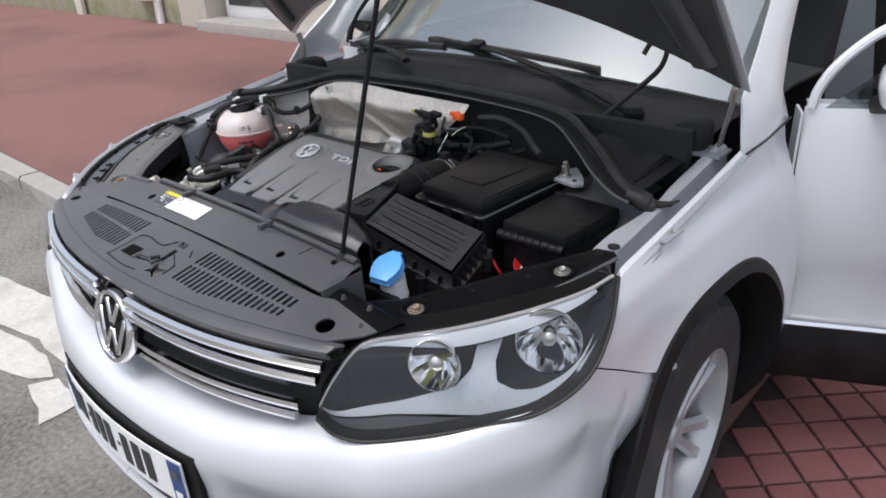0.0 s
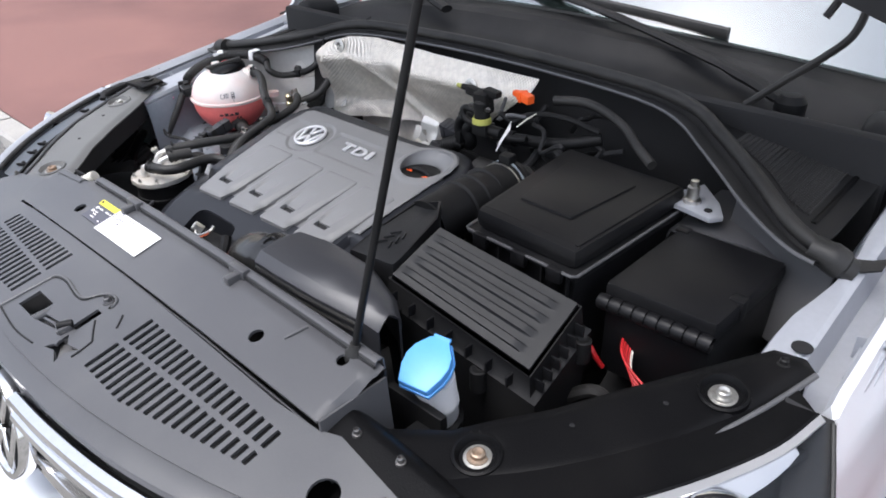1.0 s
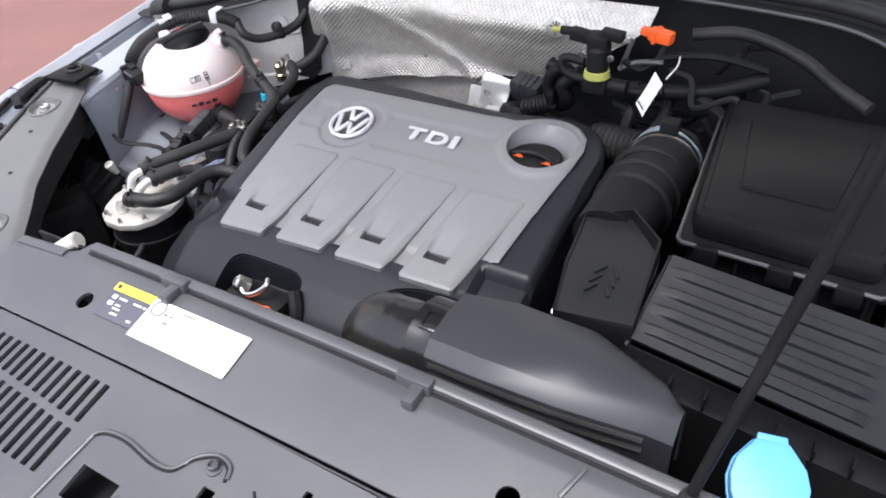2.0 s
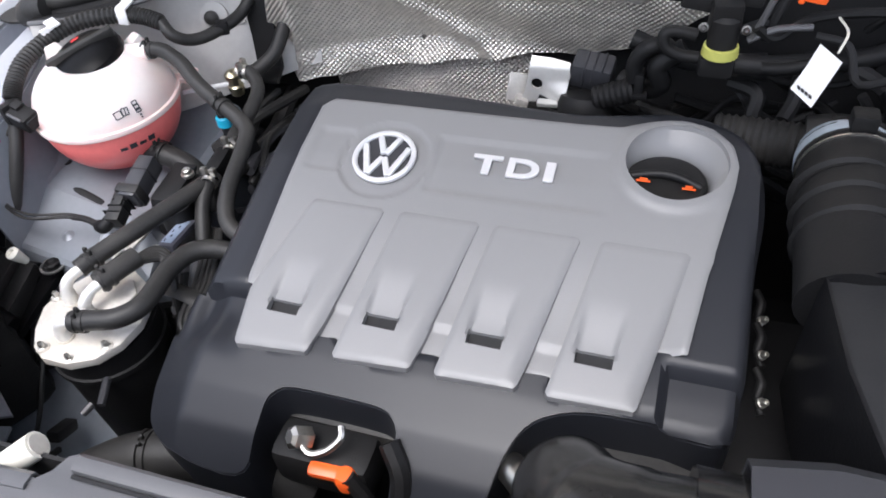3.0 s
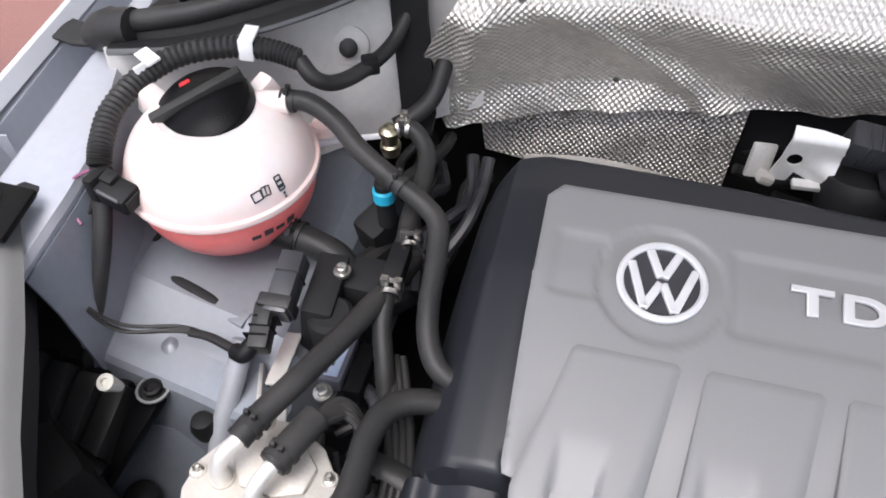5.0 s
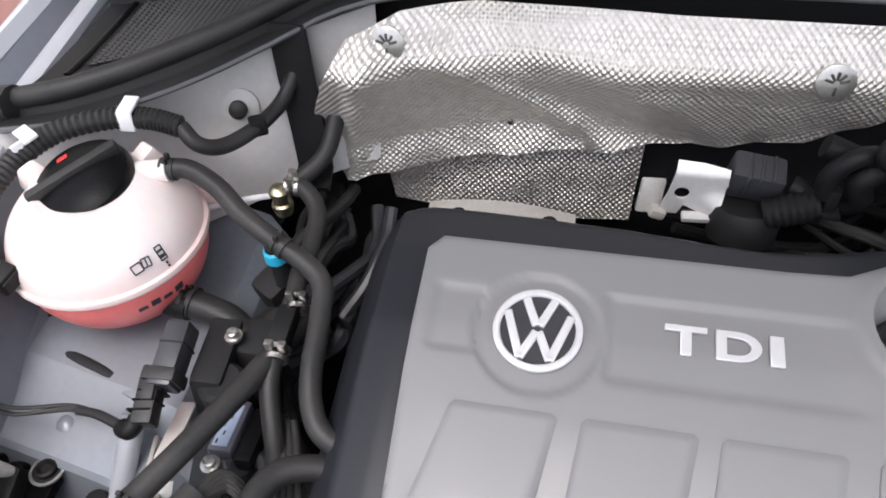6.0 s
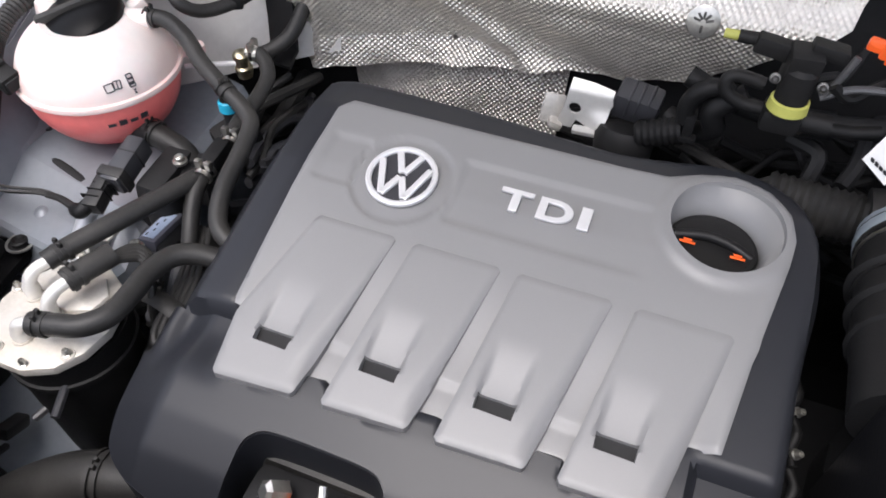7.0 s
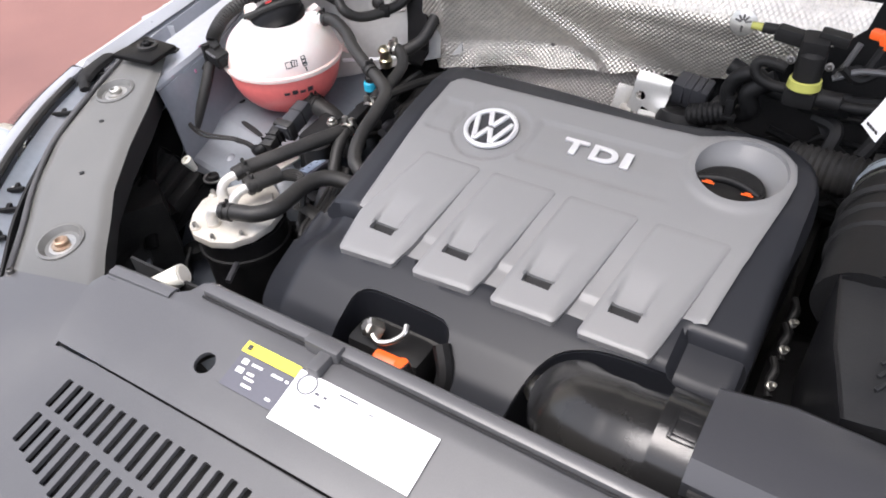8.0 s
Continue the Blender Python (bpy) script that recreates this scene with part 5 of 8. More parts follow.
# black nose strip between the carrier and the grille
nose = []
for i in range(33):
    x = -0.53 + 1.06 * i / 32
    p, n = plan_at(share_of_x(abs(x)))
    sx = 1 if x >= 0 else -1
    a = Vector((x, nose_y(x) + 0.004, low_z(x, nose_y(x)) - 0.002))
    c = Vector((sx * (p - n * 0.030).x, (p - n * 0.030).y, 0.838))
    nose.append([a, a.lerp(c, 0.35) + Vector((0, -0.004, 0.006)), a.lerp(c, 0.75) + Vector((0, -0.006, 0.004)), c, c + Vector((0, 0.008, -0.012))])
part("nose_strip", loft(nose, 0.004), CARRIER, carrier, "black plastic strip above the grille")
part("emblem_hump", loft([[Vector((0.078 * math.cos(a) * s, 0.062 + 0.075 * t, 0.752 + 0.030 * t + (0.080 * math.sin(a) + 0.012) * s)) for a in [math.pi * (0.1 + 0.8 * j / 14) for j in range(15)]] for t, s in ((0, 0.96), (0.15, 1.0), (0.5, 0.98), (0.8, 0.90), (1.0, 0.80))], 0.004), CARRIER, carrier)

# ---- headlights ----
LAMP_LOW = [(0.523, 0.120, 0.743), (0.555, 0.128, 0.722), (0.60, 0.155, 0.714), (0.675, 0.222, 0.722), (0.745, 0.292, 0.735), (0.800, 0.352, 0.752), (0.838, 0.415, 0.798), (0.830, 0.490, 0.848), (0.797, 0.567, 0.893)]
LAMP_TOP = [(0.525, 0.126, 0.762), (0.536, 0.155, 0.805), (0.556, 0.200, 0.850), (0.605, 0.250, 0.861), (0.655, 0.300, 0.868), (0.702, 0.360, 0.875), (0.745, 0.430, 0.882), (0.778, 0.500, 0.889), (0.793, 0.560, 0.897)]


def lamp_grid(side, inset=0.0, bulge=0.02, n=10):
    lo, hi = rounded(LAMP_LOW, 4), rounded(LAMP_TOP, 4)
    rows = []
    for i, (a, b) in enumerate(zip(lo, hi)):
        out = Vector((0.55, -0.80, 0.15)).lerp(Vector((0.95, -0.2, 0.25)), i / (len(lo) - 1)).normalized()
        span = min(1.0, (b - a).length / 0.09)
        rows.append([(a.lerp(b, j / n) + out * (bulge * span * math.sin(math.pi * j / n) - inset)) * Vector((1, 1, 1)) for j in range(n + 1)])
    return [[Vector((side * p.x, p.y, p.z)) for p in row] for row in rows]


for side in (-1, 1):
    lamp = part("headlight", loft(lamp_grid(side, 0.055, -0.02), 0.003), MATT, car, "clear headlight with chrome reflectors")
    crown = rounded(LAMP_TOP, 4)
    profile = ((0.007, 0.007, 0.001), (0.009, 0.009, 0.006), (0.050, 0.050, 0.010), (0.060, 0.062, 0.10)) if side > 0 else ((0.0, 0.0, 0.0), (0.006, 0.006, 0.001), (0.009, 0.009, 0.004), (0.010, 0.010, 0.06))
    # far housing coloured pale for the bright reflection on the lens edge
    part("housing", loft([[Vector((side * (p.x - a), p.y + b, p.z - c)) for p in crown] for a, b, c in profile], 0.003), ARM_BLACK if side > 0 else LIT_RAIL_PAINT, lamp, "lamp housing")
    if side > 0:
        part("crown_band", loft([[Vector((p.x - a, p.y + a, p.z - c)) for p in crown] for a, c in ((0.0, 0.0), (0.004, 0.0003), (0.007, 0.0008))], 0.002), BEZEL, lamp, "bright band along the top")
    if side < 0:
        # the painted ledge between this lamp and its carrier arm
        inner_edge = rounded([(0.560, 0.284, 0), (0.592, 0.320, 0), (0.647, 0.378, 0), (0.697, 0.448, 0), (0.737, 0.544, 0)], 5)
        outer_edge = [p for p in crown if p.y > 0.24]
        ledge = []
        for k in range(21):
            a, b = inner_edge[round(k * (len(inner_edge) - 1) / 20)], outer_edge[round(k * (len(outer_edge) - 1) / 20)]
            a, b = Vector((-a.x, a.y, arm_z(a.y) - 0.006)), Vector((-b.x + 0.017, b.y + 0.017, b.z - 0.012))
            ledge.append([a, a.lerp(b, 0.35) + Vector((0, 0, -0.004)), a.lerp(b, 0.7) + Vector((0, 0, -0.003)), b, b + Vector((-0.002, -0.002, -0.03))])
        shelf_edge = part("ledge", loft(ledge, 0.002), INNER, lamp, "painted ledge with dark clips")
        for k, h in ((3, 0.020), (6, 0.026), (8, 0.020), (16, 0.030)):
            q = ledge[k][1].lerp(ledge[k][2], 0.6)
            part("clip", join(box((h, 0.005, 0.006), (q.x, q.y, q.z + 0.005), 0.0015, (0, 0, 40)), box((0.005, 0.012, 0.006), (q.x - 0.004, q.y + 0.004, q.z + 0.005), 0.0015, (0, 0, 40))), BLACK, shelf_edge)
        part("gap_seal", sweep([(-p.x + 0.013, p.y + 0.013, p.z - 0.004) for p in outer_edge[::3]], 0.0050, 8, 4), RUBBER, shelf_edge)
        part("corner_seal", sweep([(-0.735, 0.535, 0.888), (-0.752, 0.548, 0.892), (-0.764, 0.575, 0.895), (-0.772, 0.612, 0.897)], [0.007, 0.011, 0.010, 0.006], 8, 5, flat=0.6), BLACK, shelf_edge)
    part("lower_housing", loft([[row[0] + Vector((0, 0, dz)) for row in lamp_grid(side, d, 0.0)] for d, dz in ((-0.002, 0.003), (0.012, 0.004), (0.050, 0.010))], 0.002), MATT, lamp)
    lens = part("lens", loft(lamp_grid(side, 0.0, 0.016), 0.002), LENS, lamp, "clear lens")
    lens.visible_shadow = False
    for at, r, aim in (((0.652, 0.262, 0.820), 0.041, (0.40, -0.90, 0.15)), ((0.762, 0.416, 0.830), 0.052, (0.52, -0.84, 0.15))):
        m = Matrix.Translation((side * at[0], at[1], at[2])) @ Vector((side * aim[0], aim[1], aim[2])).to_track_quat("Z", "Y").to_matrix().to_4x4()
        dish = lathe([(r * 1.06, -0.002), (r * 1.04, 0.003), (r, 0.003), (r * 0.92, -0.010), (r * 0.74, -0.024), (r * 0.45, -0.036), (r * 0.2, -0.040), (r * 0.2, -0.045), (r * 0.5, -0.042), (r * 0.95, -0.020)], 72)
        for v in dish.verts:
            q = math.hypot(v.co.x, v.co.y)
            if 0.3 * r < q < 0.97 * r:
                v.co.z += 0.0022 * math.copysign(1, math.sin(7 * math.atan2(v.co.y, v.co.x)))
        bowl = part("reflector", moved(dish, m), CHROME, lamp, "chrome reflector bowl")
        part("bulb", moved(lathe([(0.007, -0.04), (0.008, -0.020), (0.006, -0.012), (0, -0.010)], 14), m), STEEL if r > 0.05 else OCHRE, bowl)
        part("bulb_shield", moved(lathe([(0.011, -0.016), (0.012, -0.008), (0.006, -0.003), (0, -0.002)], 16), m), STEEL, bowl)
    inner = lamp_grid(side, 0.024, 0.004)

    def lamp_put(u, v, inner=inner, side=side):
        """u: along the lamp in 1/32 steps * 0.015, v: up it * 0.1."""
        i, j = max(0.0, min(31.99, u / 0.015)), max(0.0, min(9.99, v * 100))
        a, b = inner[int(i)], inner[int(i) + 1]
        p = a[int(j)].lerp(a[int(j) + 1], j % 1).lerp(b[int(j)].lerp(b[int(j) + 1], j % 1), i % 1)
        dip = 0.012 * ramp(v, 0.02, 0.08)
        return p - Vector((side * dip, -dip, 0))
    shape = [(0.3, 0.16), (4, 0.20), (10, 0.19), (13, 0.12), (16, 0.02), (20, 0.01), (27, 0.01), (27, 0.09), (23, 0.11), (20.5, 0.15), (18.8, 0.22), (17.8, 0.34), (18.4, 0.52), (20, 0.72), (20.5, 0.86), (18.8, 0.92), (17.6, 0.70), (16.3, 0.50), (14.6, 0.37), (10.5, 0.31), (4, 0.28), (0.3, 0.26)]
    part("bezel", sheet([(i * 0.015, v * 0.1) for i, v in shape], [], lamp_put, 0.003, 0.008), BEZEL, lamp, "satin silver bezel")
    shape = [(1.5, 0.01), (15.5, 0.01), (12.5, 0.10), (10, 0.165), (4, 0.165), (1.5, 0.12)]
    part("lower_trim", sheet([(i * 0.015, v * 0.1) for i, v in shape], [], lamp_put, 0.003, 0.008), CARRIER, lamp, "ribbed dark trim")
    crest = lamp_grid(side, 0.006, 0.012)
    band = []
    for i, row in enumerate(crest[8:30]):
        low = row[10].lerp(row[8], 0.25 + 0.65 * ramp(i, 0, 9))
        band.append([row[10], row[10].lerp(low, 0.5) + Vector((side * 0.001, -0.001, 0.001)), low, low + Vector((-side * 0.008, 0.012, -0.004))])
    part("upper_bezel", loft(band, 0.002), BEZEL, lamp, "bright upper band")
    lip = [Vector((side * p.x * 1.003, p.y - 0.002, p.z)) for p in rounded(LAMP_LOW, 4)]
    part("lens_seal", sweep(lip, 0.003, 8, 1), RUBBER, lamp)

# ---- engine and its cover ----
engine = thing("engine", "dark diesel engine block with pipes below its cover", "engine", (-0.08, 0.62, 0.44))
part("block", join(box((0.44, 0.34, 0.34), (-0.09, 0.63, 0.61), 0.03), box((0.30, 0.16, 0.2), (0.02, 0.85, 0.66), 0.03)), RUBBER, engine, "dark engine block")
for x, y, z in ((-0.27, 0.83, 0.80), (-0.20, 0.845, 0.80), (0.02, 0.84, 0.82)):
    part("manifold_stub", lathe([(0.022, -0.04), (0.022, 0.03), (0.026, 0.032), (0.026, 0.045), (0, 0.05)], 16, (x, y, z), (60, 0, 0)), MATT, engine)
part("gearbox", join(box((0.30, 0.34, 0.22), (0.30, 0.62, 0.56), 0.05), lathe([(0.10, -0.05), (0.10, 0.05), (0.07, 0.08), (0, 0.08)], 20, (0.32, 0.66, 0.67))), MATT, engine)

cover = thing("engine_cover", "grey and black plastic engine cover with four ribs", "engine cover", (-0.09, 0.63, 0.80))


def cover_z(y):
    return table(y, [(0.36, 0.730), (0.395, 0.765), (0.43, 0.799), (0.46, 0.818), (0.50, 0.834), (0.53, 0.8435), (0.64, 0.873), (0.70, 0.889), (0.77, 0.900), (0.82, 0.903)])


top_outline = [(-0.282, 0.778), (-0.293, 0.764), (-0.291, 0.66), (-0.287, 0.556), (-0.287, 0.545), (-0.276, 0.492), (-0.203, 0.4965), (-0.2055, 0.512), (-0.1855, 0.514), (-0.179, 0.497), (-0.110, 0.500), (-0.112, 0.515), (-0.092, 0.516), (-0.088, 0.500), (-0.020, 0.502), (-0.022, 0.517), (0.001, 0.518), (0.004, 0.502), (0.073, 0.503), (0.082, 0.554), (0.106, 0.557), (0.115, 0.629), (0.129, 0.716), (0.131, 0.742), (0.125, 0.768), (0.106, 0.790), (0.077, 0.800), (0.048, 0.793), (0.022, 0.780), (-0.02, 0.778)]
base_outline = [(-0.334, 0.814), (-0.347, 0.795), (-0.352, 0.70), (-0.353, 0.60), (-0.354, 0.46), (-0.345, 0.425), (-0.30, 0.405), (-0.232, 0.402), (-0.230, 0.435), (-0.228, 0.458), (-0.217, 0.469), (-0.197, 0.471), (-0.140, 0.471), (-0.119, 0.469), (-0.108, 0.458), (-0.105, 0.435), (-0.103, 0.402), (-0.03, 0.402), (-0.022, 0.450), (-0.006, 0.484), (0.03, 0.500), (0.10, 0.502), (0.148, 0.500), (0.153, 0.56), (0.152, 0.64), (0.158, 0.70), (0.156, 0.75), (0.140, 0.795), (0.105, 0.822), (0.062, 0.826), (0.02, 0.815), (-0.03, 0.806), (-0.15, 0.820), (-0.310, 0.824)]


def softened(loop):
    """Rounds the corners of an outline."""
    out = []
    for a, b in zip(loop, loop[1:] + loop[:1]):
        out += [(a[0] * 0.78 + b[0] * 0.22, a[1] * 0.78 + b[1] * 0.22), (a[0] * 0.22 + b[0] * 0.78, a[1] * 0.22 + b[1] * 0.78)]
    return out


base_outline = softened(softened(base_outline))


def base_put(u, v):
    g = edge_gap((u, v), base_outline)
    front = v < 0.505
    r = 0.010
    flank = 0.20 * max(0.0, -0.300 - u) + 1.15 * max(0.0, -0.324 - u) if v > 0.545 else 0.60 * max(0.0, -0.305 - u)
    drop = 0.0 if g >= r else (r - math.sqrt(max(0.0, r * r - (r - g) ** 2))) * 1.3
    well = 0.045 * ramp(-math.hypot(u - 0.076, v - 0.744), -0.050, -0.044)
    step = 0.012 * max(0.0, min(1.0, (u - 0.09) / 0.004)) * max(0.0, min(1.0, (0.55 - v) / 0.004))
    notch = 0.016 * ramp(-u, 0.262, 0.285) * ramp(-v, -0.5500, -0.5455) * (1 - ramp(-v, -0.535, -0.478)) * (1 - ramp(-u, 0.325, 0.345))
    inner = 0.012 * ramp(edge_gap((u, v), top_outline), 0.002, 0.010) if inside((u, v), top_outline) else 0.0
    return (u, v, cover_z(v) - 0.005 - inner - (drop if not front else 0.0) - 0.10 * max(0.0, v - 0.772) - flank - well - step - notch)


base = part("base", sheet(base_outline, [], base_put, 0.004, 0.0042), COVER_DARK, cover, "dark grey plastic cover base")
wall_pts = base_outline + base_outline[:1]
part("side_wall", loft([[Vector((x, y, base_put(x, y)[2] - d)) for x, y in wall_pts] for d in (0.004, 0.03, 0.085)], 0.002), COVER_DARK, base)

SLOTS = ((-0.238, 0.004), (-0.1463, 0.0073), (-0.054, 0.009), (0.036, 0.010))
WELL = (0.077, 0.739)


def lean(v):
    """The ribs lean sideways towards the front."""
    return 0.143 * max(0.0, 0.640 - v)


def top_put(u, v):
    u -= lean(v)
    z = cover_z(v)
    side = ramp(u, -0.285, -0.250) * ramp(-u, -0.105, -0.085)
    h = -0.0065 * ramp(-v, -0.640, -0.548) * side - 0.0030 * ramp(-v, -0.5465, -0.5440) * side
    ring = math.hypot(u + 0.199, v - 0.702)
    h -= 0.0030 * ramp(-ring, -0.0485, -0.0450)
    h -= 0.0028 * ramp(u, -0.152, -0.148) * ramp(-u, -0.03, -0.0) * ramp(v, 0.670, 0.674) * ramp(-v, -0.740, -0.736)
    h -= 0.0025 * ramp(-u, 0.238, 0.242) * ramp(u, -0.283, -0.273) * ramp(v, 0.678, 0.682) * ramp(-v, -0.735, -0.730)
    d = math.hypot(u - WELL[0], v - WELL[1])
    h += 0.003 * ramp(-d, -0.060, -0.052)
    g = edge_gap((u, v), panel_outline)
    h -= 0.0018 * (1 - min(1.0, g / 0.003)) ** 2
    return (u, v, z + h)


def pad_put(outline, s, dy):
    """A flat raised rib with a scooped slot and flanks that deepen towards the front."""
    (rx0, ry0), (rx1, ry1) = outline[2], outline[3]

    def put(u, v):
        u -= lean(v)
        g = edge_gap((u, v), outline)
        h = 0.0024 - 0.0014 * (1 - min(1.0, g / 0.0028)) ** 2
        t = max(0.0, min(1.0, (ry0 - v) / (ry0 - ry1)))
        h -= 0.0060 * t * max(0.0, 1 - max(0.0, rx0 + (rx1 - rx0) * t - u) / (0.003 + 0.010 * t)) * ramp(v, 0.500, 0.530)
        w = 0.0155 + 0.002 * ramp(v - dy, 0.535, 0.60)
        c = s + 0.005 * ramp(v - dy, 0.53, 0.6)
        if v - dy > 0.5300:
            h -= 0.0046 * ramp(-v + dy, -0.582, -0.532) * ramp(-abs(u - c), -w - 0.0020, -w + 0.0022)
        return (u, v, cover_z(v) + h)
    return put


def leant(loop):
    return [(x + lean(y), y) for x, y in loop]


panel_outline = [(-0.282, 0.778), (-0.293, 0.764), (-0.291, 0.66), (-0.286, 0.556), (-0.284, 0.5495), (-0.271, 0.5475), (-0.262, 0.514), (-0.2055, 0.512), (-0.1855, 0.514), (-0.112, 0.515), (-0.092, 0.516), (-0.022, 0.517), (0.001, 0.518), (0.076, 0.519), (0.082, 0.554), (0.106, 0.557), (0.115, 0.629), (0.129, 0.716), (0.131, 0.742), (0.125, 0.768), (0.106, 0.790), (0.077, 0.800), (0.048, 0.793), (0.022, 0.780), (-0.02, 0.778)]
panel = part("top_panel", sheet(leant(split_line(panel_outline, 0.02)), [circle(*WELL, 0.0470, 40)], top_put, 0.003, 0.0034), COVER_GREY, cover, "light grey plastic top panel", smooth=60)
pad_shapes = [
    [(-0.250, 0.6435), (-0.182, 0.6435), (-0.179, 0.640), (-0.2025, 0.499), (-0.205, 0.4962), (-0.2695, 0.4920), (-0.2722, 0.4945), (-0.2775, 0.542), (-0.2755, 0.553), (-0.2535, 0.640)],
    [(-0.159, 0.6435), (-0.089, 0.6435), (-0.086, 0.640), (-0.1095, 0.503), (-0.112, 0.5002), (-0.177, 0.4970), (-0.1795, 0.500), (-0.1625, 0.640)],
    [(-0.068, 0.6435), (0.003, 0.6435), (0.006, 0.640), (-0.0195, 0.505), (-0.022, 0.5022), (-0.086, 0.5000), (-0.0885, 0.503), (-0.0715, 0.640)],
    [(0.028, 0.6435), (0.096, 0.6435), (0.099, 0.640), (0.0740, 0.506), (0.0715, 0.5032), (0.006, 0.5015), (0.0035, 0.505), (0.0245, 0.640)],
]
for shape, (s, dy) in zip(pad_shapes, SLOTS):
    hole = [(s - 0.0150, 0.5210 + dy), (s + 0.0150, 0.5205 + dy), (s + 0.0155, 0.5345 + dy), (s - 0.0155, 0.5345 + dy)]
    rib = part("rib", sheet(leant(split_line(shape, 0.01)), [leant(split_line(hole, 0.0029))], pad_put(shape, s, dy), 0.0100, 0.0029, True), COVER_GREY, cover, smooth=40)
    # black plate added in the slot to draw the darkness inside it
    part("slot_shade", box((0.038, 0.022, 0.002), (s, 0.528 + dy, cover_z(0.528 + dy) - 0.0066), 0.0, (15, 0, 0)), MATT, rib)
CAP = (0.070, 0.7275)
well_rows = []
for r, z, k in ((0.0475, cover_z(WELL[1]) + 0.003, 0.0), (0.0465, cover_z(WELL[1]) - 0.002, 0.0), (0.0425, 0.888, 0.6), (0.0400, 0.878, 0.95), (0.0395, 0.862, 1.0)):
    cx, cy = WELL[0] + (CAP[0] - WELL[0]) * k, WELL[1] + (CAP[1] - WELL[1]) * k
    well_rows.append([Vector((cx + r * math.cos(a), cy + r * math.sin(a), z + (cover_z(cy + r * math.sin(a)) - cover_z(cy)) * (1 - k))) for a in [2 * math.pi * i / 40 for i in range(41)]])
part("filler_well", loft(well_rows, 0.0015), COVER_GREY, panel)
cap = part("oil_cap", lathe([(0.0375, -0.025), (0.0375, -0.001), (0.036, 0.002), (0.033, 0.003), (0.026, 0.000), (0.0, -0.001)], 40, (*CAP, 0.880)), BLACK, cover, "black oil filler cap with orange marks")
part("grip", sweep([(CAP[0] - 0.031, CAP[1] + 0.004, 0.880), (CAP[0] - 0.015, CAP[1] + 0.007, 0.8825), (CAP[0], CAP[1] + 0.008, 0.883), (CAP[0] + 0.016, CAP[1] + 0.004, 0.8825), (CAP[0] + 0.032, CAP[1] - 0.003, 0.880)], 0.0045, 10, 5), BOX_BLACK, cap)
for dx, w in ((-0.020, 0.013), (0.021, 0.012)):
    part("oil_mark", join(box((w, 0.0022, 0.0006), (CAP[0] + dx, CAP[1] - dx * 0.1 - 0.006, 0.8822), 0), box((w * 0.55, 0.0022, 0.0006), (CAP[0] + dx, CAP[1] - dx * 0.1 - 0.003, 0.8824), 0)), ORANGE, cap, "orange printed mark")

slope = math.degrees(math.atan(0.23))
em = pose(-0.199, 0.702, cover_z(0.702) - 0.0022, slope, 0, 0)
badge = part("badge", moved(lathe([(0.0315, 0.0), (0.0315, 0.0016), (0, 0.0016)], 36), em), DUCT_FLAT, cover, "round silver badge")
part("ring", moved(lathe([(0.0275, 0.001), (0.0325, 0.001), (0.0325, 0.0045), (0.0310, 0.0058), (0.0285, 0.0058), (0.0272, 0.004)], 44), em), SATIN, badge)
for bm in emblem_bars(0.0290, 0.0042, 0.0062):
    part("badge_bar", moved(bm, em @ pose(0, 0, 0.0014)), SATIN, badge)
for ch, x, wide in (("T", -0.0955, 1.50), ("D", -0.0605, 1.45), ("I", -0.0345, 1.9)):
    me = letter(ch, 0.0305, 0.0012, pose(x, 0.7065, cover_z(0.7065) + 0.0003, slope, 0, 0) @ Matrix.Diagonal((wide, 1, 1, 1)))
    part("letter", me, SATIN, cover, "silver letter")

# dipstick and injector parts in the cover's cut-out
dip = thing("dipstick", "orange dipstick handle beside a chrome pipe clamp", "dipstick", (-0.15, 0.42, 0.70))
part("handle", join(box((0.034, 0.013, 0.011), (-0.158, 0.419, 0.786), 0.005, (8, 4, 4)), lathe([(0.009, -0.008), (0.010, 0.004), (0.007, 0.009), (0, 0.010)], 16, (-0.142, 0.419, 0.782))), ORANGE, dip, "orange plastic handle")
part("tube", sweep([(-0.140, 0.418, 0.79), (-0.12, 0.415, 0.74), (-0.10, 0.42, 0.60)], 0.007, 8, 4), BLACK, dip)
part("clamp_wire", sweep([(-0.185, 0.430, 0.806), (-0.174, 0.424, 0.800), (-0.160, 0.428, 0.803), (-0.150, 0.438, 0.810), (-0.152, 0.447, 0.814)], 0.0032, 8, 5), STEEL, dip)
part("union_nut", lathe([(0.010, -0.012), (0.010, 0.004), (0.006, 0.007), (0, 0.007)], 6, (-0.188, 0.432, 0.806), (30, -40, 0)), STEEL, dip)
part("holder", join(box((0.09, 0.04, 0.05), (-0.17, 0.44, 0.765), 0.01), sweep([(-0.11, 0.445, 0.81), (-0.095, 0.425, 0.79), (-0.10, 0.40, 0.74)], 0.009, 8, 5)), BLACK, dip)
part("alloy_tube", lathe([(0.013, -0.04), (0.015, 0.03), (0.012, 0.032), (0, 0.032)], 16, (-0.065, 0.395, 0.77), (0, 78, 10)), STEEL, dip)
part("alloy_tube", lathe([(0.013, -0.03), (0.014, 0.03), (0.010, 0.032), (0, 0.032)], 16, (0.005, 0.44, 0.80), (50, 60, 10)), STEEL, dip)

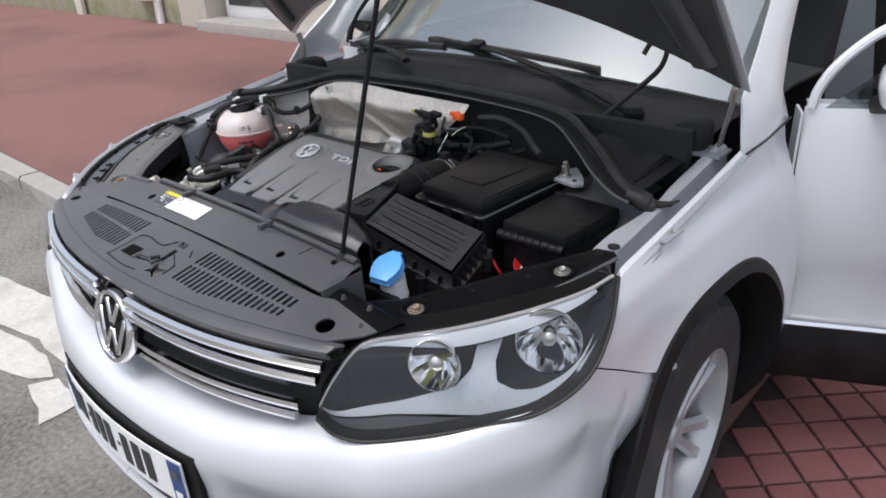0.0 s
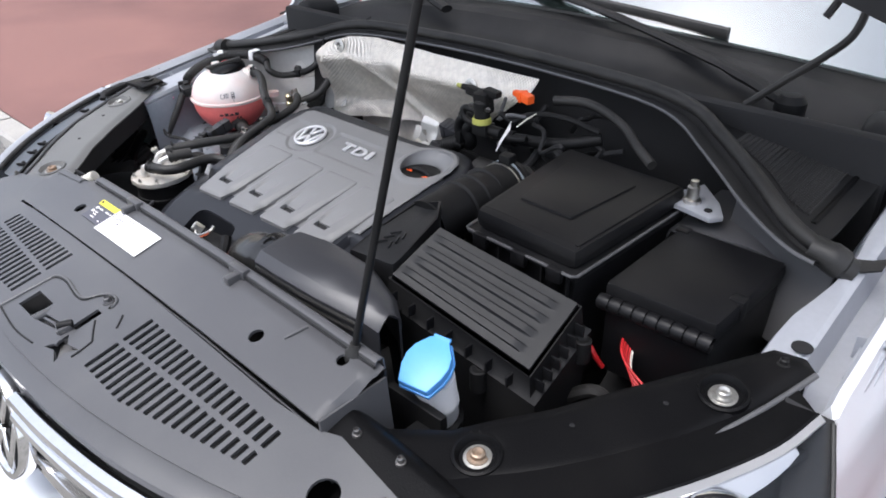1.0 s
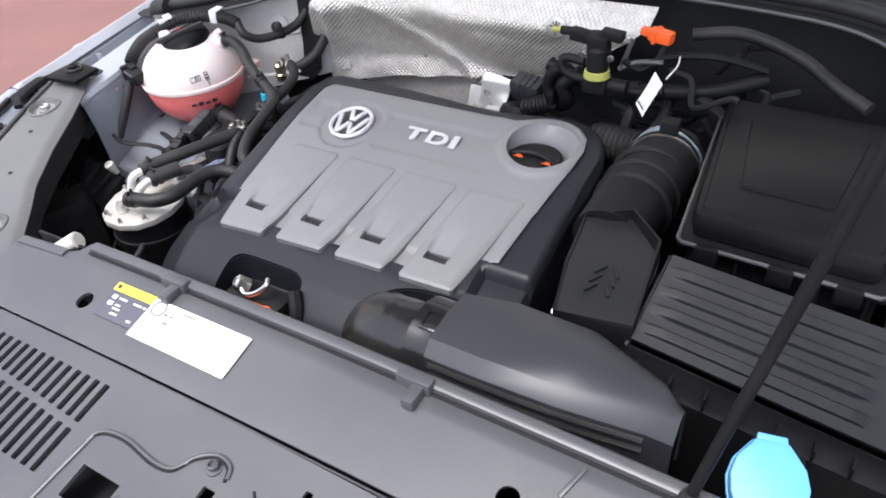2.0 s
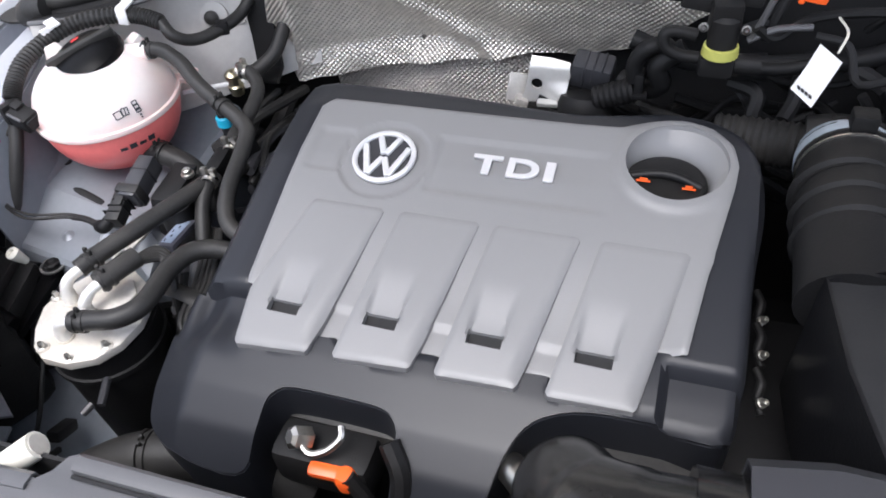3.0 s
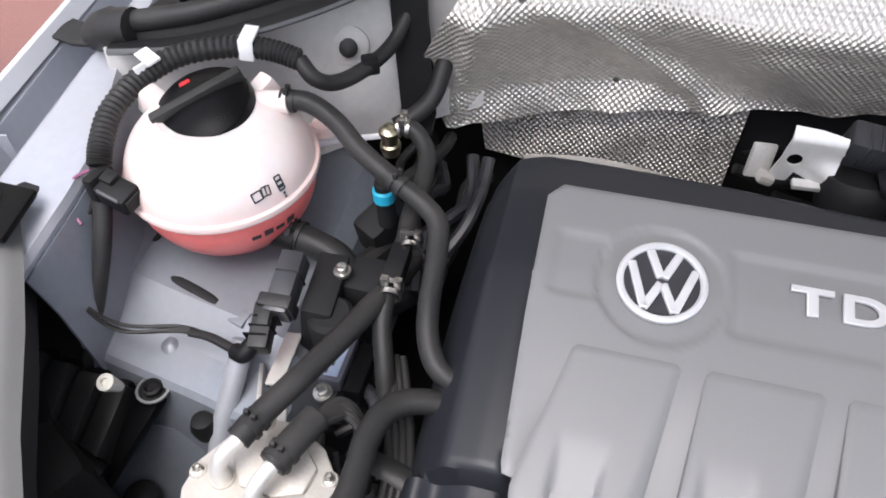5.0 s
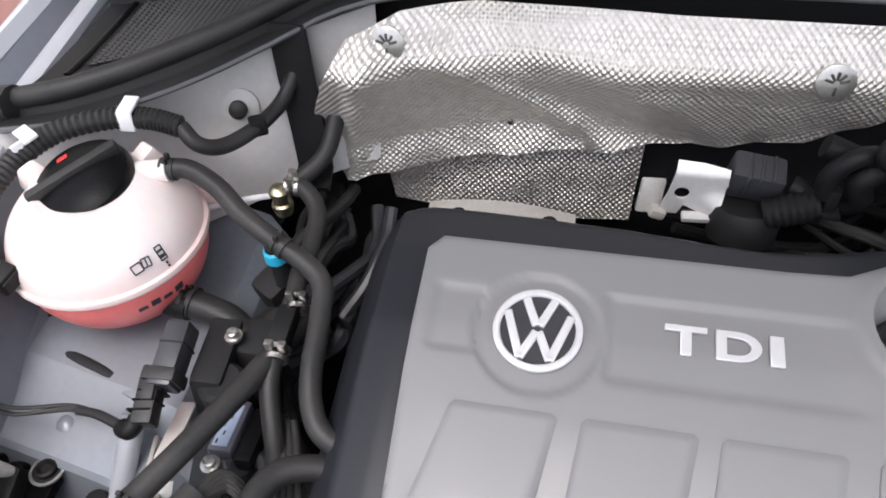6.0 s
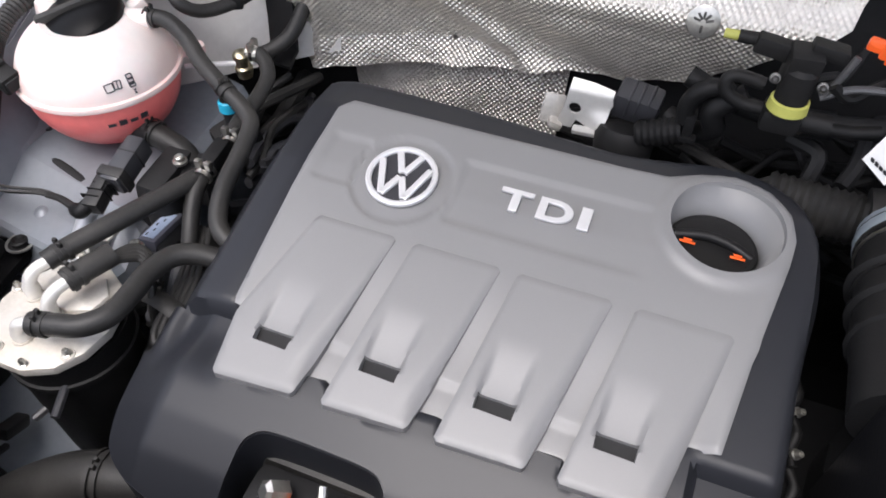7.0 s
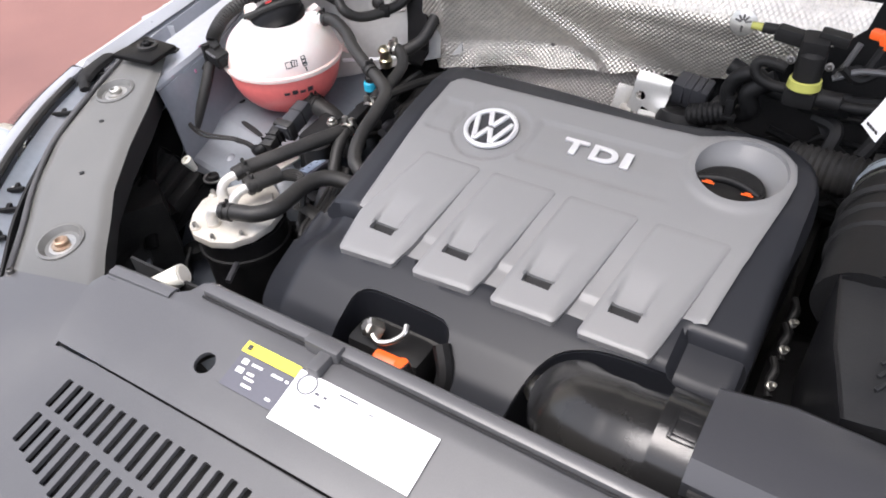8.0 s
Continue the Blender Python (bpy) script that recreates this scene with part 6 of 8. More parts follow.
# intake duct from the front panel to the air filter
duct = thing("intake_duct", "black plastic air intake duct with a round elbow", "air duct", (0.2, 0.38, 0.85))
part("elbow", sweep([(0.036, 0.452, 0.780), (0.036, 0.432, 0.820), (0.056, 0.402, 0.848), (0.09, 0.392, 0.862), (0.128, 0.391, 0.868)], [0.040, 0.044, 0.047, 0.046, 0.045], 32, 10, flat=0.95), DUCT_BLACK, duct, "glossy black elbow")
part("collar", sweep([(0.112, 0.395, 0.873), (0.132, 0.395, 0.873), (0.150, 0.394, 0.874)], 0.0470, 32, 3), DUCT_BLACK, duct)
part("collar_tab", join(box((0.016, 0.004, 0.003), (0.131, 0.394, 0.921), 0.001, (2, 0, 0)), box((0.016, 0.004, 0.003), (0.131, 0.376, 0.9175), 0.001, (22, 0, 0)), box((0.003, 0.022, 0.003), (0.122, 0.385, 0.9195), 0.001, (12, 0, 0)), box((0.003, 0.022, 0.003), (0.140, 0.385, 0.9195), 0.001, (12, 0, 0))), DUCT_BLACK, duct)
flat = [[Vector((x, y, z)) for y, z in ((y0, z1 - 0.075), (y0, z1 - 0.012), (y0 + 0.012, z1), ((y0 + y1) / 2, z1 + 0.004), (y1 - 0.012, z1), (y1, z1 - 0.012), (y1, z1 - 0.075))] for x, y0, y1, z1 in ((0.140, 0.352, 0.440, 0.921), (0.19, 0.352, 0.450, 0.920), (0.26, 0.358, 0.452, 0.914), (0.33, 0.372, 0.430, 0.904), (0.352, 0.378, 0.415, 0.895))]
part("flat_section", loft(flat, 0.003), DUCT_FLAT, duct, "flat grey-black duct section")
for d in (0.018, 0.030):
    part("seam", sweep([(x, y0 - 0.002, z1 - d) for x, y0, z1 in ((0.145, 0.352, 0.921), (0.19, 0.352, 0.920), (0.26, 0.358, 0.914), (0.33, 0.372, 0.904))], 0.0025, 6, 4), RUBBER, duct)

# ---- air filter housing ----
LID_BLACK = mat("semi_matt_black", (0.014, 0.0145, 0.016), 0.44, 0, 0.15, 600, 8, 0.25, dirt=(0.030, 0.030, 0.030), dirt_amount=0.5, spec=0.22)
air = thing("air_filter_housing", "black plastic air filter box with a ribbed lid", "air filter box", (0.4, 0.5, 0.7))
LID = [Vector((0.288, 0.462, 0.898)), Vector((0.502, 0.476, 0.850)), Vector((0.502, 0.570, 0.894)), Vector((0.296, 0.545, 0.935))]


def lid_at(u, v, lift=0.0):
    n = (LID[1] - LID[0]).cross(LID[3] - LID[0]).normalized()
    return LID[0] * (1 - u) * (1 - v) + LID[1] * u * (1 - v) + LID[2] * u * v + LID[3] * (1 - u) * v + n * lift


def lid_lift(u, v):
    lift = 0.0
    for c in (0.16, 0.38, 0.60, 0.82):
        lift += 0.0038 * ramp(-abs(v - c), -0.062, -0.045) * ramp(u, 0.05, 0.08) * ramp(-u, -0.90, -0.87)
    return lift


part("lid", loft([[lid_at(i / 30, j / 80, lid_lift(i / 30, j / 80)) for j in range(81)] for i in range(31)], 0.006), LID_BLACK, air, "ribbed black lid")
rim = [lid_at(u, v) for u, v in ((-0.02, -0.04), (1.02, -0.04), (1.02, 1.04), (-0.02, 1.04), (-0.02, -0.04))]
body_rows = [[p + Vector((0, 0, -0.006)) for p in rim], [Vector(((p.x - 0.39) * 1.02 + 0.39, (p.y - 0.51) * 1.03 + 0.51, p.z - 0.035)) for p in rim], [Vector(((p.x - 0.39) * 1.10 + 0.39, (p.y - 0.51) * 1.12 + 0.51, p.z - 0.040)) for p in rim], [Vector(((p.x - 0.39) * 1.10 + 0.39, (p.y - 0.51) * 1.12 + 0.51, p.z - 0.052)) for p in rim], [Vector(((p.x - 0.39) * 0.95 + 0.39, (p.y - 0.51) * 0.95 + 0.51, 0.62)) for p in rim]]
part("body", loft(body_rows, 0.003), BLACK, air)
for u, v, du in [(i / 7 + 0.05, -0.09, 0) for i in range(7)] + [(1.05, i / 6 + 0.05, 1) for i in range(6)]:
    p = lid_at(u, v)
    part("stiffener", box((0.0025, 0.016, 0.016) if not du else (0.016, 0.0025, 0.016), (p.x, p.y, p.z - 0.022), 0.0007), BOX_BLACK, air)
for u, v in ((0.70, -0.13), (0.05, -0.13), (1.08, 0.9)):
    p = lid_at(u, v)
    part("screw_boss", lathe([(0.011, -0.03), (0.011, 0.0), (0.008, 0.001), (0.004, -0.002), (0, -0.002)], 16, (p.x, p.y, p.z - 0.036)), BLACK, air)
neck = [[Vector((x, y, z - d)) for x, y, z in ((0.217, 0.452, 0.912), (0.288, 0.463, 0.908), (0.282, 0.555, 0.940), (0.240, 0.605, 0.932), (0.190, 0.600, 0.915), (0.200, 0.52, 0.913), (0.217, 0.452, 0.912))] for d in (0, 0.05, 0.14)]
nk = part("outlet_box", loft(neck, 0.003), BOX_BLACK, air, "square outlet with raised marks")
part("outlet_top", sheet([(0.217, 0.452), (0.288, 0.463), (0.282, 0.555), (0.240, 0.605), (0.190, 0.600), (0.200, 0.52)], [], lambda u, v: (u, v, 0.912 + 0.12 * max(0, v - 0.47) * ramp(u, 0.2, 0.28)), 0.004, 0.02), LID_BLACK, nk)
for dx, dy, a in ((-0.008, 0, 60), (0.008, 0, -60), (-0.008, 0.013, 60), (0.008, 0.013, -60), (-0.008, -0.013, 60), (0.008, -0.013, -60)):
    part("raised_mark", box((0.016, 0.003, 0.003), (0.245 + dx, 0.505 + dy, 0.9165 + (dy * 0.06)), 0.001, (5, 0, a)), LID_BLACK, nk)
hose = part("intake_hose", sweep([(0.215, 0.600, 0.885), (0.217, 0.66, 0.888), (0.222, 0.73, 0.888), (0.226, 0.790, 0.886)], [0.040, 0.042, 0.043, 0.043], 24, 6), BLACK, air, "thick ribbed rubber intake hose")
for y in (0.665, 0.695, 0.725):
    part("hose_ring", sweep([(0.2185, y - 0.005, 0.888), (0.2185, y, 0.888), (0.2185, y + 0.005, 0.888)], [0.042, 0.0460, 0.042], 24, 2), BLACK, hose)
part("hose_clamp", sweep([(0.224, 0.772, 0.887), (0.224, 0.776, 0.887), (0.225, 0.780, 0.887)], 0.0450, 28, 2), mat("blue_grey_clamp", (0.40, 0.46, 0.52), 0.4, 0.5, 0.1, 200, 12, 0.05), hose, "blue-grey hose clamp")
part("clamp_lug", box((0.022, 0.02, 0.02), (0.224, 0.776, 0.934), 0.004), BLACK, hose)
for y in (0.762, 0.770, 0.782):
    part("clamp_line", sweep([(0.224, y - 0.001, 0.887), (0.224, y, 0.887), (0.224, y + 0.001, 0.887)], 0.0446, 28, 2), STEEL if y < 0.765 else RUBBER, hose)
part("bellows", sweep([(0.110 + 0.0036 * i, 0.835 - 0.0006 * i, 0.862 + 0.0003 * i) for i in range(26)], 0.0215, 20, 1, ribs=0.0028, straight=True), RUBBER, hose, "ribbed rubber bellows")
part("bend", sweep([(0.195, 0.82, 0.868), (0.222, 0.818, 0.874), (0.228, 0.80, 0.884)], 0.033, 20, 5), RUBBER, hose)
tag = thing("paper_tag", "white paper tag hanging from a wire", "tag", (0.21, 0.83, 0.93))
part("paper", loft([[Vector((0.183, 0.836, 0.971)), Vector((0.200, 0.812, 0.968))], [Vector((0.176, 0.829, 0.952)), Vector((0.192, 0.803, 0.950))], [Vector((0.167, 0.822, 0.932)), Vector((0.184, 0.796, 0.930))]], 0.0008), WHITE, tag)
for k in range(4):
    part("printed_bar", box((0.0035, 0.0006, 0.004), (0.1720 + 0.0030 * k, 0.8150 - 0.0045 * k, 0.9380), 0, (15, 0, -55)), INK, tag)
part("string", sweep([(0.198, 0.831, 0.966), (0.205, 0.85, 0.976), (0.20, 0.88, 0.975)], 0.0012, 6, 4), CREAM, tag)

# ---- battery, fuse box ----
battery = thing("battery_box", "black plastic battery box with a stepped lid", "battery box", (0.37, 0.74, 0.7))
part("body", prism([(0.292, 0.620), (0.470, 0.612), (0.485, 0.875), (0.265, 0.885)], 0.70, 0.895, 0.008), BOX_BLACK, battery)
part("rim", prism([(0.284, 0.612), (0.476, 0.604), (0.492, 0.882), (0.257, 0.892)], 0.893, 0.903, 0.003), BOX_BLACK, battery)
part("lid", prism([(0.292, 0.620), (0.468, 0.612), (0.484, 0.874), (0.266, 0.884)], 0.902, 0.934, 0.014), BOX_BLACK, battery, "lid with a raised panel")
part("raised_panel", prism([(0.325, 0.680), (0.415, 0.676), (0.430, 0.82), (0.305, 0.825)], 0.932, 0.938, 0.003), BOX_BLACK, battery)
part("lid_step", prism([(0.300, 0.632), (0.462, 0.625), (0.476, 0.866), (0.274, 0.876)], 0.930, 0.9345, 0.003), BOX_BLACK, battery)
# paler strip laid on to paint the highlight along the lid's rim
part("lid_highlight", sweep([(0.262, 0.880, 0.9035), (0.2845, 0.6125, 0.9035), (0.290, 0.608, 0.9035), (0.470, 0.600, 0.9035), (0.476, 0.606, 0.9035), (0.489, 0.88, 0.9035)], 0.0022, 8, 1, straight=True), CARRIER, battery, "paler strip that draws the highlight on the lid's edge")
for x in (0.300, 0.345, 0.420, 0.462):
    part("skirt_rib", box((0.003, 0.006, 0.10), (x, 0.612 + (0.315 - x) * 0.04, 0.845), 0.001), BOX_BLACK, battery)
for x in (0.315, 0.385, 0.445):
    part("catch", box((0.024, 0.010, 0.02), (x, 0.606 + (0.315 - x) * 0.04, 0.896), 0.003), BOX_BLACK, battery)
fuse = thing("fuse_box", "black fuse box with a ribbed front edge", "fuse box", (0.565, 0.70, 0.75))
part("body", prism([(0.507, 0.627), (0.647, 0.631), (0.655, 0.812), (0.510, 0.815)], 0.76, 0.868, 0.006), BOX_BLACK, fuse)
part("lid", prism([(0.504, 0.628), (0.649, 0.634), (0.657, 0.820), (0.507, 0.822)], 0.868, 0.898, 0.007), BOX_BLACK, fuse, "smooth black lid")
for i in range(9):
    t = i / 8
    part("rib", lathe([(0.010, -0.0075), (0.011, 0.0), (0.010, 0.0075)], 12, (0.509 + 0.133 * t, 0.622 + 0.006 * t, 0.872), (0, 90, 2)), BOX_BLACK, fuse)
for x, y in ((0.515, 0.812), (0.645, 0.70)):
    part("clip", box((0.02, 0.018, 0.03), (x, y, 0.885), 0.004), BOX_BLACK, fuse)

# red and white cables below the fuse box
cables = thing("battery_cables", "bundle of red and white cables below the fuse box", "cables", (0.57, 0.60, 0.74))
for k, m in enumerate((RED, RED, RED, RED, CREAM)):
    o = 0.0075 * k
    part("cable", sweep([(0.535 + 0.5 * o, 0.634, 0.826 - 0.4 * o), (0.546 + 0.5 * o, 0.612, 0.818 - 0.6 * o), (0.566 + 0.5 * o, 0.597 - 0.2 * o, 0.812 - 0.8 * o), (0.590 + 0.4 * o, 0.588 - 0.3 * o, 0.806 - o), (0.612 + 0.2 * o, 0.583 - 0.1 * o, 0.799 - 1.1 * o), (0.617 - 0.3 * o, 0.584, 0.789 - 1.1 * o), (0.602 - 0.6 * o, 0.588 + 0.2 * o, 0.780 - o), (0.572 - 0.4 * o, 0.596, 0.772 - o)], 0.0018, 8, 6), m, cables)
part("cable", sweep([(0.490, 0.600, 0.832), (0.505, 0.596, 0.822), (0.520, 0.594, 0.806), (0.528, 0.60, 0.79)], 0.0035, 8, 6), RED, cables)
part("cable_sleeve", sweep([(0.48, 0.55, 0.72), (0.51, 0.555, 0.76), (0.54, 0.57, 0.775), (0.57, 0.58, 0.75)], 0.009, 8, 5), RUBBER, cables)
part("horn_housing", join(lathe([(0.035, -0.03), (0.04, 0.0), (0.03, 0.02), (0, 0.025)], 18, (0.52, 0.47, 0.72), (40, 0, 0)), box((0.06, 0.06, 0.08), (0.56, 0.50, 0.66), 0.012)), MATT, cables)

# ---- washer filler ----
washer = thing("washer_filler", "white washer filler neck with a blue flip cap", "washer filler", (0.42, 0.40, 0.72))
part("neck", lathe([(0.022, -0.16), (0.023, -0.05), (0.026, -0.044), (0.026, -0.036), (0.025, -0.034), (0.0255, 0.0), (0, 0.0)], 24, (0.424, 0.396, 0.846), (8, 0, 0)), WHITE, washer, "milky white neck")
part("collar", lathe([(0.024, -0.004), (0.030, -0.004), (0.031, 0.004), (0.024, 0.006)], 20, (0.424, 0.402, 0.775), (8, 0, 0)), BLACK, washer)
cap_line = [(-0.014, 0.040), (0.014, 0.040), (0.029, 0.020), (0.033, 0.004), (0.031, -0.012), (0.022, -0.036), (-0.022, -0.036), (-0.031, -0.012), (-0.033, 0.004), (-0.029, 0.020)]
cap_seat = pose(0.424, 0.386, 0.868, 23, 2, 12) @ Matrix.Scale(0.88, 4)
blue_cap = part("cap", moved(prism(cap_line, -0.010, 0.008, 0.004), cap_seat), BLUE, washer, "blue flip cap")
part("cap_rim", moved(prism([(x * 1.04, y * 1.04) for x, y in cap_line], -0.011, -0.005, 0.0015), cap_seat), BLUE, blue_cap)
part("cap_tab", moved(box((0.026, 0.010, 0.006), (0, 0.041, 0.001), 0.002), cap_seat), BLUE, blue_cap)
part("bracket", join(box((0.09, 0.012, 0.05), (0.42, 0.37, 0.80), 0.003), box((0.05, 0.03, 0.012), (0.45, 0.36, 0.795), 0.003)), BLACK, washer)

# ---- coolant tank ----
TX, TY, TZ = -0.582, 0.760, 0.868
tank = thing("coolant_tank", "milky round coolant tank with pink coolant and a black cap", "coolant tank", (TX, TY, 0.787))
R = 0.083
SEAM = 0.006


def ball(a0, a1, n, r=R, squash=0.98):
    return [(r * math.cos(math.radians(a0 + (a1 - a0) * i / n)), r * squash * math.sin(math.radians(a0 + (a1 - a0) * i / n))) for i in range(n + 1)]


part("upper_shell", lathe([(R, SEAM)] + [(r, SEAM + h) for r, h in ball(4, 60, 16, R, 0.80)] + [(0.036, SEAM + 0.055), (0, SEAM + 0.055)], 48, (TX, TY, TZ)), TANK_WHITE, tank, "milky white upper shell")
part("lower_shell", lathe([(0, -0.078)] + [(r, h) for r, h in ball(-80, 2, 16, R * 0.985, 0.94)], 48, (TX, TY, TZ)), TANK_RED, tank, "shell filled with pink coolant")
part("seam", lathe([(R * 0.975, SEAM - 0.004), (R + 0.003, SEAM - 0.003), (R + 0.004, SEAM), (R + 0.003, SEAM + 0.003), (R * 0.985, SEAM + 0.004)], 48, (TX, TY, TZ)), TANK_WHITE, tank)
tcap = part("cap", lathe([(0.034, -0.012), (0.043, -0.008), (0.0445, 0.002), (0.043, 0.009), (0.036, 0.0145), (0.018, 0.018), (0.0, 0.019)], 40, (TX - 0.006, TY + 0.007, TZ + 0.0555), (13, -8, 0)), ARM_BLACK, tank, "black screw cap")
part("cap_grip", box((0.084, 0.010, 0.012), (TX - 0.008, TY + 0.0035, TZ + 0.0725), 0.003, (4, -15, 42)), RUBBER, tcap)
part("cap_mark", box((0.010, 0.005, 0.0008), (TX - 0.027, TY + 0.018, TZ + 0.0735), 0.0003, (5, -16, 42), 1), RED, tcap, "small red printed mark")
for x, y, a in ((-0.642, 0.772, 165), (-0.553, 0.812, 62)):
    part("lug", box((0.020, 0.018, 0.026), (x, y, TZ + 0.052), 0.004, (0, -25, a)), TANK_WHITE, tank)
part("ear", join(box((0.030, 0.018, 0.007), (TX + 0.060, TY + 0.066, TZ + 0.002), 0.003, (0, 0, 48)), lathe([(0.007, -0.005), (0.012, -0.005), (0.012, 0.005), (0.007, 0.005)], 18, (TX + 0.068, TY + 0.074, TZ + 0.002))), TANK_WHITE, tank)
part("top_spigot", lathe([(0.011, -0.02), (0.010, 0.012), (0.011, 0.016), (0, 0.016)], 16, (TX + 0.043, TY + 0.032, TZ + 0.056), aim=(0.9, 0.15, 0.10)), TANK_WHITE, tank)
part("bottom_spigot", lathe([(0.013, -0.02), (0.012, 0.014), (0, 0.014)], 16, (TX + 0.062, TY - 0.030, TZ - 0.042), aim=(0.9, -0.1, -0.1)), BLACK, tank)


def on_tank(az, up, squash=0.80):
    """A point of the upper shell, with the way outward."""
    a, e = math.radians(az), math.radians(up)
    p = Vector((R * math.cos(e) * math.cos(a), R * math.cos(e) * math.sin(a), SEAM + R * squash * math.sin(e)))
    n = Vector((math.cos(e) * math.cos(a), math.cos(e) * math.sin(a), math.sin(e) / squash)).normalized()
    return Vector((TX, TY, TZ)) + p + n * 0.0005, n


def tank_frame(az, up, w, h, roll=0.0, bars=()):
    p, n = on_tank(az, up)
    m = Matrix.Translation(p) @ n.to_track_quat("Z", "Y").to_matrix().to_4x4() @ Matrix.Rotation(radians(roll), 4, "Z")
    bits = [box((w, 0.0011, 0.0006), (0, h / 2, 0), 0), box((w, 0.0011, 0.0006), (0, -h / 2, 0), 0), box((0.0011, h, 0.0006), (-w / 2, 0, 0), 0), box((0.0011, h, 0.0006), (w / 2, 0, 0), 0)]
    bits += [box((bw, bh, 0.0006), (bx, by, 0), 0) for bx, by, bw, bh in bars]
    part("printed_mark", moved(join(*bits), m), INK, tank)


tank_frame(-40, 17, 0.008, 0.008, 6)
tank_frame(-34, 18, 0.007, 0.008, -6, [(0, 0, 0.0011, 0.008)])
tank_frame(-24, 18, 0.0055, 0.013, 0, [(0, 0.002, 0.004, 0.002), (0, -0.003, 0.004, 0.003), (0, -0.010, 0.002, 0.002), (0, -0.013, 0.002, 0.002)])
for k in range(4):
    v = Matrix.Rotation(radians(-14 + 8 * k), 3, "Z") @ Vector((0.80, -0.52, -0.20)).normalized()
    m = Matrix.Translation(Vector((TX, TY, TZ)) + v * (R * 0.985 + 0.0004)) @ v.to_track_quat("Z", "Y").to_matrix().to_4x4()
    part("printed_mark", moved(box((0.008, 0.004 + 0.003 * (k % 2), 0.0006), (0, 0.001 * (k % 2), 0), 0), m), INK, tank)

# ---- fuel filter ----
FX, FY, FZ = -0.447, 0.508, 0.806
filt = thing("fuel_filter", "black fuel filter canister with a pale aluminium lid", "fuel filter", (FX, FY, 0.60))
part("canister", lathe([(0.0, -0.190), (0.040, -0.188), (0.050, -0.17), (0.054, -0.06), (0.056, -0.012), (0.0, -0.012)], 36, (FX, FY, FZ)), BLACK, filt, "glossy black canister")
part("canister_rib", lathe([(0.053, -0.045), (0.0575, -0.043), (0.0575, -0.037), (0.053, -0.035)], 36, (FX, FY, FZ)), BLACK, filt)
lid_line = [(-0.501, 0.522), (-0.503, 0.500), (-0.492, 0.474), (-0.477, 0.455), (-0.460, 0.446), (-0.432, 0.446), (-0.408, 0.458), (-0.395, 0.479), (-0.391, 0.506), (-0.398, 0.533), (-0.414, 0.553), (-0.442, 0.568), (-0.470, 0.566), (-0.487, 0.547)]
part("lid", prism(lid_line, FZ - 0.008, FZ + 0.002, 0.002), CAST, filt, "pale cast aluminium lid")
part("lid_plateau", prism([(-0.478, 0.532), (-0.462, 0.510), (-0.436, 0.508), (-0.416, 0.516), (-0.413, 0.536), (-0.430, 0.553), (-0.458, 0.553)], FZ + 0.001, FZ + 0.007, 0.003), CAST, filt)
for q in ((-0.497, 0.515), (-0.467, 0.457), (-0.406, 0.473), (-0.403, 0.532), (-0.464, 0.562)):
    part("screw_boss", lathe([(0.007, 0), (0.006, 0.002), (0, 0.002)], 16, (*q, FZ + 0.001)), CAST, filt)
    bolt(filt, (*q, FZ + 0.003), 0.0030, name="lid_screw")
bolt(filt, (-0.433, 0.452, FZ + 0.002), 0.0025, name="lid_screw")
for pts in (((-0.477, 0.514, FZ), (-0.477, 0.515, 0.824), (-0.473, 0.522, 0.835), (-0.464, 0.534, 0.840)), ((-0.445, 0.501, FZ), (-0.445, 0.502, 0.824), (-0.441, 0.511, 0.834), (-0.434, 0.524, 0.838)), ((-0.453, 0.473, FZ), (-0.453, 0.473, 0.820), (-0.446, 0.474, 0.830), (-0.432, 0.478, 0.832))):
    part("spigot", sweep(pts, [0.0072, 0.0060, 0.0056, 0.0056], 14, 5), PALE_METAL, filt, "bent metal spigot")
    part("spigot_foot", lathe([(0.0095, 0), (0.0085, 0.004), (0, 0.004)], 18, pts[0]), CAST, filt)

# ---- hoses ----


def hose_thing(name, label, at, pts, r, ends=(), seg=14, material=None, bright=False):
    h = thing(name, label, "hose", at)
    part("tube", sweep(pts, r, seg, 7), material or RUBBER, h)
    for q, d in ends:
        clamp_on(h, q, d, r, STEEL if bright else RUBBER)
    return h


def clamp_on(h, q, d, r, material):
    d = Vector(d).normalized()
    k = 1.6 if material is STEEL else 1.0
    c = part("clamp", join(*[lathe([(r * 1.04, o - 0.0022), (r * 1.12, o - 0.0020), (r * 1.12, o + 0.0020), (r * 1.04, o + 0.0022)], 18, Vector(q), aim=d) for o in (-0.0042, 0.0042)]), material, h, "spring clamp")
    side = d.cross(Vector((0, 0, 1))).normalized()
    for s in (-1, 1):
        part("clamp_ear", box((0.004 * k, 0.0035 * k, 0.006 * k), Vector(q) + Vector((0, 0, r * 1.25)) + side * 0.0035 * s * k, 0.001), material, c)


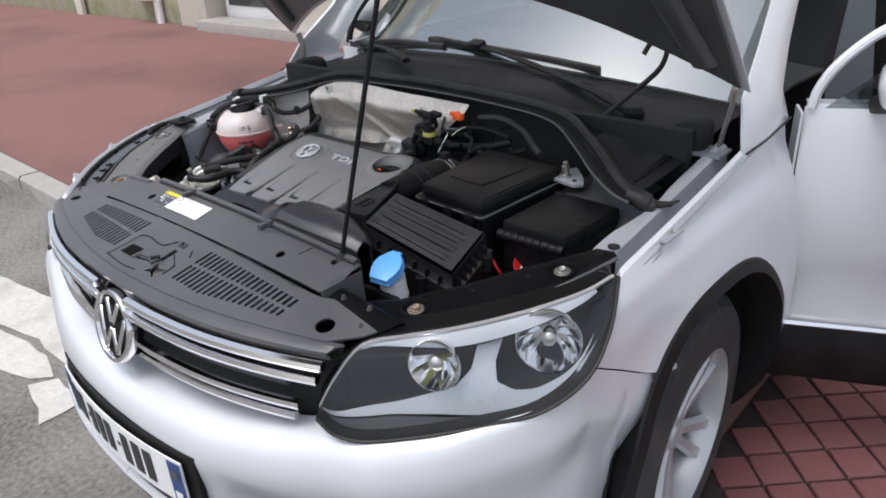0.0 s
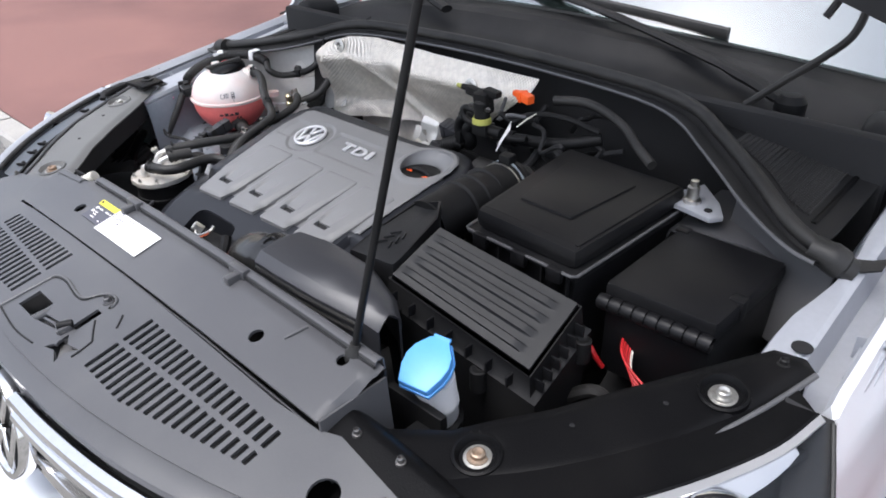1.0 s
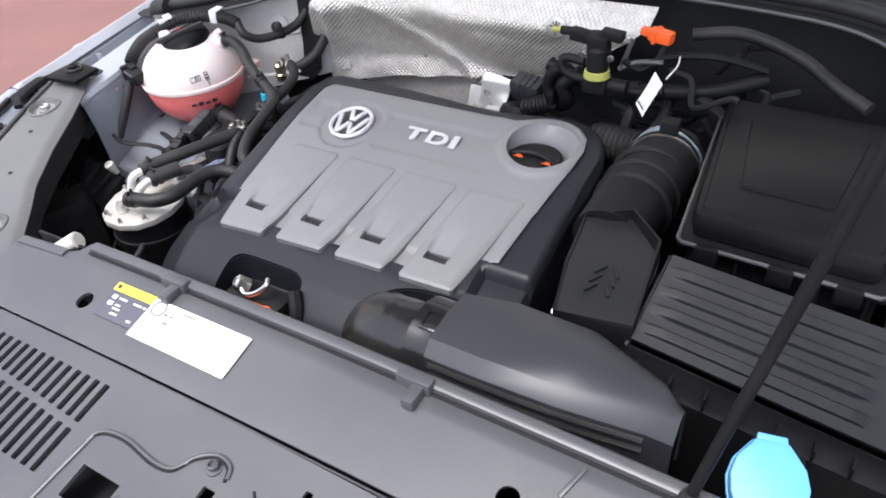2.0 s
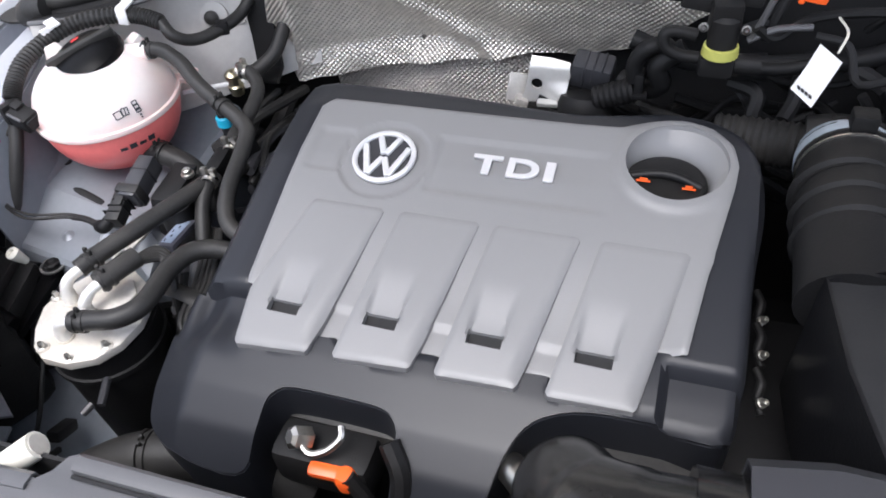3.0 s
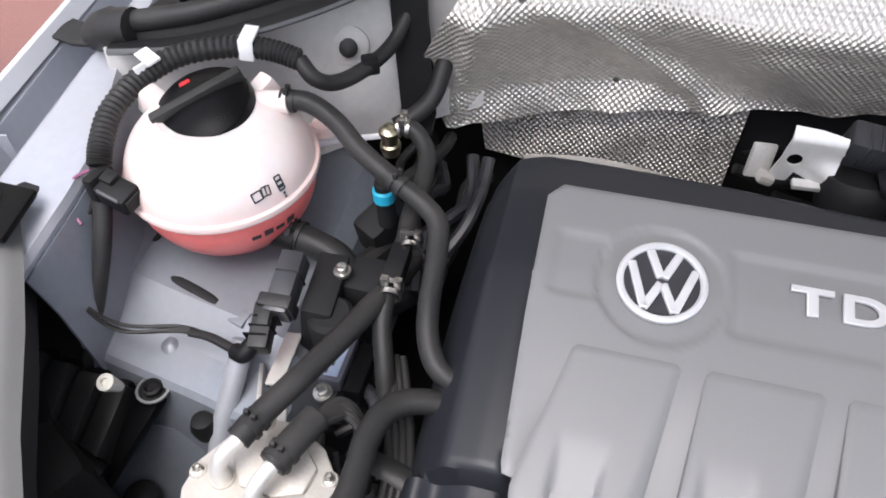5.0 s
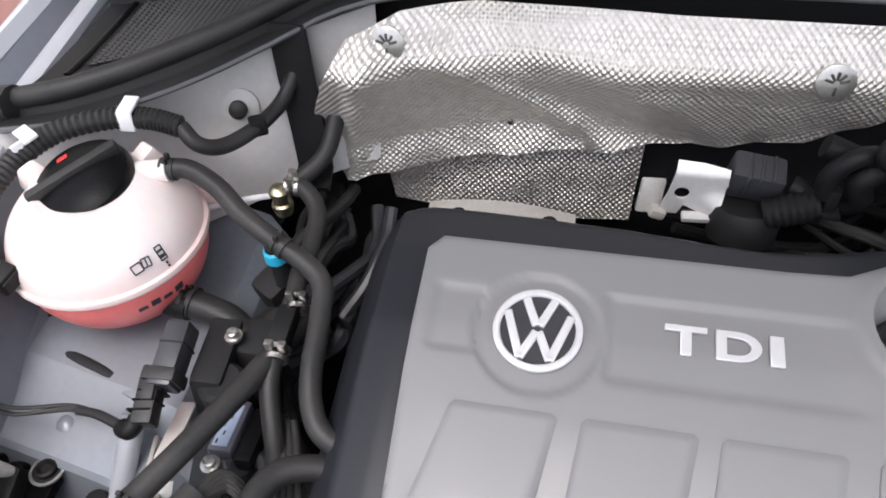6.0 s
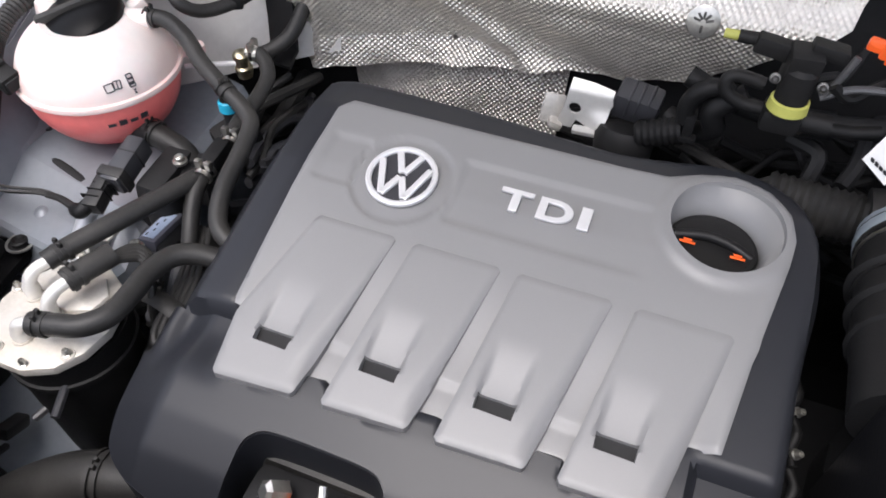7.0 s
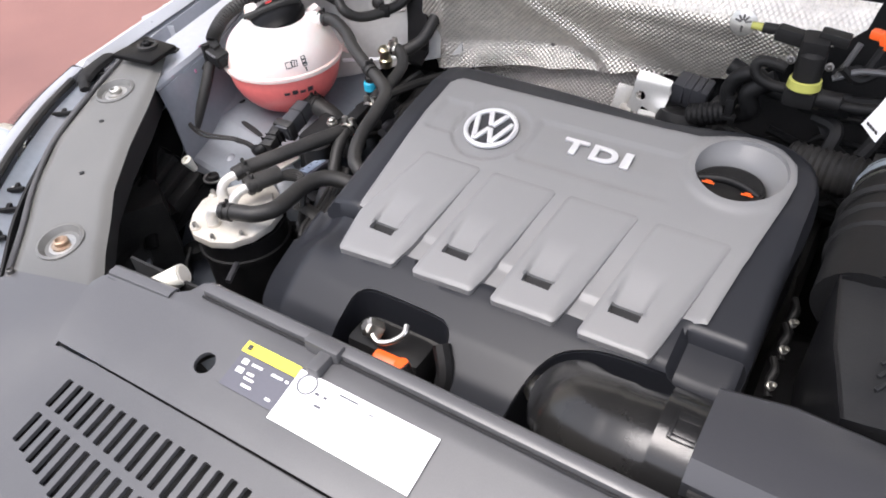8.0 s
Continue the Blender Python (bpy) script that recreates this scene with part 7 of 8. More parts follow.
hose_thing("coolant_hose", "black rubber coolant hose from the coolant tank", (-0.4, 0.7, 0.8), [(-0.530, 0.793, 0.926), (-0.508, 0.797, 0.926), (-0.480, 0.788, 0.918), (-0.453, 0.771, 0.905), (-0.419, 0.755, 0.893), (-0.391, 0.744, 0.882), (-0.375, 0.730, 0.875), (-0.369, 0.699, 0.866), (-0.365, 0.663, 0.856), (-0.358, 0.637, 0.846), (-0.343, 0.619, 0.838), (-0.31, 0.612, 0.825)], 0.0088, [((-0.524, 0.795, 0.926), (1, 0.1, 0)), ((-0.415, 0.753, 0.892), (1, -0.45, -0.35))])
hose_thing("coolant_hose", "black rubber coolant hose beside the engine cover", (-0.41, 0.8, 0.8), [(-0.444, 0.836, 0.880), (-0.428, 0.838, 0.880), (-0.410, 0.820, 0.870), (-0.406, 0.785, 0.860), (-0.407, 0.754, 0.855), (-0.404, 0.730, 0.851)], 0.0082, [((-0.437, 0.838, 0.880), (1, 0.1, 0))], bright=True)
h2 = hose_thing("coolant_hose", "black rubber hose with a check valve beside the cover", (-0.40, 0.68, 0.8), [(-0.404, 0.734, 0.852), (-0.405, 0.702, 0.846), (-0.405, 0.680, 0.841), (-0.402, 0.655, 0.830), (-0.393, 0.628, 0.810), (-0.380, 0.59, 0.77), (-0.37, 0.54, 0.72), (-0.365, 0.48, 0.66)], 0.0082, [((-0.3965, 0.724, 0.855), (0.1, -1, -0.2)), ((-0.400, 0.679, 0.846), (0, -1, -0.2))], bright=True)
part("check_valve", box((0.017, 0.038, 0.017), (-0.403, 0.702, 0.849), 0.004, (8, 0, 0)), BLACK, h2, "square black check valve")
hose_thing("fuel_hose", "black rubber fuel hose on the fuel filter", (-0.44, 0.6, 0.8), [(-0.466, 0.531, 0.840), (-0.458, 0.551, 0.842), (-0.443, 0.584, 0.843), (-0.425, 0.627, 0.843), (-0.411, 0.668, 0.841), (-0.402, 0.705, 0.834), (-0.40, 0.735, 0.82)], 0.0095, [((-0.460, 0.545, 0.841), (0.35, 1, 0))])
hb = hose_thing("fuel_hose", "sleeved fuel hose with thin looms on the fuel filter", (-0.42, 0.54, 0.8), [(-0.436, 0.520, 0.838), (-0.430, 0.535, 0.839), (-0.420, 0.562, 0.838)], 0.0108, [((-0.433, 0.528, 0.838), (0.3, 1, 0))])
for i in range(4):
    part("thin_loom", sweep([(-0.422 + 0.002 * i, 0.558, 0.836), (-0.413 + 0.003 * i, 0.580 - 0.002 * i, 0.832 - 0.002 * i), (-0.398 + 0.003 * i, 0.580 - 0.005 * i, 0.822), (-0.390 + 0.003 * i, 0.562 - 0.004 * i, 0.802), (-0.390 + 0.002 * i, 0.545, 0.77)], 0.0038, 8, 5), RUBBER, hb)
hose_thing("fuel_hose", "thick fuel hose curving under the engine cover", (-0.38, 0.53, 0.8), [(-0.437, 0.477, 0.832), (-0.414, 0.483, 0.833), (-0.395, 0.490, 0.833), (-0.381, 0.508, 0.833), (-0.380, 0.535, 0.833), (-0.381, 0.558, 0.833), (-0.374, 0.583, 0.832), (-0.356, 0.597, 0.828), (-0.33, 0.603, 0.82), (-0.30, 0.605, 0.81)], 0.0100, [((-0.428, 0.479, 0.832), (1, 0.25, 0))])
hose_thing("coolant_hose", "short black hose below the coolant tank", (-0.49, 0.72, 0.8), [(-0.517, 0.733, 0.826), (-0.495, 0.733, 0.820), (-0.467, 0.727, 0.811), (-0.445, 0.71, 0.79)], 0.0135, [((-0.510, 0.734, 0.825), (1, -0.1, -0.2))])
hose_thing("coolant_hose", "thick black coolant hose low beside the engine", (-0.35, 0.42, 0.7), [(-0.47, 0.37, 0.66), (-0.43, 0.395, 0.69), (-0.375, 0.417, 0.715), (-0.315, 0.430, 0.72), (-0.26, 0.44, 0.715), (-0.21, 0.44, 0.68)], 0.024, [((-0.36, 0.420, 0.717), (1, 0.25, 0.1))])
for i in range(4):
    o = 0.0055 * i
    hose_thing("corrugated_loom", "thin ribbed cable loom beside the engine", (-0.37, 0.55, 0.7), [(-0.400 + o, 0.645, 0.805), (-0.391 + o, 0.625, 0.802), (-0.376 + o, 0.585, 0.800), (-0.367 + o, 0.553, 0.800), (-0.364 + o, 0.530, 0.797 - 0.3 * o), (-0.356 + o, 0.518 + 0.6 * o, 0.792), (-0.335, 0.514 + 0.8 * o, 0.785), (-0.31, 0.52 + 0.5 * o, 0.77)], 0.0036, seg=10)
part("loom_strap", sweep([(-0.392, 0.556, 0.803), (-0.372, 0.552, 0.806), (-0.345, 0.546, 0.803)], 0.009, 8, 4, flat=0.35), RUBBER, hb, "rubber strap")

hose_thing("coolant_hose", "black rubber hose beside the front of the engine cover", (-0.37, 0.48, 0.7), [(-0.385, 0.560, 0.755), (-0.384, 0.530, 0.738), (-0.382, 0.500, 0.722), (-0.377, 0.477, 0.712), (-0.370, 0.452, 0.690), (-0.362, 0.43, 0.65)], 0.0125)
part("drain_tube", sweep([(-0.530, 0.512, 0.615), (-0.520, 0.500, 0.610), (-0.500, 0.489, 0.605), (-0.480, 0.482, 0.602), (-0.470, 0.462, 0.595), (-0.47, 0.43, 0.57)], 0.0065, 10, 5), ZINC, filt, "bent metal tube")

# ribbed loom round the tank, its connector and wires
loom = thing("tank_loom", "ribbed black cable loom with a connector beside the tank", "cable loom", (-0.69, 0.75, 0.9))
pts = rounded([(-0.530, 0.838, 0.938), (-0.556, 0.838, 0.944), (-0.590, 0.832, 0.946), (-0.630, 0.812, 0.944), (-0.655, 0.782, 0.936), (-0.664, 0.745, 0.927), (-0.660, 0.715, 0.915), (-0.656, 0.700, 0.905)], 14)
part("ribbed_tube", sweep(pts, 0.0090, 12, 1, ribs=0.0014, straight=True), RUBBER, loom)
part("taped_tube", sweep([(-0.656, 0.700, 0.905), (-0.655, 0.690, 0.886), (-0.654, 0.674, 0.862), (-0.655, 0.656, 0.836), (-0.661, 0.634, 0.800), (-0.674, 0.60, 0.74)], 0.0078, 10, 5), RUBBER, loom)
for at, turn in (((-0.574, 0.838, 0.9575), (0, 6, 10)), ((-0.650, 0.794, 0.9505), (0, -8, 60))):
    part("strap", join(box((0.013, 0.024, 0.003), at, 0.001, turn), box((0.013, 0.003, 0.020), (at[0], at[1] - 0.011, at[2] - 0.010), 0.001, turn)), WHITE, loom, "white strap")
con = part("connector", join(box((0.030, 0.022, 0.020), (-0.634, 0.686, 0.892), 0.003, (10, 10, -12)), box((0.010, 0.026, 0.024), (-0.652, 0.691, 0.896), 0.003, (0, 0, -12)), box((0.012, 0.012, 0.006), (-0.640, 0.690, 0.905), 0.0015, (10, 10, -12))), BLACK, loom)
part("connector_slot", box((0.002, 0.018, 0.014), (-0.6185, 0.684, 0.889), 0.0005, (10, 10, -12), 1), MATT, con)
part("connector_rib", box((0.022, 0.003, 0.003), (-0.634, 0.674, 0.900), 0.0008, (10, 10, -12), 1), CARRIER, con)
for k in range(3):
    o = 0.003 * k
    part("wire", sweep([(-0.652, 0.69 - o, 0.888), (-0.676 + o, 0.682 - o, 0.864), (-0.686 + o, 0.652, 0.832), (-0.665, 0.625 + 0.4 * o, 0.812), (-0.62, 0.612 + 0.6 * o * (-1) ** k, 0.806 + 0.5 * o), (-0.57, 0.622 + 0.6 * o, 0.808 + o * 0.3), (-0.54, 0.618 + 0.5 * o, 0.812), (-0.511, 0.611, 0.815)], 0.0016, 6, 6), RUBBER, loom)
part("wire_sleeve", sweep([(-0.56, 0.622, 0.810), (-0.54, 0.620, 0.813), (-0.514, 0.612, 0.816)], 0.0042, 8, 4, flat=0.7), RUBBER, loom)
part("wire", sweep([(-0.660, 0.702, 0.902), (-0.678, 0.690, 0.895), (-0.682, 0.676, 0.882), (-0.664, 0.664, 0.870)], 0.0014, 6, 5), mat("purple_wire", (0.25, 0.08, 0.16), 0.5, 0, 0.1, 200, 12, 0.0), loom)
part("taped_tube", sweep([(-0.530, 0.838, 0.938), (-0.515, 0.832, 0.925), (-0.502, 0.848, 0.912), (-0.485, 0.878, 0.910), (-0.468, 0.915, 0.918), (-0.456, 0.945, 0.945)], 0.0075, 10, 5), RUBBER, loom)
part("loom_clip", box((0.016, 0.016, 0.016), (-0.482, 0.884, 0.911), 0.003, (0, 0, 30)), BLACK, loom)
part("bracket", loft([[Vector((x, y, z)) for x in (-0.478 + d, -0.462 + d, -0.442 + d)] for d, y, z in ((0.0, 0.945, 0.985), (0.004, 0.935, 0.93), (0.010, 0.925, 0.88), (0.016, 0.91, 0.845), (0.018, 0.885, 0.835))], 0.006), BLACK, loom, "black bracket on the bulkhead")
part("brake_line", sweep([(-0.535, 0.835, 0.842), (-0.50, 0.850, 0.845), (-0.465, 0.858, 0.850), (-0.44, 0.87, 0.855)], 0.003, 8, 5), WHITE, loom, "thin pale tube")
part("branch", sweep([(-0.456, 0.868, 0.855), (-0.44, 0.880, 0.862), (-0.425, 0.90, 0.875), (-0.42, 0.93, 0.90)], 0.009, 10, 5), RUBBER, loom)

sens = thing("coolant_sensor", "black connector on a metal bracket beside the filter", "sensor", (-0.5, 0.63, 0.75))
head = part("sensor_head", box((0.020, 0.056, 0.024), (-0.488, 0.668, 0.838), 0.003, (14, 0, 3)), DUCT_FLAT, sens)
part("head_groove", box((0.0205, 0.002, 0.0245), (-0.488, 0.676, 0.840), 0.0004, (14, 0, 3), 1), MATT, head)
part("collar", box((0.028, 0.012, 0.028), (-0.489, 0.650, 0.833), 0.003, (14, 0, 3)), RUBBER, sens)
plug = part("plug", join(box((0.017, 0.040, 0.018), (-0.495, 0.631, 0.827), 0.003, (14, 0, 10)), box((0.010, 0.020, 0.005), (-0.494, 0.637, 0.838), 0.0015, (14, 0, 10))), RUBBER, sens)
for k in range(3):
    part("plug_rib", box((0.019, 0.002, 0.020), (-0.4935 - 0.0015 * k, 0.638 - 0.008 * k, 0.8285 - 0.002 * k), 0.0006, (14, 0, 10), 1), ARM_BLACK, plug)
part("cable_boot", sweep([(-0.498, 0.616, 0.824), (-0.503, 0.608, 0.819), (-0.512, 0.611, 0.816)], 0.0075, 10, 5), BLACK, sens)
part("solenoid", join(box((0.028, 0.070, 0.080), (-0.470, 0.690, 0.785), 0.006, (0, 8, 6)), lathe([(0.020, -0.03), (0.020, 0.024), (0.016, 0.028), (0, 0.028)], 20, (-0.452, 0.665, 0.790)), box((0.050, 0.040, 0.04), (-0.446, 0.715, 0.795), 0.006)), MATT, sens)
part("bracket", join(box((0.014, 0.060, 0.003), (-0.482, 0.628, 0.792), 0.001, (-12, 0, 8)), box((0.004, 0.060, 0.014), (-0.494, 0.604, 0.780), 0.001, (-28, 0, 28)), box((0.030, 0.016, 0.003), (-0.470, 0.570, 0.800), 0.001, (0, 0, 20))), PALE_METAL, sens, "bright steel bracket")
part("strut", sweep([(-0.519, 0.632, 0.800), (-0.520, 0.622, 0.790), (-0.528, 0.58, 0.740), (-0.532, 0.555, 0.70)], 0.0095, 14, 4), LIT_RAIL_PAINT, sens, "plain metal strut")
for q in ((-0.455, 0.705, 0.824), (-0.434, 0.598, 0.806), (-0.474, 0.568, 0.803)):
    bolt(sens, q, 0.0052)
part("strut_boot", lathe([(0.010, -0.012), (0.012, 0.0), (0.009, 0.010), (0, 0.012)], 14, (-0.543, 0.576, 0.742)), BLACK, sens)
lab = part("label_block", box((0.020, 0.050, 0.014), (-0.4365, 0.636, 0.792), 0.003, (-6, 0, 2)), LABEL_GREY, sens, "dark module with a blue-grey label")
part("label", box((0.013, 0.040, 0.0008), (-0.437, 0.636, 0.7995), 0.0003, (-6, 0, 2), 1), mat("blue_grey_label", (0.30, 0.36, 0.47), 0.35, 0, 0.1, 200, 12, 0.0), lab, "blue-grey label")
for k in range(5):
    part("printed_bar", box((0.0015, 0.004, 0.0004), (-0.440 + 0.003 * (k % 2), 0.620 + 0.008 * k, 0.8002 - 0.0008 * (k - 2)), 0, (-6, 0, 2), 1), INK, lab)
part("clear_cover", box((0.016, 0.052, 0.016), (-0.416, 0.632, 0.790), 0.005, (-6, 0, 2)), ARM_BLACK, sens)
valve = thing("bleed_valve", "valve with a brass cap and a teal collar over a dark hollow", "valve", (-0.44, 0.8, 0.8))
# the matt black box is added in place of the dark hollow here
part("body", join(box((0.032, 0.050, 0.050), (-0.450, 0.796, 0.790), 0.008, (14, 10, -28)), lathe([(0.009, -0.03), (0.009, 0.02), (0, 0.021)], 14, (-0.440, 0.783, 0.840))), MATT, valve)
part("collar", lathe([(0.0085, -0.008), (0.0105, -0.007), (0.0105, 0.004), (0.0085, 0.006)], 16, (-0.440, 0.781, 0.850)), TEAL, valve, "teal collar")
part("collar_neck", lathe([(0.007, -0.006), (0.008, 0.004), (0.006, 0.012), (0, 0.013)], 14, (-0.440, 0.784, 0.860)), STEEL, valve)
part("brass_cap", lathe([(0.008, -0.020), (0.010, -0.012), (0.010, -0.008), (0.008, -0.006), (0.008, 0.002), (0.010, 0.004), (0.010, 0.008), (0.006, 0.012), (0, 0.013)], 14, (-0.449, 0.832, 0.872)), mat("brass", (0.62, 0.55, 0.38), 0.3, 1.0, 0.1, 200, 12, 0.05), valve, "brass screw cap")

# black parts behind the right headlight
back = thing("headlight_housing", "black ribbed back of a headlight with brackets", "headlight housing", (-0.66, 0.46, 0.6))
part("shell", moved(box((0.15, 0.20, 0.17), (0, 0, 0), 0.02), pose(-0.715, 0.46, 0.68, 0, 0, -28)), RUBBER, back)
for x0, x1, z in ((-0.704, -0.690, 0.775), (-0.680, -0.668, 0.768), (-0.655, -0.650, 0.760), (-0.630, -0.636, 0.752)):
    part("rib", box((0.021, 0.215, 0.040), ((x0 + x1) / 2, 0.495, z - 0.052), 0.004, (20, 0, math.degrees(math.atan2(x0 - x1, 0.2)) * -1)), RUBBER, back)
    part("rib_end", box((0.016, 0.030, 0.022), (x0, 0.588, z - 0.018), 0.004, (35, 0, 0)), ARM_BLACK, back)
part("cross_rib", sweep([(-0.72, 0.545, 0.755), (-0.66, 0.530, 0.742), (-0.615, 0.522, 0.722)], 0.010, 10, 3), ARM_BLACK, back)
for a, b, w, h in (((-0.597, 0.606, 0.747), (-0.662, 0.440, 0.650), 0.026, 0.010), ((-0.612, 0.602, 0.738), (-0.676, 0.440, 0.640), 0.006, 0.020)):
    a, b = Vector(a), Vector(b)
    part("bracket_arm", moved(box((w, (b - a).length, h), (0, 0, 0), 0.003), Matrix.Translation((a + b) / 2) @ (b - a).to_track_quat("Y", "Z").to_matrix().to_4x4()), ARM_BLACK, back)
bolt(back, (-0.597, 0.592, 0.752), 0.009, material=BLACK)
part("bolt_washer", lathe([(0.0125, 0.0), (0.0150, 0.0), (0.0150, 0.002), (0.0125, 0.002)], 20, (-0.597, 0.592, 0.7525)), ZINC, back)
part("floor_strip", loft([[Vector((-0.672, 0.486, 0.683)), Vector((-0.660, 0.490, 0.685))], [Vector((-0.640, 0.452, 0.680)), Vector((-0.612, 0.462, 0.682))], [Vector((-0.609, 0.424, 0.676)), Vector((-0.572, 0.438, 0.678))]], 0.005), LIT_RAIL_PAINT, back, "bare grey metal strip")
part("step_plate", join(box((0.050, 0.040, 0.006), (-0.590, 0.404, 0.668), 0.002, (0, 6, 18)), box((0.006, 0.050, 0.040), (-0.616, 0.400, 0.655), 0.002, (0, 6, 18))), INNER, back, "grey metal step")
for k in range(5):
    part("back_rib", box((0.006, 0.085, 0.030), (-0.655 - 0.020 * k, 0.500 + 0.016 * k, 0.745 + 0.008 * k), 0.002, (16, 0, 24)), ARM_BLACK, back)
part("back_bar", sweep([(-0.610, 0.470, 0.705), (-0.650, 0.510, 0.740), (-0.690, 0.560, 0.775), (-0.715, 0.600, 0.800)], [0.010, 0.012, 0.012, 0.008], 8, 5, flat=0.5), ARM_BLACK, back)
part("wire", sweep([(-0.600, 0.52, 0.672), (-0.592, 0.50, 0.66), (-0.588, 0.47, 0.63), (-0.59, 0.44, 0.60)], 0.003, 8, 5), RUBBER, back)
part("small_plug", join(box((0.016, 0.034, 0.014), (-0.535, 0.452, 0.64), 0.003, (-30, 0, 10)), box((0.006, 0.02, 0.006), (-0.538, 0.43, 0.625), 0.001, (-30, 0, 10))), BLACK, back)
part("adjuster", lathe([(0.0045, -0.02), (0.0075, 0.0), (0.0075, 0.003), (0.0035, 0.004), (0.003, 0.001), (0, 0.001)], 14, (-0.616, 0.572, 0.788), (22, 0, 0)), CREAM, back, "cream adjuster screw")
part("plug", lathe([(0.016, -0.01), (0.016, 0.004), (0.010, 0.008), (0, 0.009)], 16, (-0.606, 0.53, 0.66)), BLACK, back)
part("vent_tube", sweep([(-0.348, 0.319, 0.880), (-0.334, 0.328, 0.8885), (-0.320, 0.337, 0.897)], 0.0102, 16, 3), CREAM, back, "white plastic tube end")
part("tube_bore", lathe([(0.0078, 0), (0.0078, 0.001), (0, 0.001)], 14, (-0.3198, 0.3371, 0.8971), aim=(0.75, 0.48, 0.46)), CAST, back)
part("lower_beam", box((0.30, 0.05, 0.05), (-0.56, 0.40, 0.58), 0.01, (0, 15, -10)), BLACK, back)

# ---- heat shields and plumbing behind the engine ----
shield = thing("heat_shield", "crumpled dimpled aluminium heat shield on the bulkhead", "heat shield", (-0.15, 0.97, 0.8))
foil_outline = [(-0.392, 0.990), (-0.410, 0.965), (-0.428, 0.930), (-0.440, 0.905), (-0.444, 0.878), (-0.440, 0.850), (-0.434, 0.826), (-0.420, 0.814), (-0.381, 0.816), (-0.316, 0.823), (-0.254, 0.826), (-0.218, 0.834), (-0.182, 0.838), (-0.114, 0.853), (-0.046, 0.857), (0.021, 0.881), (0.047, 0.909), (0.102, 0.950), (0.140, 0.980), (0.145, 1.003), (0.0, 1.003), (-0.106, 1.003), (-0.191, 1.006), (-0.279, 1.008), (-0.350, 1.004)]


def crease(u, v, k, seed):
    """Sharp folds where the noise passes zero."""
    return (1 - min(1.0, abs(noise.noise(Vector((u * k, v * k, seed)))) * 3.2)) ** 2


def foil_put(u, v):
    n = noise.noise(Vector((u * 7, v * 9, 3.1))) * 0.015 + noise.noise(Vector((u * 22, v * 26, 7.7))) * 0.0022
    n += crease(u * 0.8, v, 8.0, 1.7) * 0.004 - crease(u, v * 1.3, 13.0, 5.2) * 0.003
    dish = 0.012 * math.exp(-(math.hypot(u + 0.258, v - 0.862) / 0.03) ** 2)
    across = (u + 0.34) * 0.60 + (v - 0.985) * 0.80
    n += 0.010 * math.exp(-(across / 0.014) ** 2) * ramp(u, -0.36, -0.30) * ramp(-u, 0.02, 0.10)
    n -= 0.004 * math.exp(-((across - 0.045) / 0.022) ** 2) * ramp(-u, 0.0, 0.12)
    n += 0.012 * math.exp(-((u + 0.395 - 0.25 * (v - 0.9)) / 0.012) ** 2)
    y = 0.982 - 0.49 * max(0.0, min(0.11, v - 0.862)) + 0.033 * ramp(v, 0.960, 1.005) - 0.04 * ramp(-u, 0.28, 0.42)
    return (u, y - n * ramp(-v, -1.005, -0.98) + dish * 0.5, v)


part("upper_foil", sheet(foil_outline, [circle(-0.256, 0.861, 0.004, 8)], foil_put, 0.0015, 0.0075), FOIL, shield, "shiny dimpled upper foil", smooth=80)
low_foil = [(-0.41, 0.84), (-0.39, 0.74), (-0.25, 0.73), (-0.12, 0.74), (-0.115, 0.865), (-0.24, 0.86)]
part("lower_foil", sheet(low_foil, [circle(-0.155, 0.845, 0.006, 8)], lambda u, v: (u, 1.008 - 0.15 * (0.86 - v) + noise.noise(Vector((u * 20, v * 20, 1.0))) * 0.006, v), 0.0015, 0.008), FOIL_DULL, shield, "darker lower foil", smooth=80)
for u, v in ((-0.356, 0.988), (0.013, 0.971)):
    p = Vector(foil_put(u, v))
    riv = part("rivet", lathe([(0.0150, -0.004), (0.0155, 0.0), (0.0135, 0.0012), (0.0, 0.0014)], 24, (p.x, p.y - 0.006, p.z), aim=(0, -1, 0.25)), ZINC, shield, "round push-on fastener")
    for a in (20, 55, 90, 125, 160, 270):
        part("tooth", box((0.0075, 0.0014, 0.0024), (p.x + 0.0062 * math.cos(radians(a)), p.y - 0.0078 + 0.0016 * math.sin(radians(a)), p.z + 0.0062 * math.sin(radians(a))), 0.0004, (-14, -a, 0), 1), DARK_STEEL, riv)
part("mount", loft([[Vector((x, y, z + 0.010 * math.sin(math.pi * k / 8))) for y, z in ((0.900, 0.776), (0.920, 0.783), (0.940, 0.785))] for k, x in enumerate([-0.335 + 0.0195 * i for i in range(9)])], 0.006), CAST, shield, "pale metal flange with two holes")
for x in (-0.300, -0.205):
    part("mount_hole", lathe([(0.008, 0), (0.008, 0.002), (0, 0.002)], 14, (x, 0.917, 0.792)), MATT, shield)

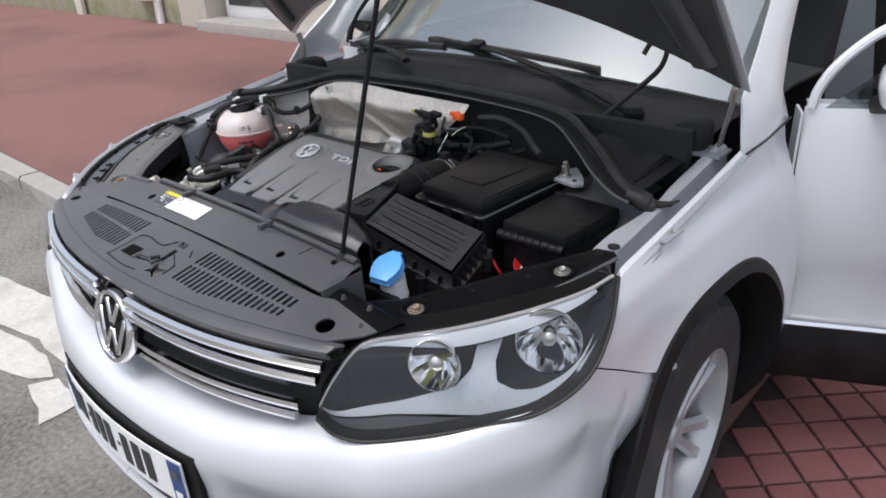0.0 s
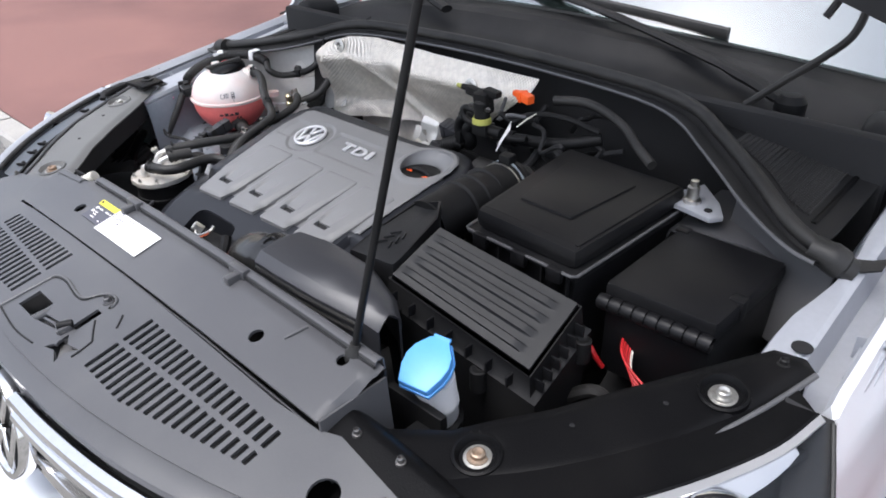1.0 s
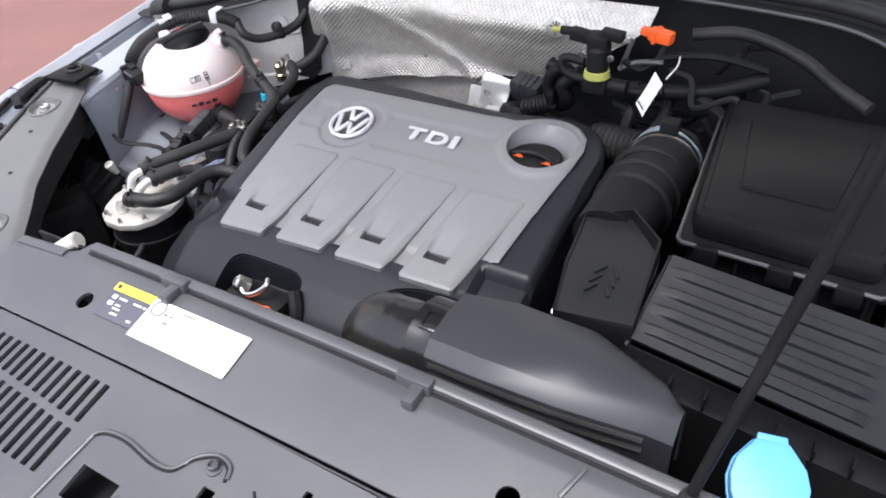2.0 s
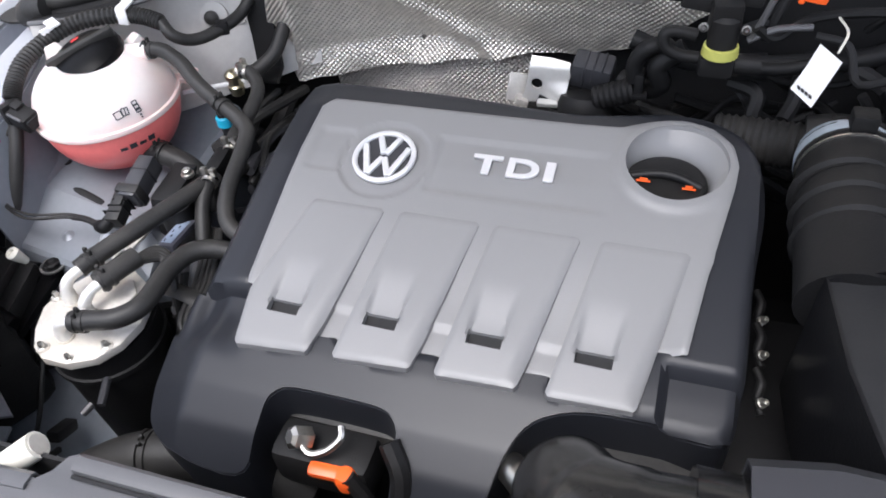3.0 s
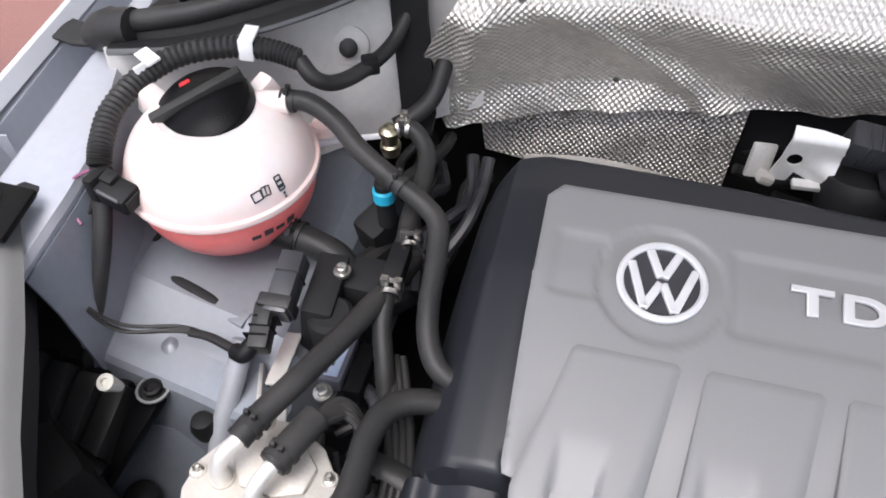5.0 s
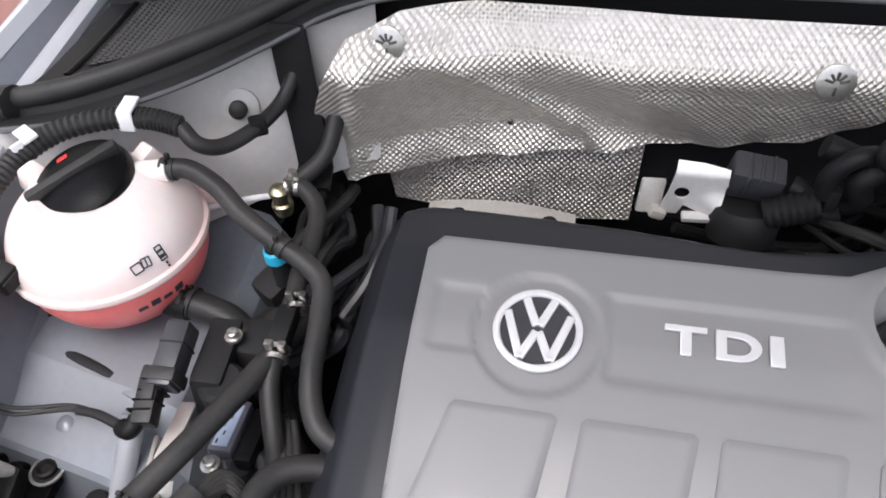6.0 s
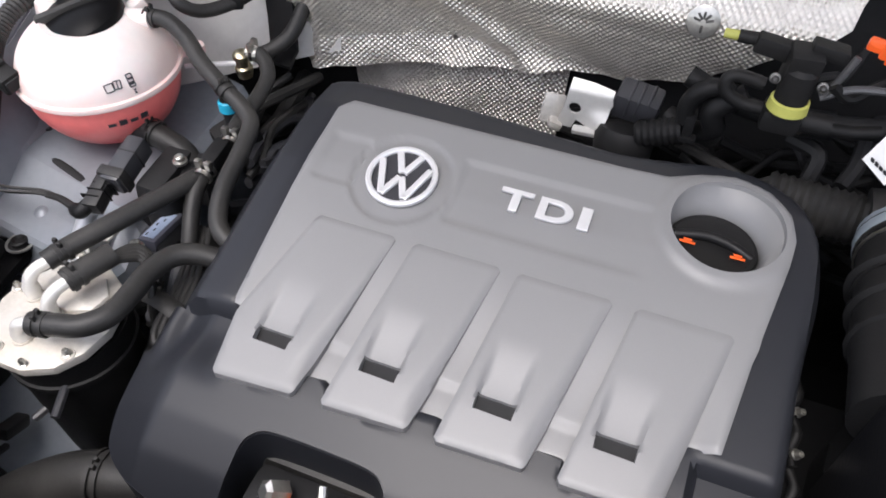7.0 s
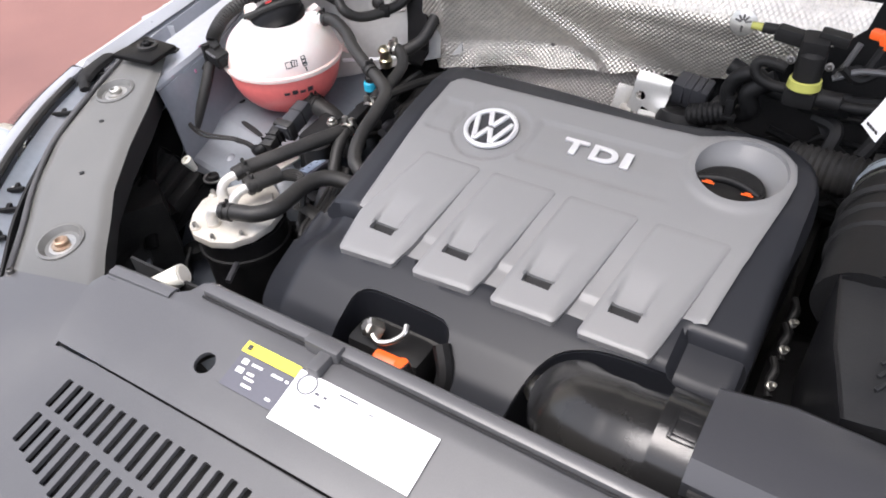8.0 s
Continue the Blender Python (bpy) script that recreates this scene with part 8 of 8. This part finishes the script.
sol = thing("vacuum_solenoid", "black solenoid valve with an olive yellow collar", "solenoid valve", (0.1, 0.87, 0.9))
part("body", join(box((0.028, 0.026, 0.042), (0.100, 0.862, 0.978), 0.005, (10, 0, 5)), lathe([(0.014, -0.03), (0.0145, 0.012), (0.011, 0.016), (0, 0.016)], 18, (0.101, 0.857, 0.968)), box((0.036, 0.016, 0.016), (0.076, 0.868, 0.990), 0.004, (0, 8, 0)), lathe([(0.0055, -0.012), (0.006, 0.012), (0, 0.013)], 14, (0.056, 0.870, 0.993), (0, 90, 0)), box((0.030, 0.018, 0.012), (0.116, 0.866, 0.997), 0.003, (0, 6, 0))), BLACK, sol)
part("collar", lathe([(0.0145, -0.006), (0.0175, -0.005), (0.0165, 0.004), (0.0145, 0.005)], 20, (0.101, 0.856, 0.948)), OCHRE, sol, "olive yellow collar")
part("plug", join(box((0.032, 0.016, 0.016), (0.172, 0.886, 0.996), 0.004, (0, 4, -12)), box((0.014, 0.011, 0.010), (0.152, 0.889, 0.998), 0.003, (0, 4, -12)), box((0.006, 0.019, 0.019), (0.166, 0.887, 0.996), 0.002, (0, 4, -12))), ORANGE, sol, "orange connector")
for x in (0.082, 0.120):
    bolt(sol, (x, 0.850, 0.972), 0.003, material=DARK_STEEL, aim=(0, -1, 0.3))
part("lower_block", join(box((0.034, 0.030, 0.022), (0.100, 0.862, 0.930), 0.006), lathe([(0.010, -0.01), (0.010, 0.016), (0, 0.017)], 14, (0.125, 0.862, 0.930), (0, 90, 0))), BLACK, sol)
part("brass_tip", lathe([(0.004, -0.008), (0.0045, 0.006), (0.003, 0.008), (0, 0.008)], 12, (0.040, 0.870, 0.993), (0, 90, 0)), OCHRE, sol, "yellow tip")
part("pipe", sweep([(0.078, 0.870, 0.953), (0.056, 0.870, 0.956), (0.047, 0.868, 0.952), (0.050, 0.866, 0.940), (0.066, 0.866, 0.932), (0.092, 0.866, 0.930), (0.124, 0.868, 0.924), (0.160, 0.872, 0.922), (0.185, 0.876, 0.926)], 0.0062, 10, 6), BLACK, sol)
part("pipe_grommet", sweep([(0.088, 0.866, 0.931), (0.106, 0.867, 0.927), (0.122, 0.868, 0.924)], 0.0105, 12, 3), mat("brown_rubber", (0.045, 0.038, 0.032), 0.6, 0, 0.2, 300, 14, 0.2), sol, "brown rubber sleeve")
part("pipe", sweep([(0.128, 0.872, 0.952), (0.135, 0.872, 0.975), (0.140, 0.874, 0.992)], 0.0032, 8, 4), CARRIER, sol)
part("pipe", sweep([(0.125, 0.872, 0.950), (0.148, 0.875, 0.962), (0.180, 0.880, 0.964)], 0.0035, 8, 4), CARRIER, sol)
part("pipe", sweep([(0.015, 0.90, 0.928), (0.06, 0.893, 0.915), (0.11, 0.888, 0.912), (0.17, 0.890, 0.917), (0.24, 0.90, 0.925), (0.30, 0.93, 0.94)], 0.0105, 10, 6), BLACK, sol)
part("pipe", sweep([(0.13, 0.87, 0.965), (0.15, 0.88, 0.95), (0.18, 0.895, 0.965), (0.24, 0.905, 0.97), (0.30, 0.92, 0.955)], 0.005, 8, 6), BLACK, sol)
part("pipe_sleeve", sweep([(0.10, 0.888, 0.913), (0.125, 0.888, 0.912), (0.15, 0.889, 0.914)], 0.014, 10, 3), BLACK, sol)
conn = thing("glow_connector", "grey connector in a bright metal bracket behind the cover", "connector", (-0.06, 0.9, 0.85))
part("bracket", sheet([(-0.106, 0.838), (-0.099, 0.862), (-0.095, 0.894), (-0.072, 0.893), (-0.050, 0.890), (-0.051, 0.866), (-0.054, 0.850), (-0.072, 0.846), (-0.084, 0.849), (-0.088, 0.838)], [circle(-0.0875, 0.863, 0.0068, 16)], lambda u, v: (u, 0.899 - 0.010 * ramp(u, -0.085, -0.055) * ramp(-v, -0.872, -0.850) + 0.010 * ramp(v, 0.884, 0.896), v), 0.003, 0.004), PALE_METAL, conn, "bright metal bracket with a round hole")
part("bracket_foot", box((0.030, 0.010, 0.006), (-0.070, 0.890, 0.844), 0.002, (10, 0, 4)), PALE_METAL, conn)
part("ear", join(box((0.024, 0.006, 0.034), (-0.113, 0.908, 0.850), 0.003, (-20, 12, 18)), box((0.016, 0.016, 0.010), (-0.106, 0.900, 0.838), 0.004, (0, 20, 10))), CAST, conn)
part("sensor_body", lathe([(0.030, -0.02), (0.032, 0.0), (0.028, 0.010), (0.012, 0.014), (0, 0.014)], 24, (-0.030, 0.895, 0.845), (-20, 0, 0)), BLACK, conn)
part("plug", box((0.046, 0.030, 0.034), (-0.026, 0.915, 0.876), 0.005, (15, 6, -4)), DUCT_FLAT, conn, "dark grey plug")
for i in range(3):
    part("plug_rib", box((0.003, 0.028, 0.028), (-0.034 + 0.010 * i, 0.912, 0.880), 0.001, (15, 6, -4), 1), DUCT_FLAT, conn)
part("ribbed_boot", sweep([(-0.018 + 0.0030 * i, 0.884, 0.860 + 0.0012 * i) for i in range(15)], 0.013, 14, 1, ribs=0.0018, straight=True), BLACK, conn, "ribbed rubber boot")
part("boot_clip", join(box((0.010, 0.020, 0.030), (0.028, 0.882, 0.886), 0.003), box((0.016, 0.012, 0.006), (0.030, 0.874, 0.876), 0.002)), BLACK, conn)
part("arch_loom", sweep([(0.024, 0.882, 0.890), (0.021, 0.882, 0.908), (0.030, 0.882, 0.926), (0.046, 0.884, 0.932), (0.058, 0.885, 0.924)], 0.009, 10, 6), BLACK, conn)
part("loom", sweep([(0.005, 0.912, 0.872), (0.03, 0.90, 0.868), (0.05, 0.885, 0.885), (0.045, 0.88, 0.91), (0.07, 0.885, 0.93)], 0.011, 10, 6), BLACK, conn)

rnd = random.Random(7)
pipes = thing("engine_looms", "tangle of black pipes and cable looms behind the engine", "cable loom", (0.1, 0.92, 0.8))
for i in range(24):
    x0, y0, z0 = rnd.uniform(-0.12, 0.26), rnd.uniform(0.87, 0.98), rnd.uniform(0.74, 0.83)
    q = [(x0, y0, z0)]
    for k in range(4):
        q.append((q[-1][0] + rnd.uniform(0.02, 0.06), min(1.0, max(0.85, q[-1][1] + rnd.uniform(-0.03, 0.03))), min(0.85, q[-1][2] + rnd.uniform(-0.02, 0.02))))
    part("pipe", sweep(q, rnd.choice((0.004, 0.006, 0.009)), 8, 5), rnd.choice((BLACK, MATT, RUBBER)), pipes)
for i in range(12):
    x0, y0, z0 = rnd.uniform(0.12, 0.30), rnd.uniform(0.84, 0.97), rnd.uniform(0.84, 0.95)
    q = [(x0, y0, z0)]
    for k in range(4):
        q.append((q[-1][0] + rnd.uniform(0.0, 0.05), min(0.98, max(0.84, q[-1][1] + rnd.uniform(-0.03, 0.03))), min(0.965, q[-1][2] + rnd.uniform(-0.03, 0.03))))
    part("pipe", sweep(q, rnd.choice((0.004, 0.005, 0.008)), 8, 5), rnd.choice((BLACK, MATT)), pipes)
part("cable", sweep([(0.20, 0.93, 0.985), (0.26, 0.945, 0.988), (0.33, 0.935, 0.972), (0.38, 0.905, 0.955), (0.42, 0.88, 0.945)], 0.008, 10, 6), RUBBER, pipes)
side_pipes = thing("side_looms", "dark pipes and brackets between engine and filter", "cable loom", (-0.42, 0.6, 0.7))
for i in range(22):
    x0, y0, z0 = rnd.uniform(-0.47, -0.36), rnd.uniform(0.42, 0.85), rnd.uniform(0.66, 0.79)
    q = [(x0, y0, z0)]
    for k in range(3):
        q.append((min(-0.34, max(-0.5, q[-1][0] + rnd.uniform(-0.03, 0.03))), q[-1][1] + rnd.uniform(0.01, 0.05), min(0.81, q[-1][2] + rnd.uniform(-0.03, 0.03))))
    part("pipe", sweep(q, rnd.choice((0.004, 0.006, 0.009, 0.011)), 8, 5), rnd.choice((RUBBER, DUCT_FLAT, RUBBER)), side_pipes)
for i in range(11):
    x0, y0, z0 = rnd.uniform(-0.455, -0.375), rnd.uniform(0.76, 0.80), rnd.uniform(0.74, 0.80)
    q = [(x0, y0, z0)]
    for k in range(4):
        q.append((min(-0.37, max(-0.46, q[-1][0] + rnd.uniform(-0.012, 0.020))), q[-1][1] + rnd.uniform(0.025, 0.045), min(0.815, q[-1][2] + rnd.uniform(-0.015, 0.02))))
    part("pipe", sweep(q, rnd.choice((0.005, 0.007, 0.011)), 8, 5), rnd.choice((RUBBER, DUCT_FLAT, RUBBER)), side_pipes)
for y in (0.655, 0.615, 0.565):
    line = part("clip_strap", sweep([(0.166, y + 0.030, 0.800), (0.171, y + 0.018, 0.797), (0.169, y + 0.006, 0.790), (0.173, y - 0.006, 0.785)], [0.0035, 0.0045, 0.003, 0.004], 10, 4), BLACK, side_pipes)
    bolt(line, (0.172, y, 0.794), 0.003, aim=(0.4, -0.3, 0.8), material=ZINC)

# the pavers, each one a piece
paver_mesh = finish(box((0.108, 0.108, 0.03), (0, 0, -0.010), 0.004, seg=1))
paver_mesh.materials.append(PAVER)
count = 0
for i in range(-16, 30):
    for j in range(-30, 16):
        a, b = i * 0.1165, j * 0.1165
        x, y = 0.762 + (a + b) * 0.70711, 1.625 + (a - b) * 0.70711
        if 0.80 < x < 2.25 and KERB_Y + 0.22 < y < 3.1 and count < 300:
            ob = part("paver", paver_mesh, PAVER, pavers)
            ob.matrix_world = pose(x, y, 0.014 + random.uniform(-0.0015, 0.0015), random.uniform(-0.6, 0.6), random.uniform(-0.6, 0.6), 45 + random.uniform(-0.8, 0.8))
            count += 1

# the pavers further along, joined
rest_v, rest_f = [], []
for i in range(-16, 62):
    for j in range(-62, 30):
        a, b = i * 0.1165, j * 0.1165
        x, y = 0.762 + (a + b) * 0.70711, 1.625 + (a - b) * 0.70711
        if 0.80 < x < 6.4 and KERB_Y + 0.22 < y < 5.2 and not (x < 2.25 and y < 3.1):
            n, lift = len(rest_v), 0.019 + random.uniform(-0.0015, 0.0015)
            for r, z in ((0.076, lift - 0.012), (0.0755, lift - 0.003), (0.072, lift)):
                rest_v += [(x + r * math.cos(t), y + r * math.sin(t), z) for t in (0, math.pi / 2, math.pi, math.pi * 1.5)]
            rest_f += [(n + 4 * k + q, n + 4 * k + (q + 1) % 4, n + 4 * k + 4 + (q + 1) % 4, n + 4 * k + 4 + q) for k in (0, 1) for q in range(4)] + [(n + 8, n + 9, n + 10, n + 11)]
rest_mesh = bpy.data.meshes.new("far_pavers")
rest_mesh.from_pydata(rest_v, [], rest_f)
rest_mesh.materials.append(PAVER)
tagged(part("far_pavers", rest_mesh, PAVER, pavers), kind="stuff")
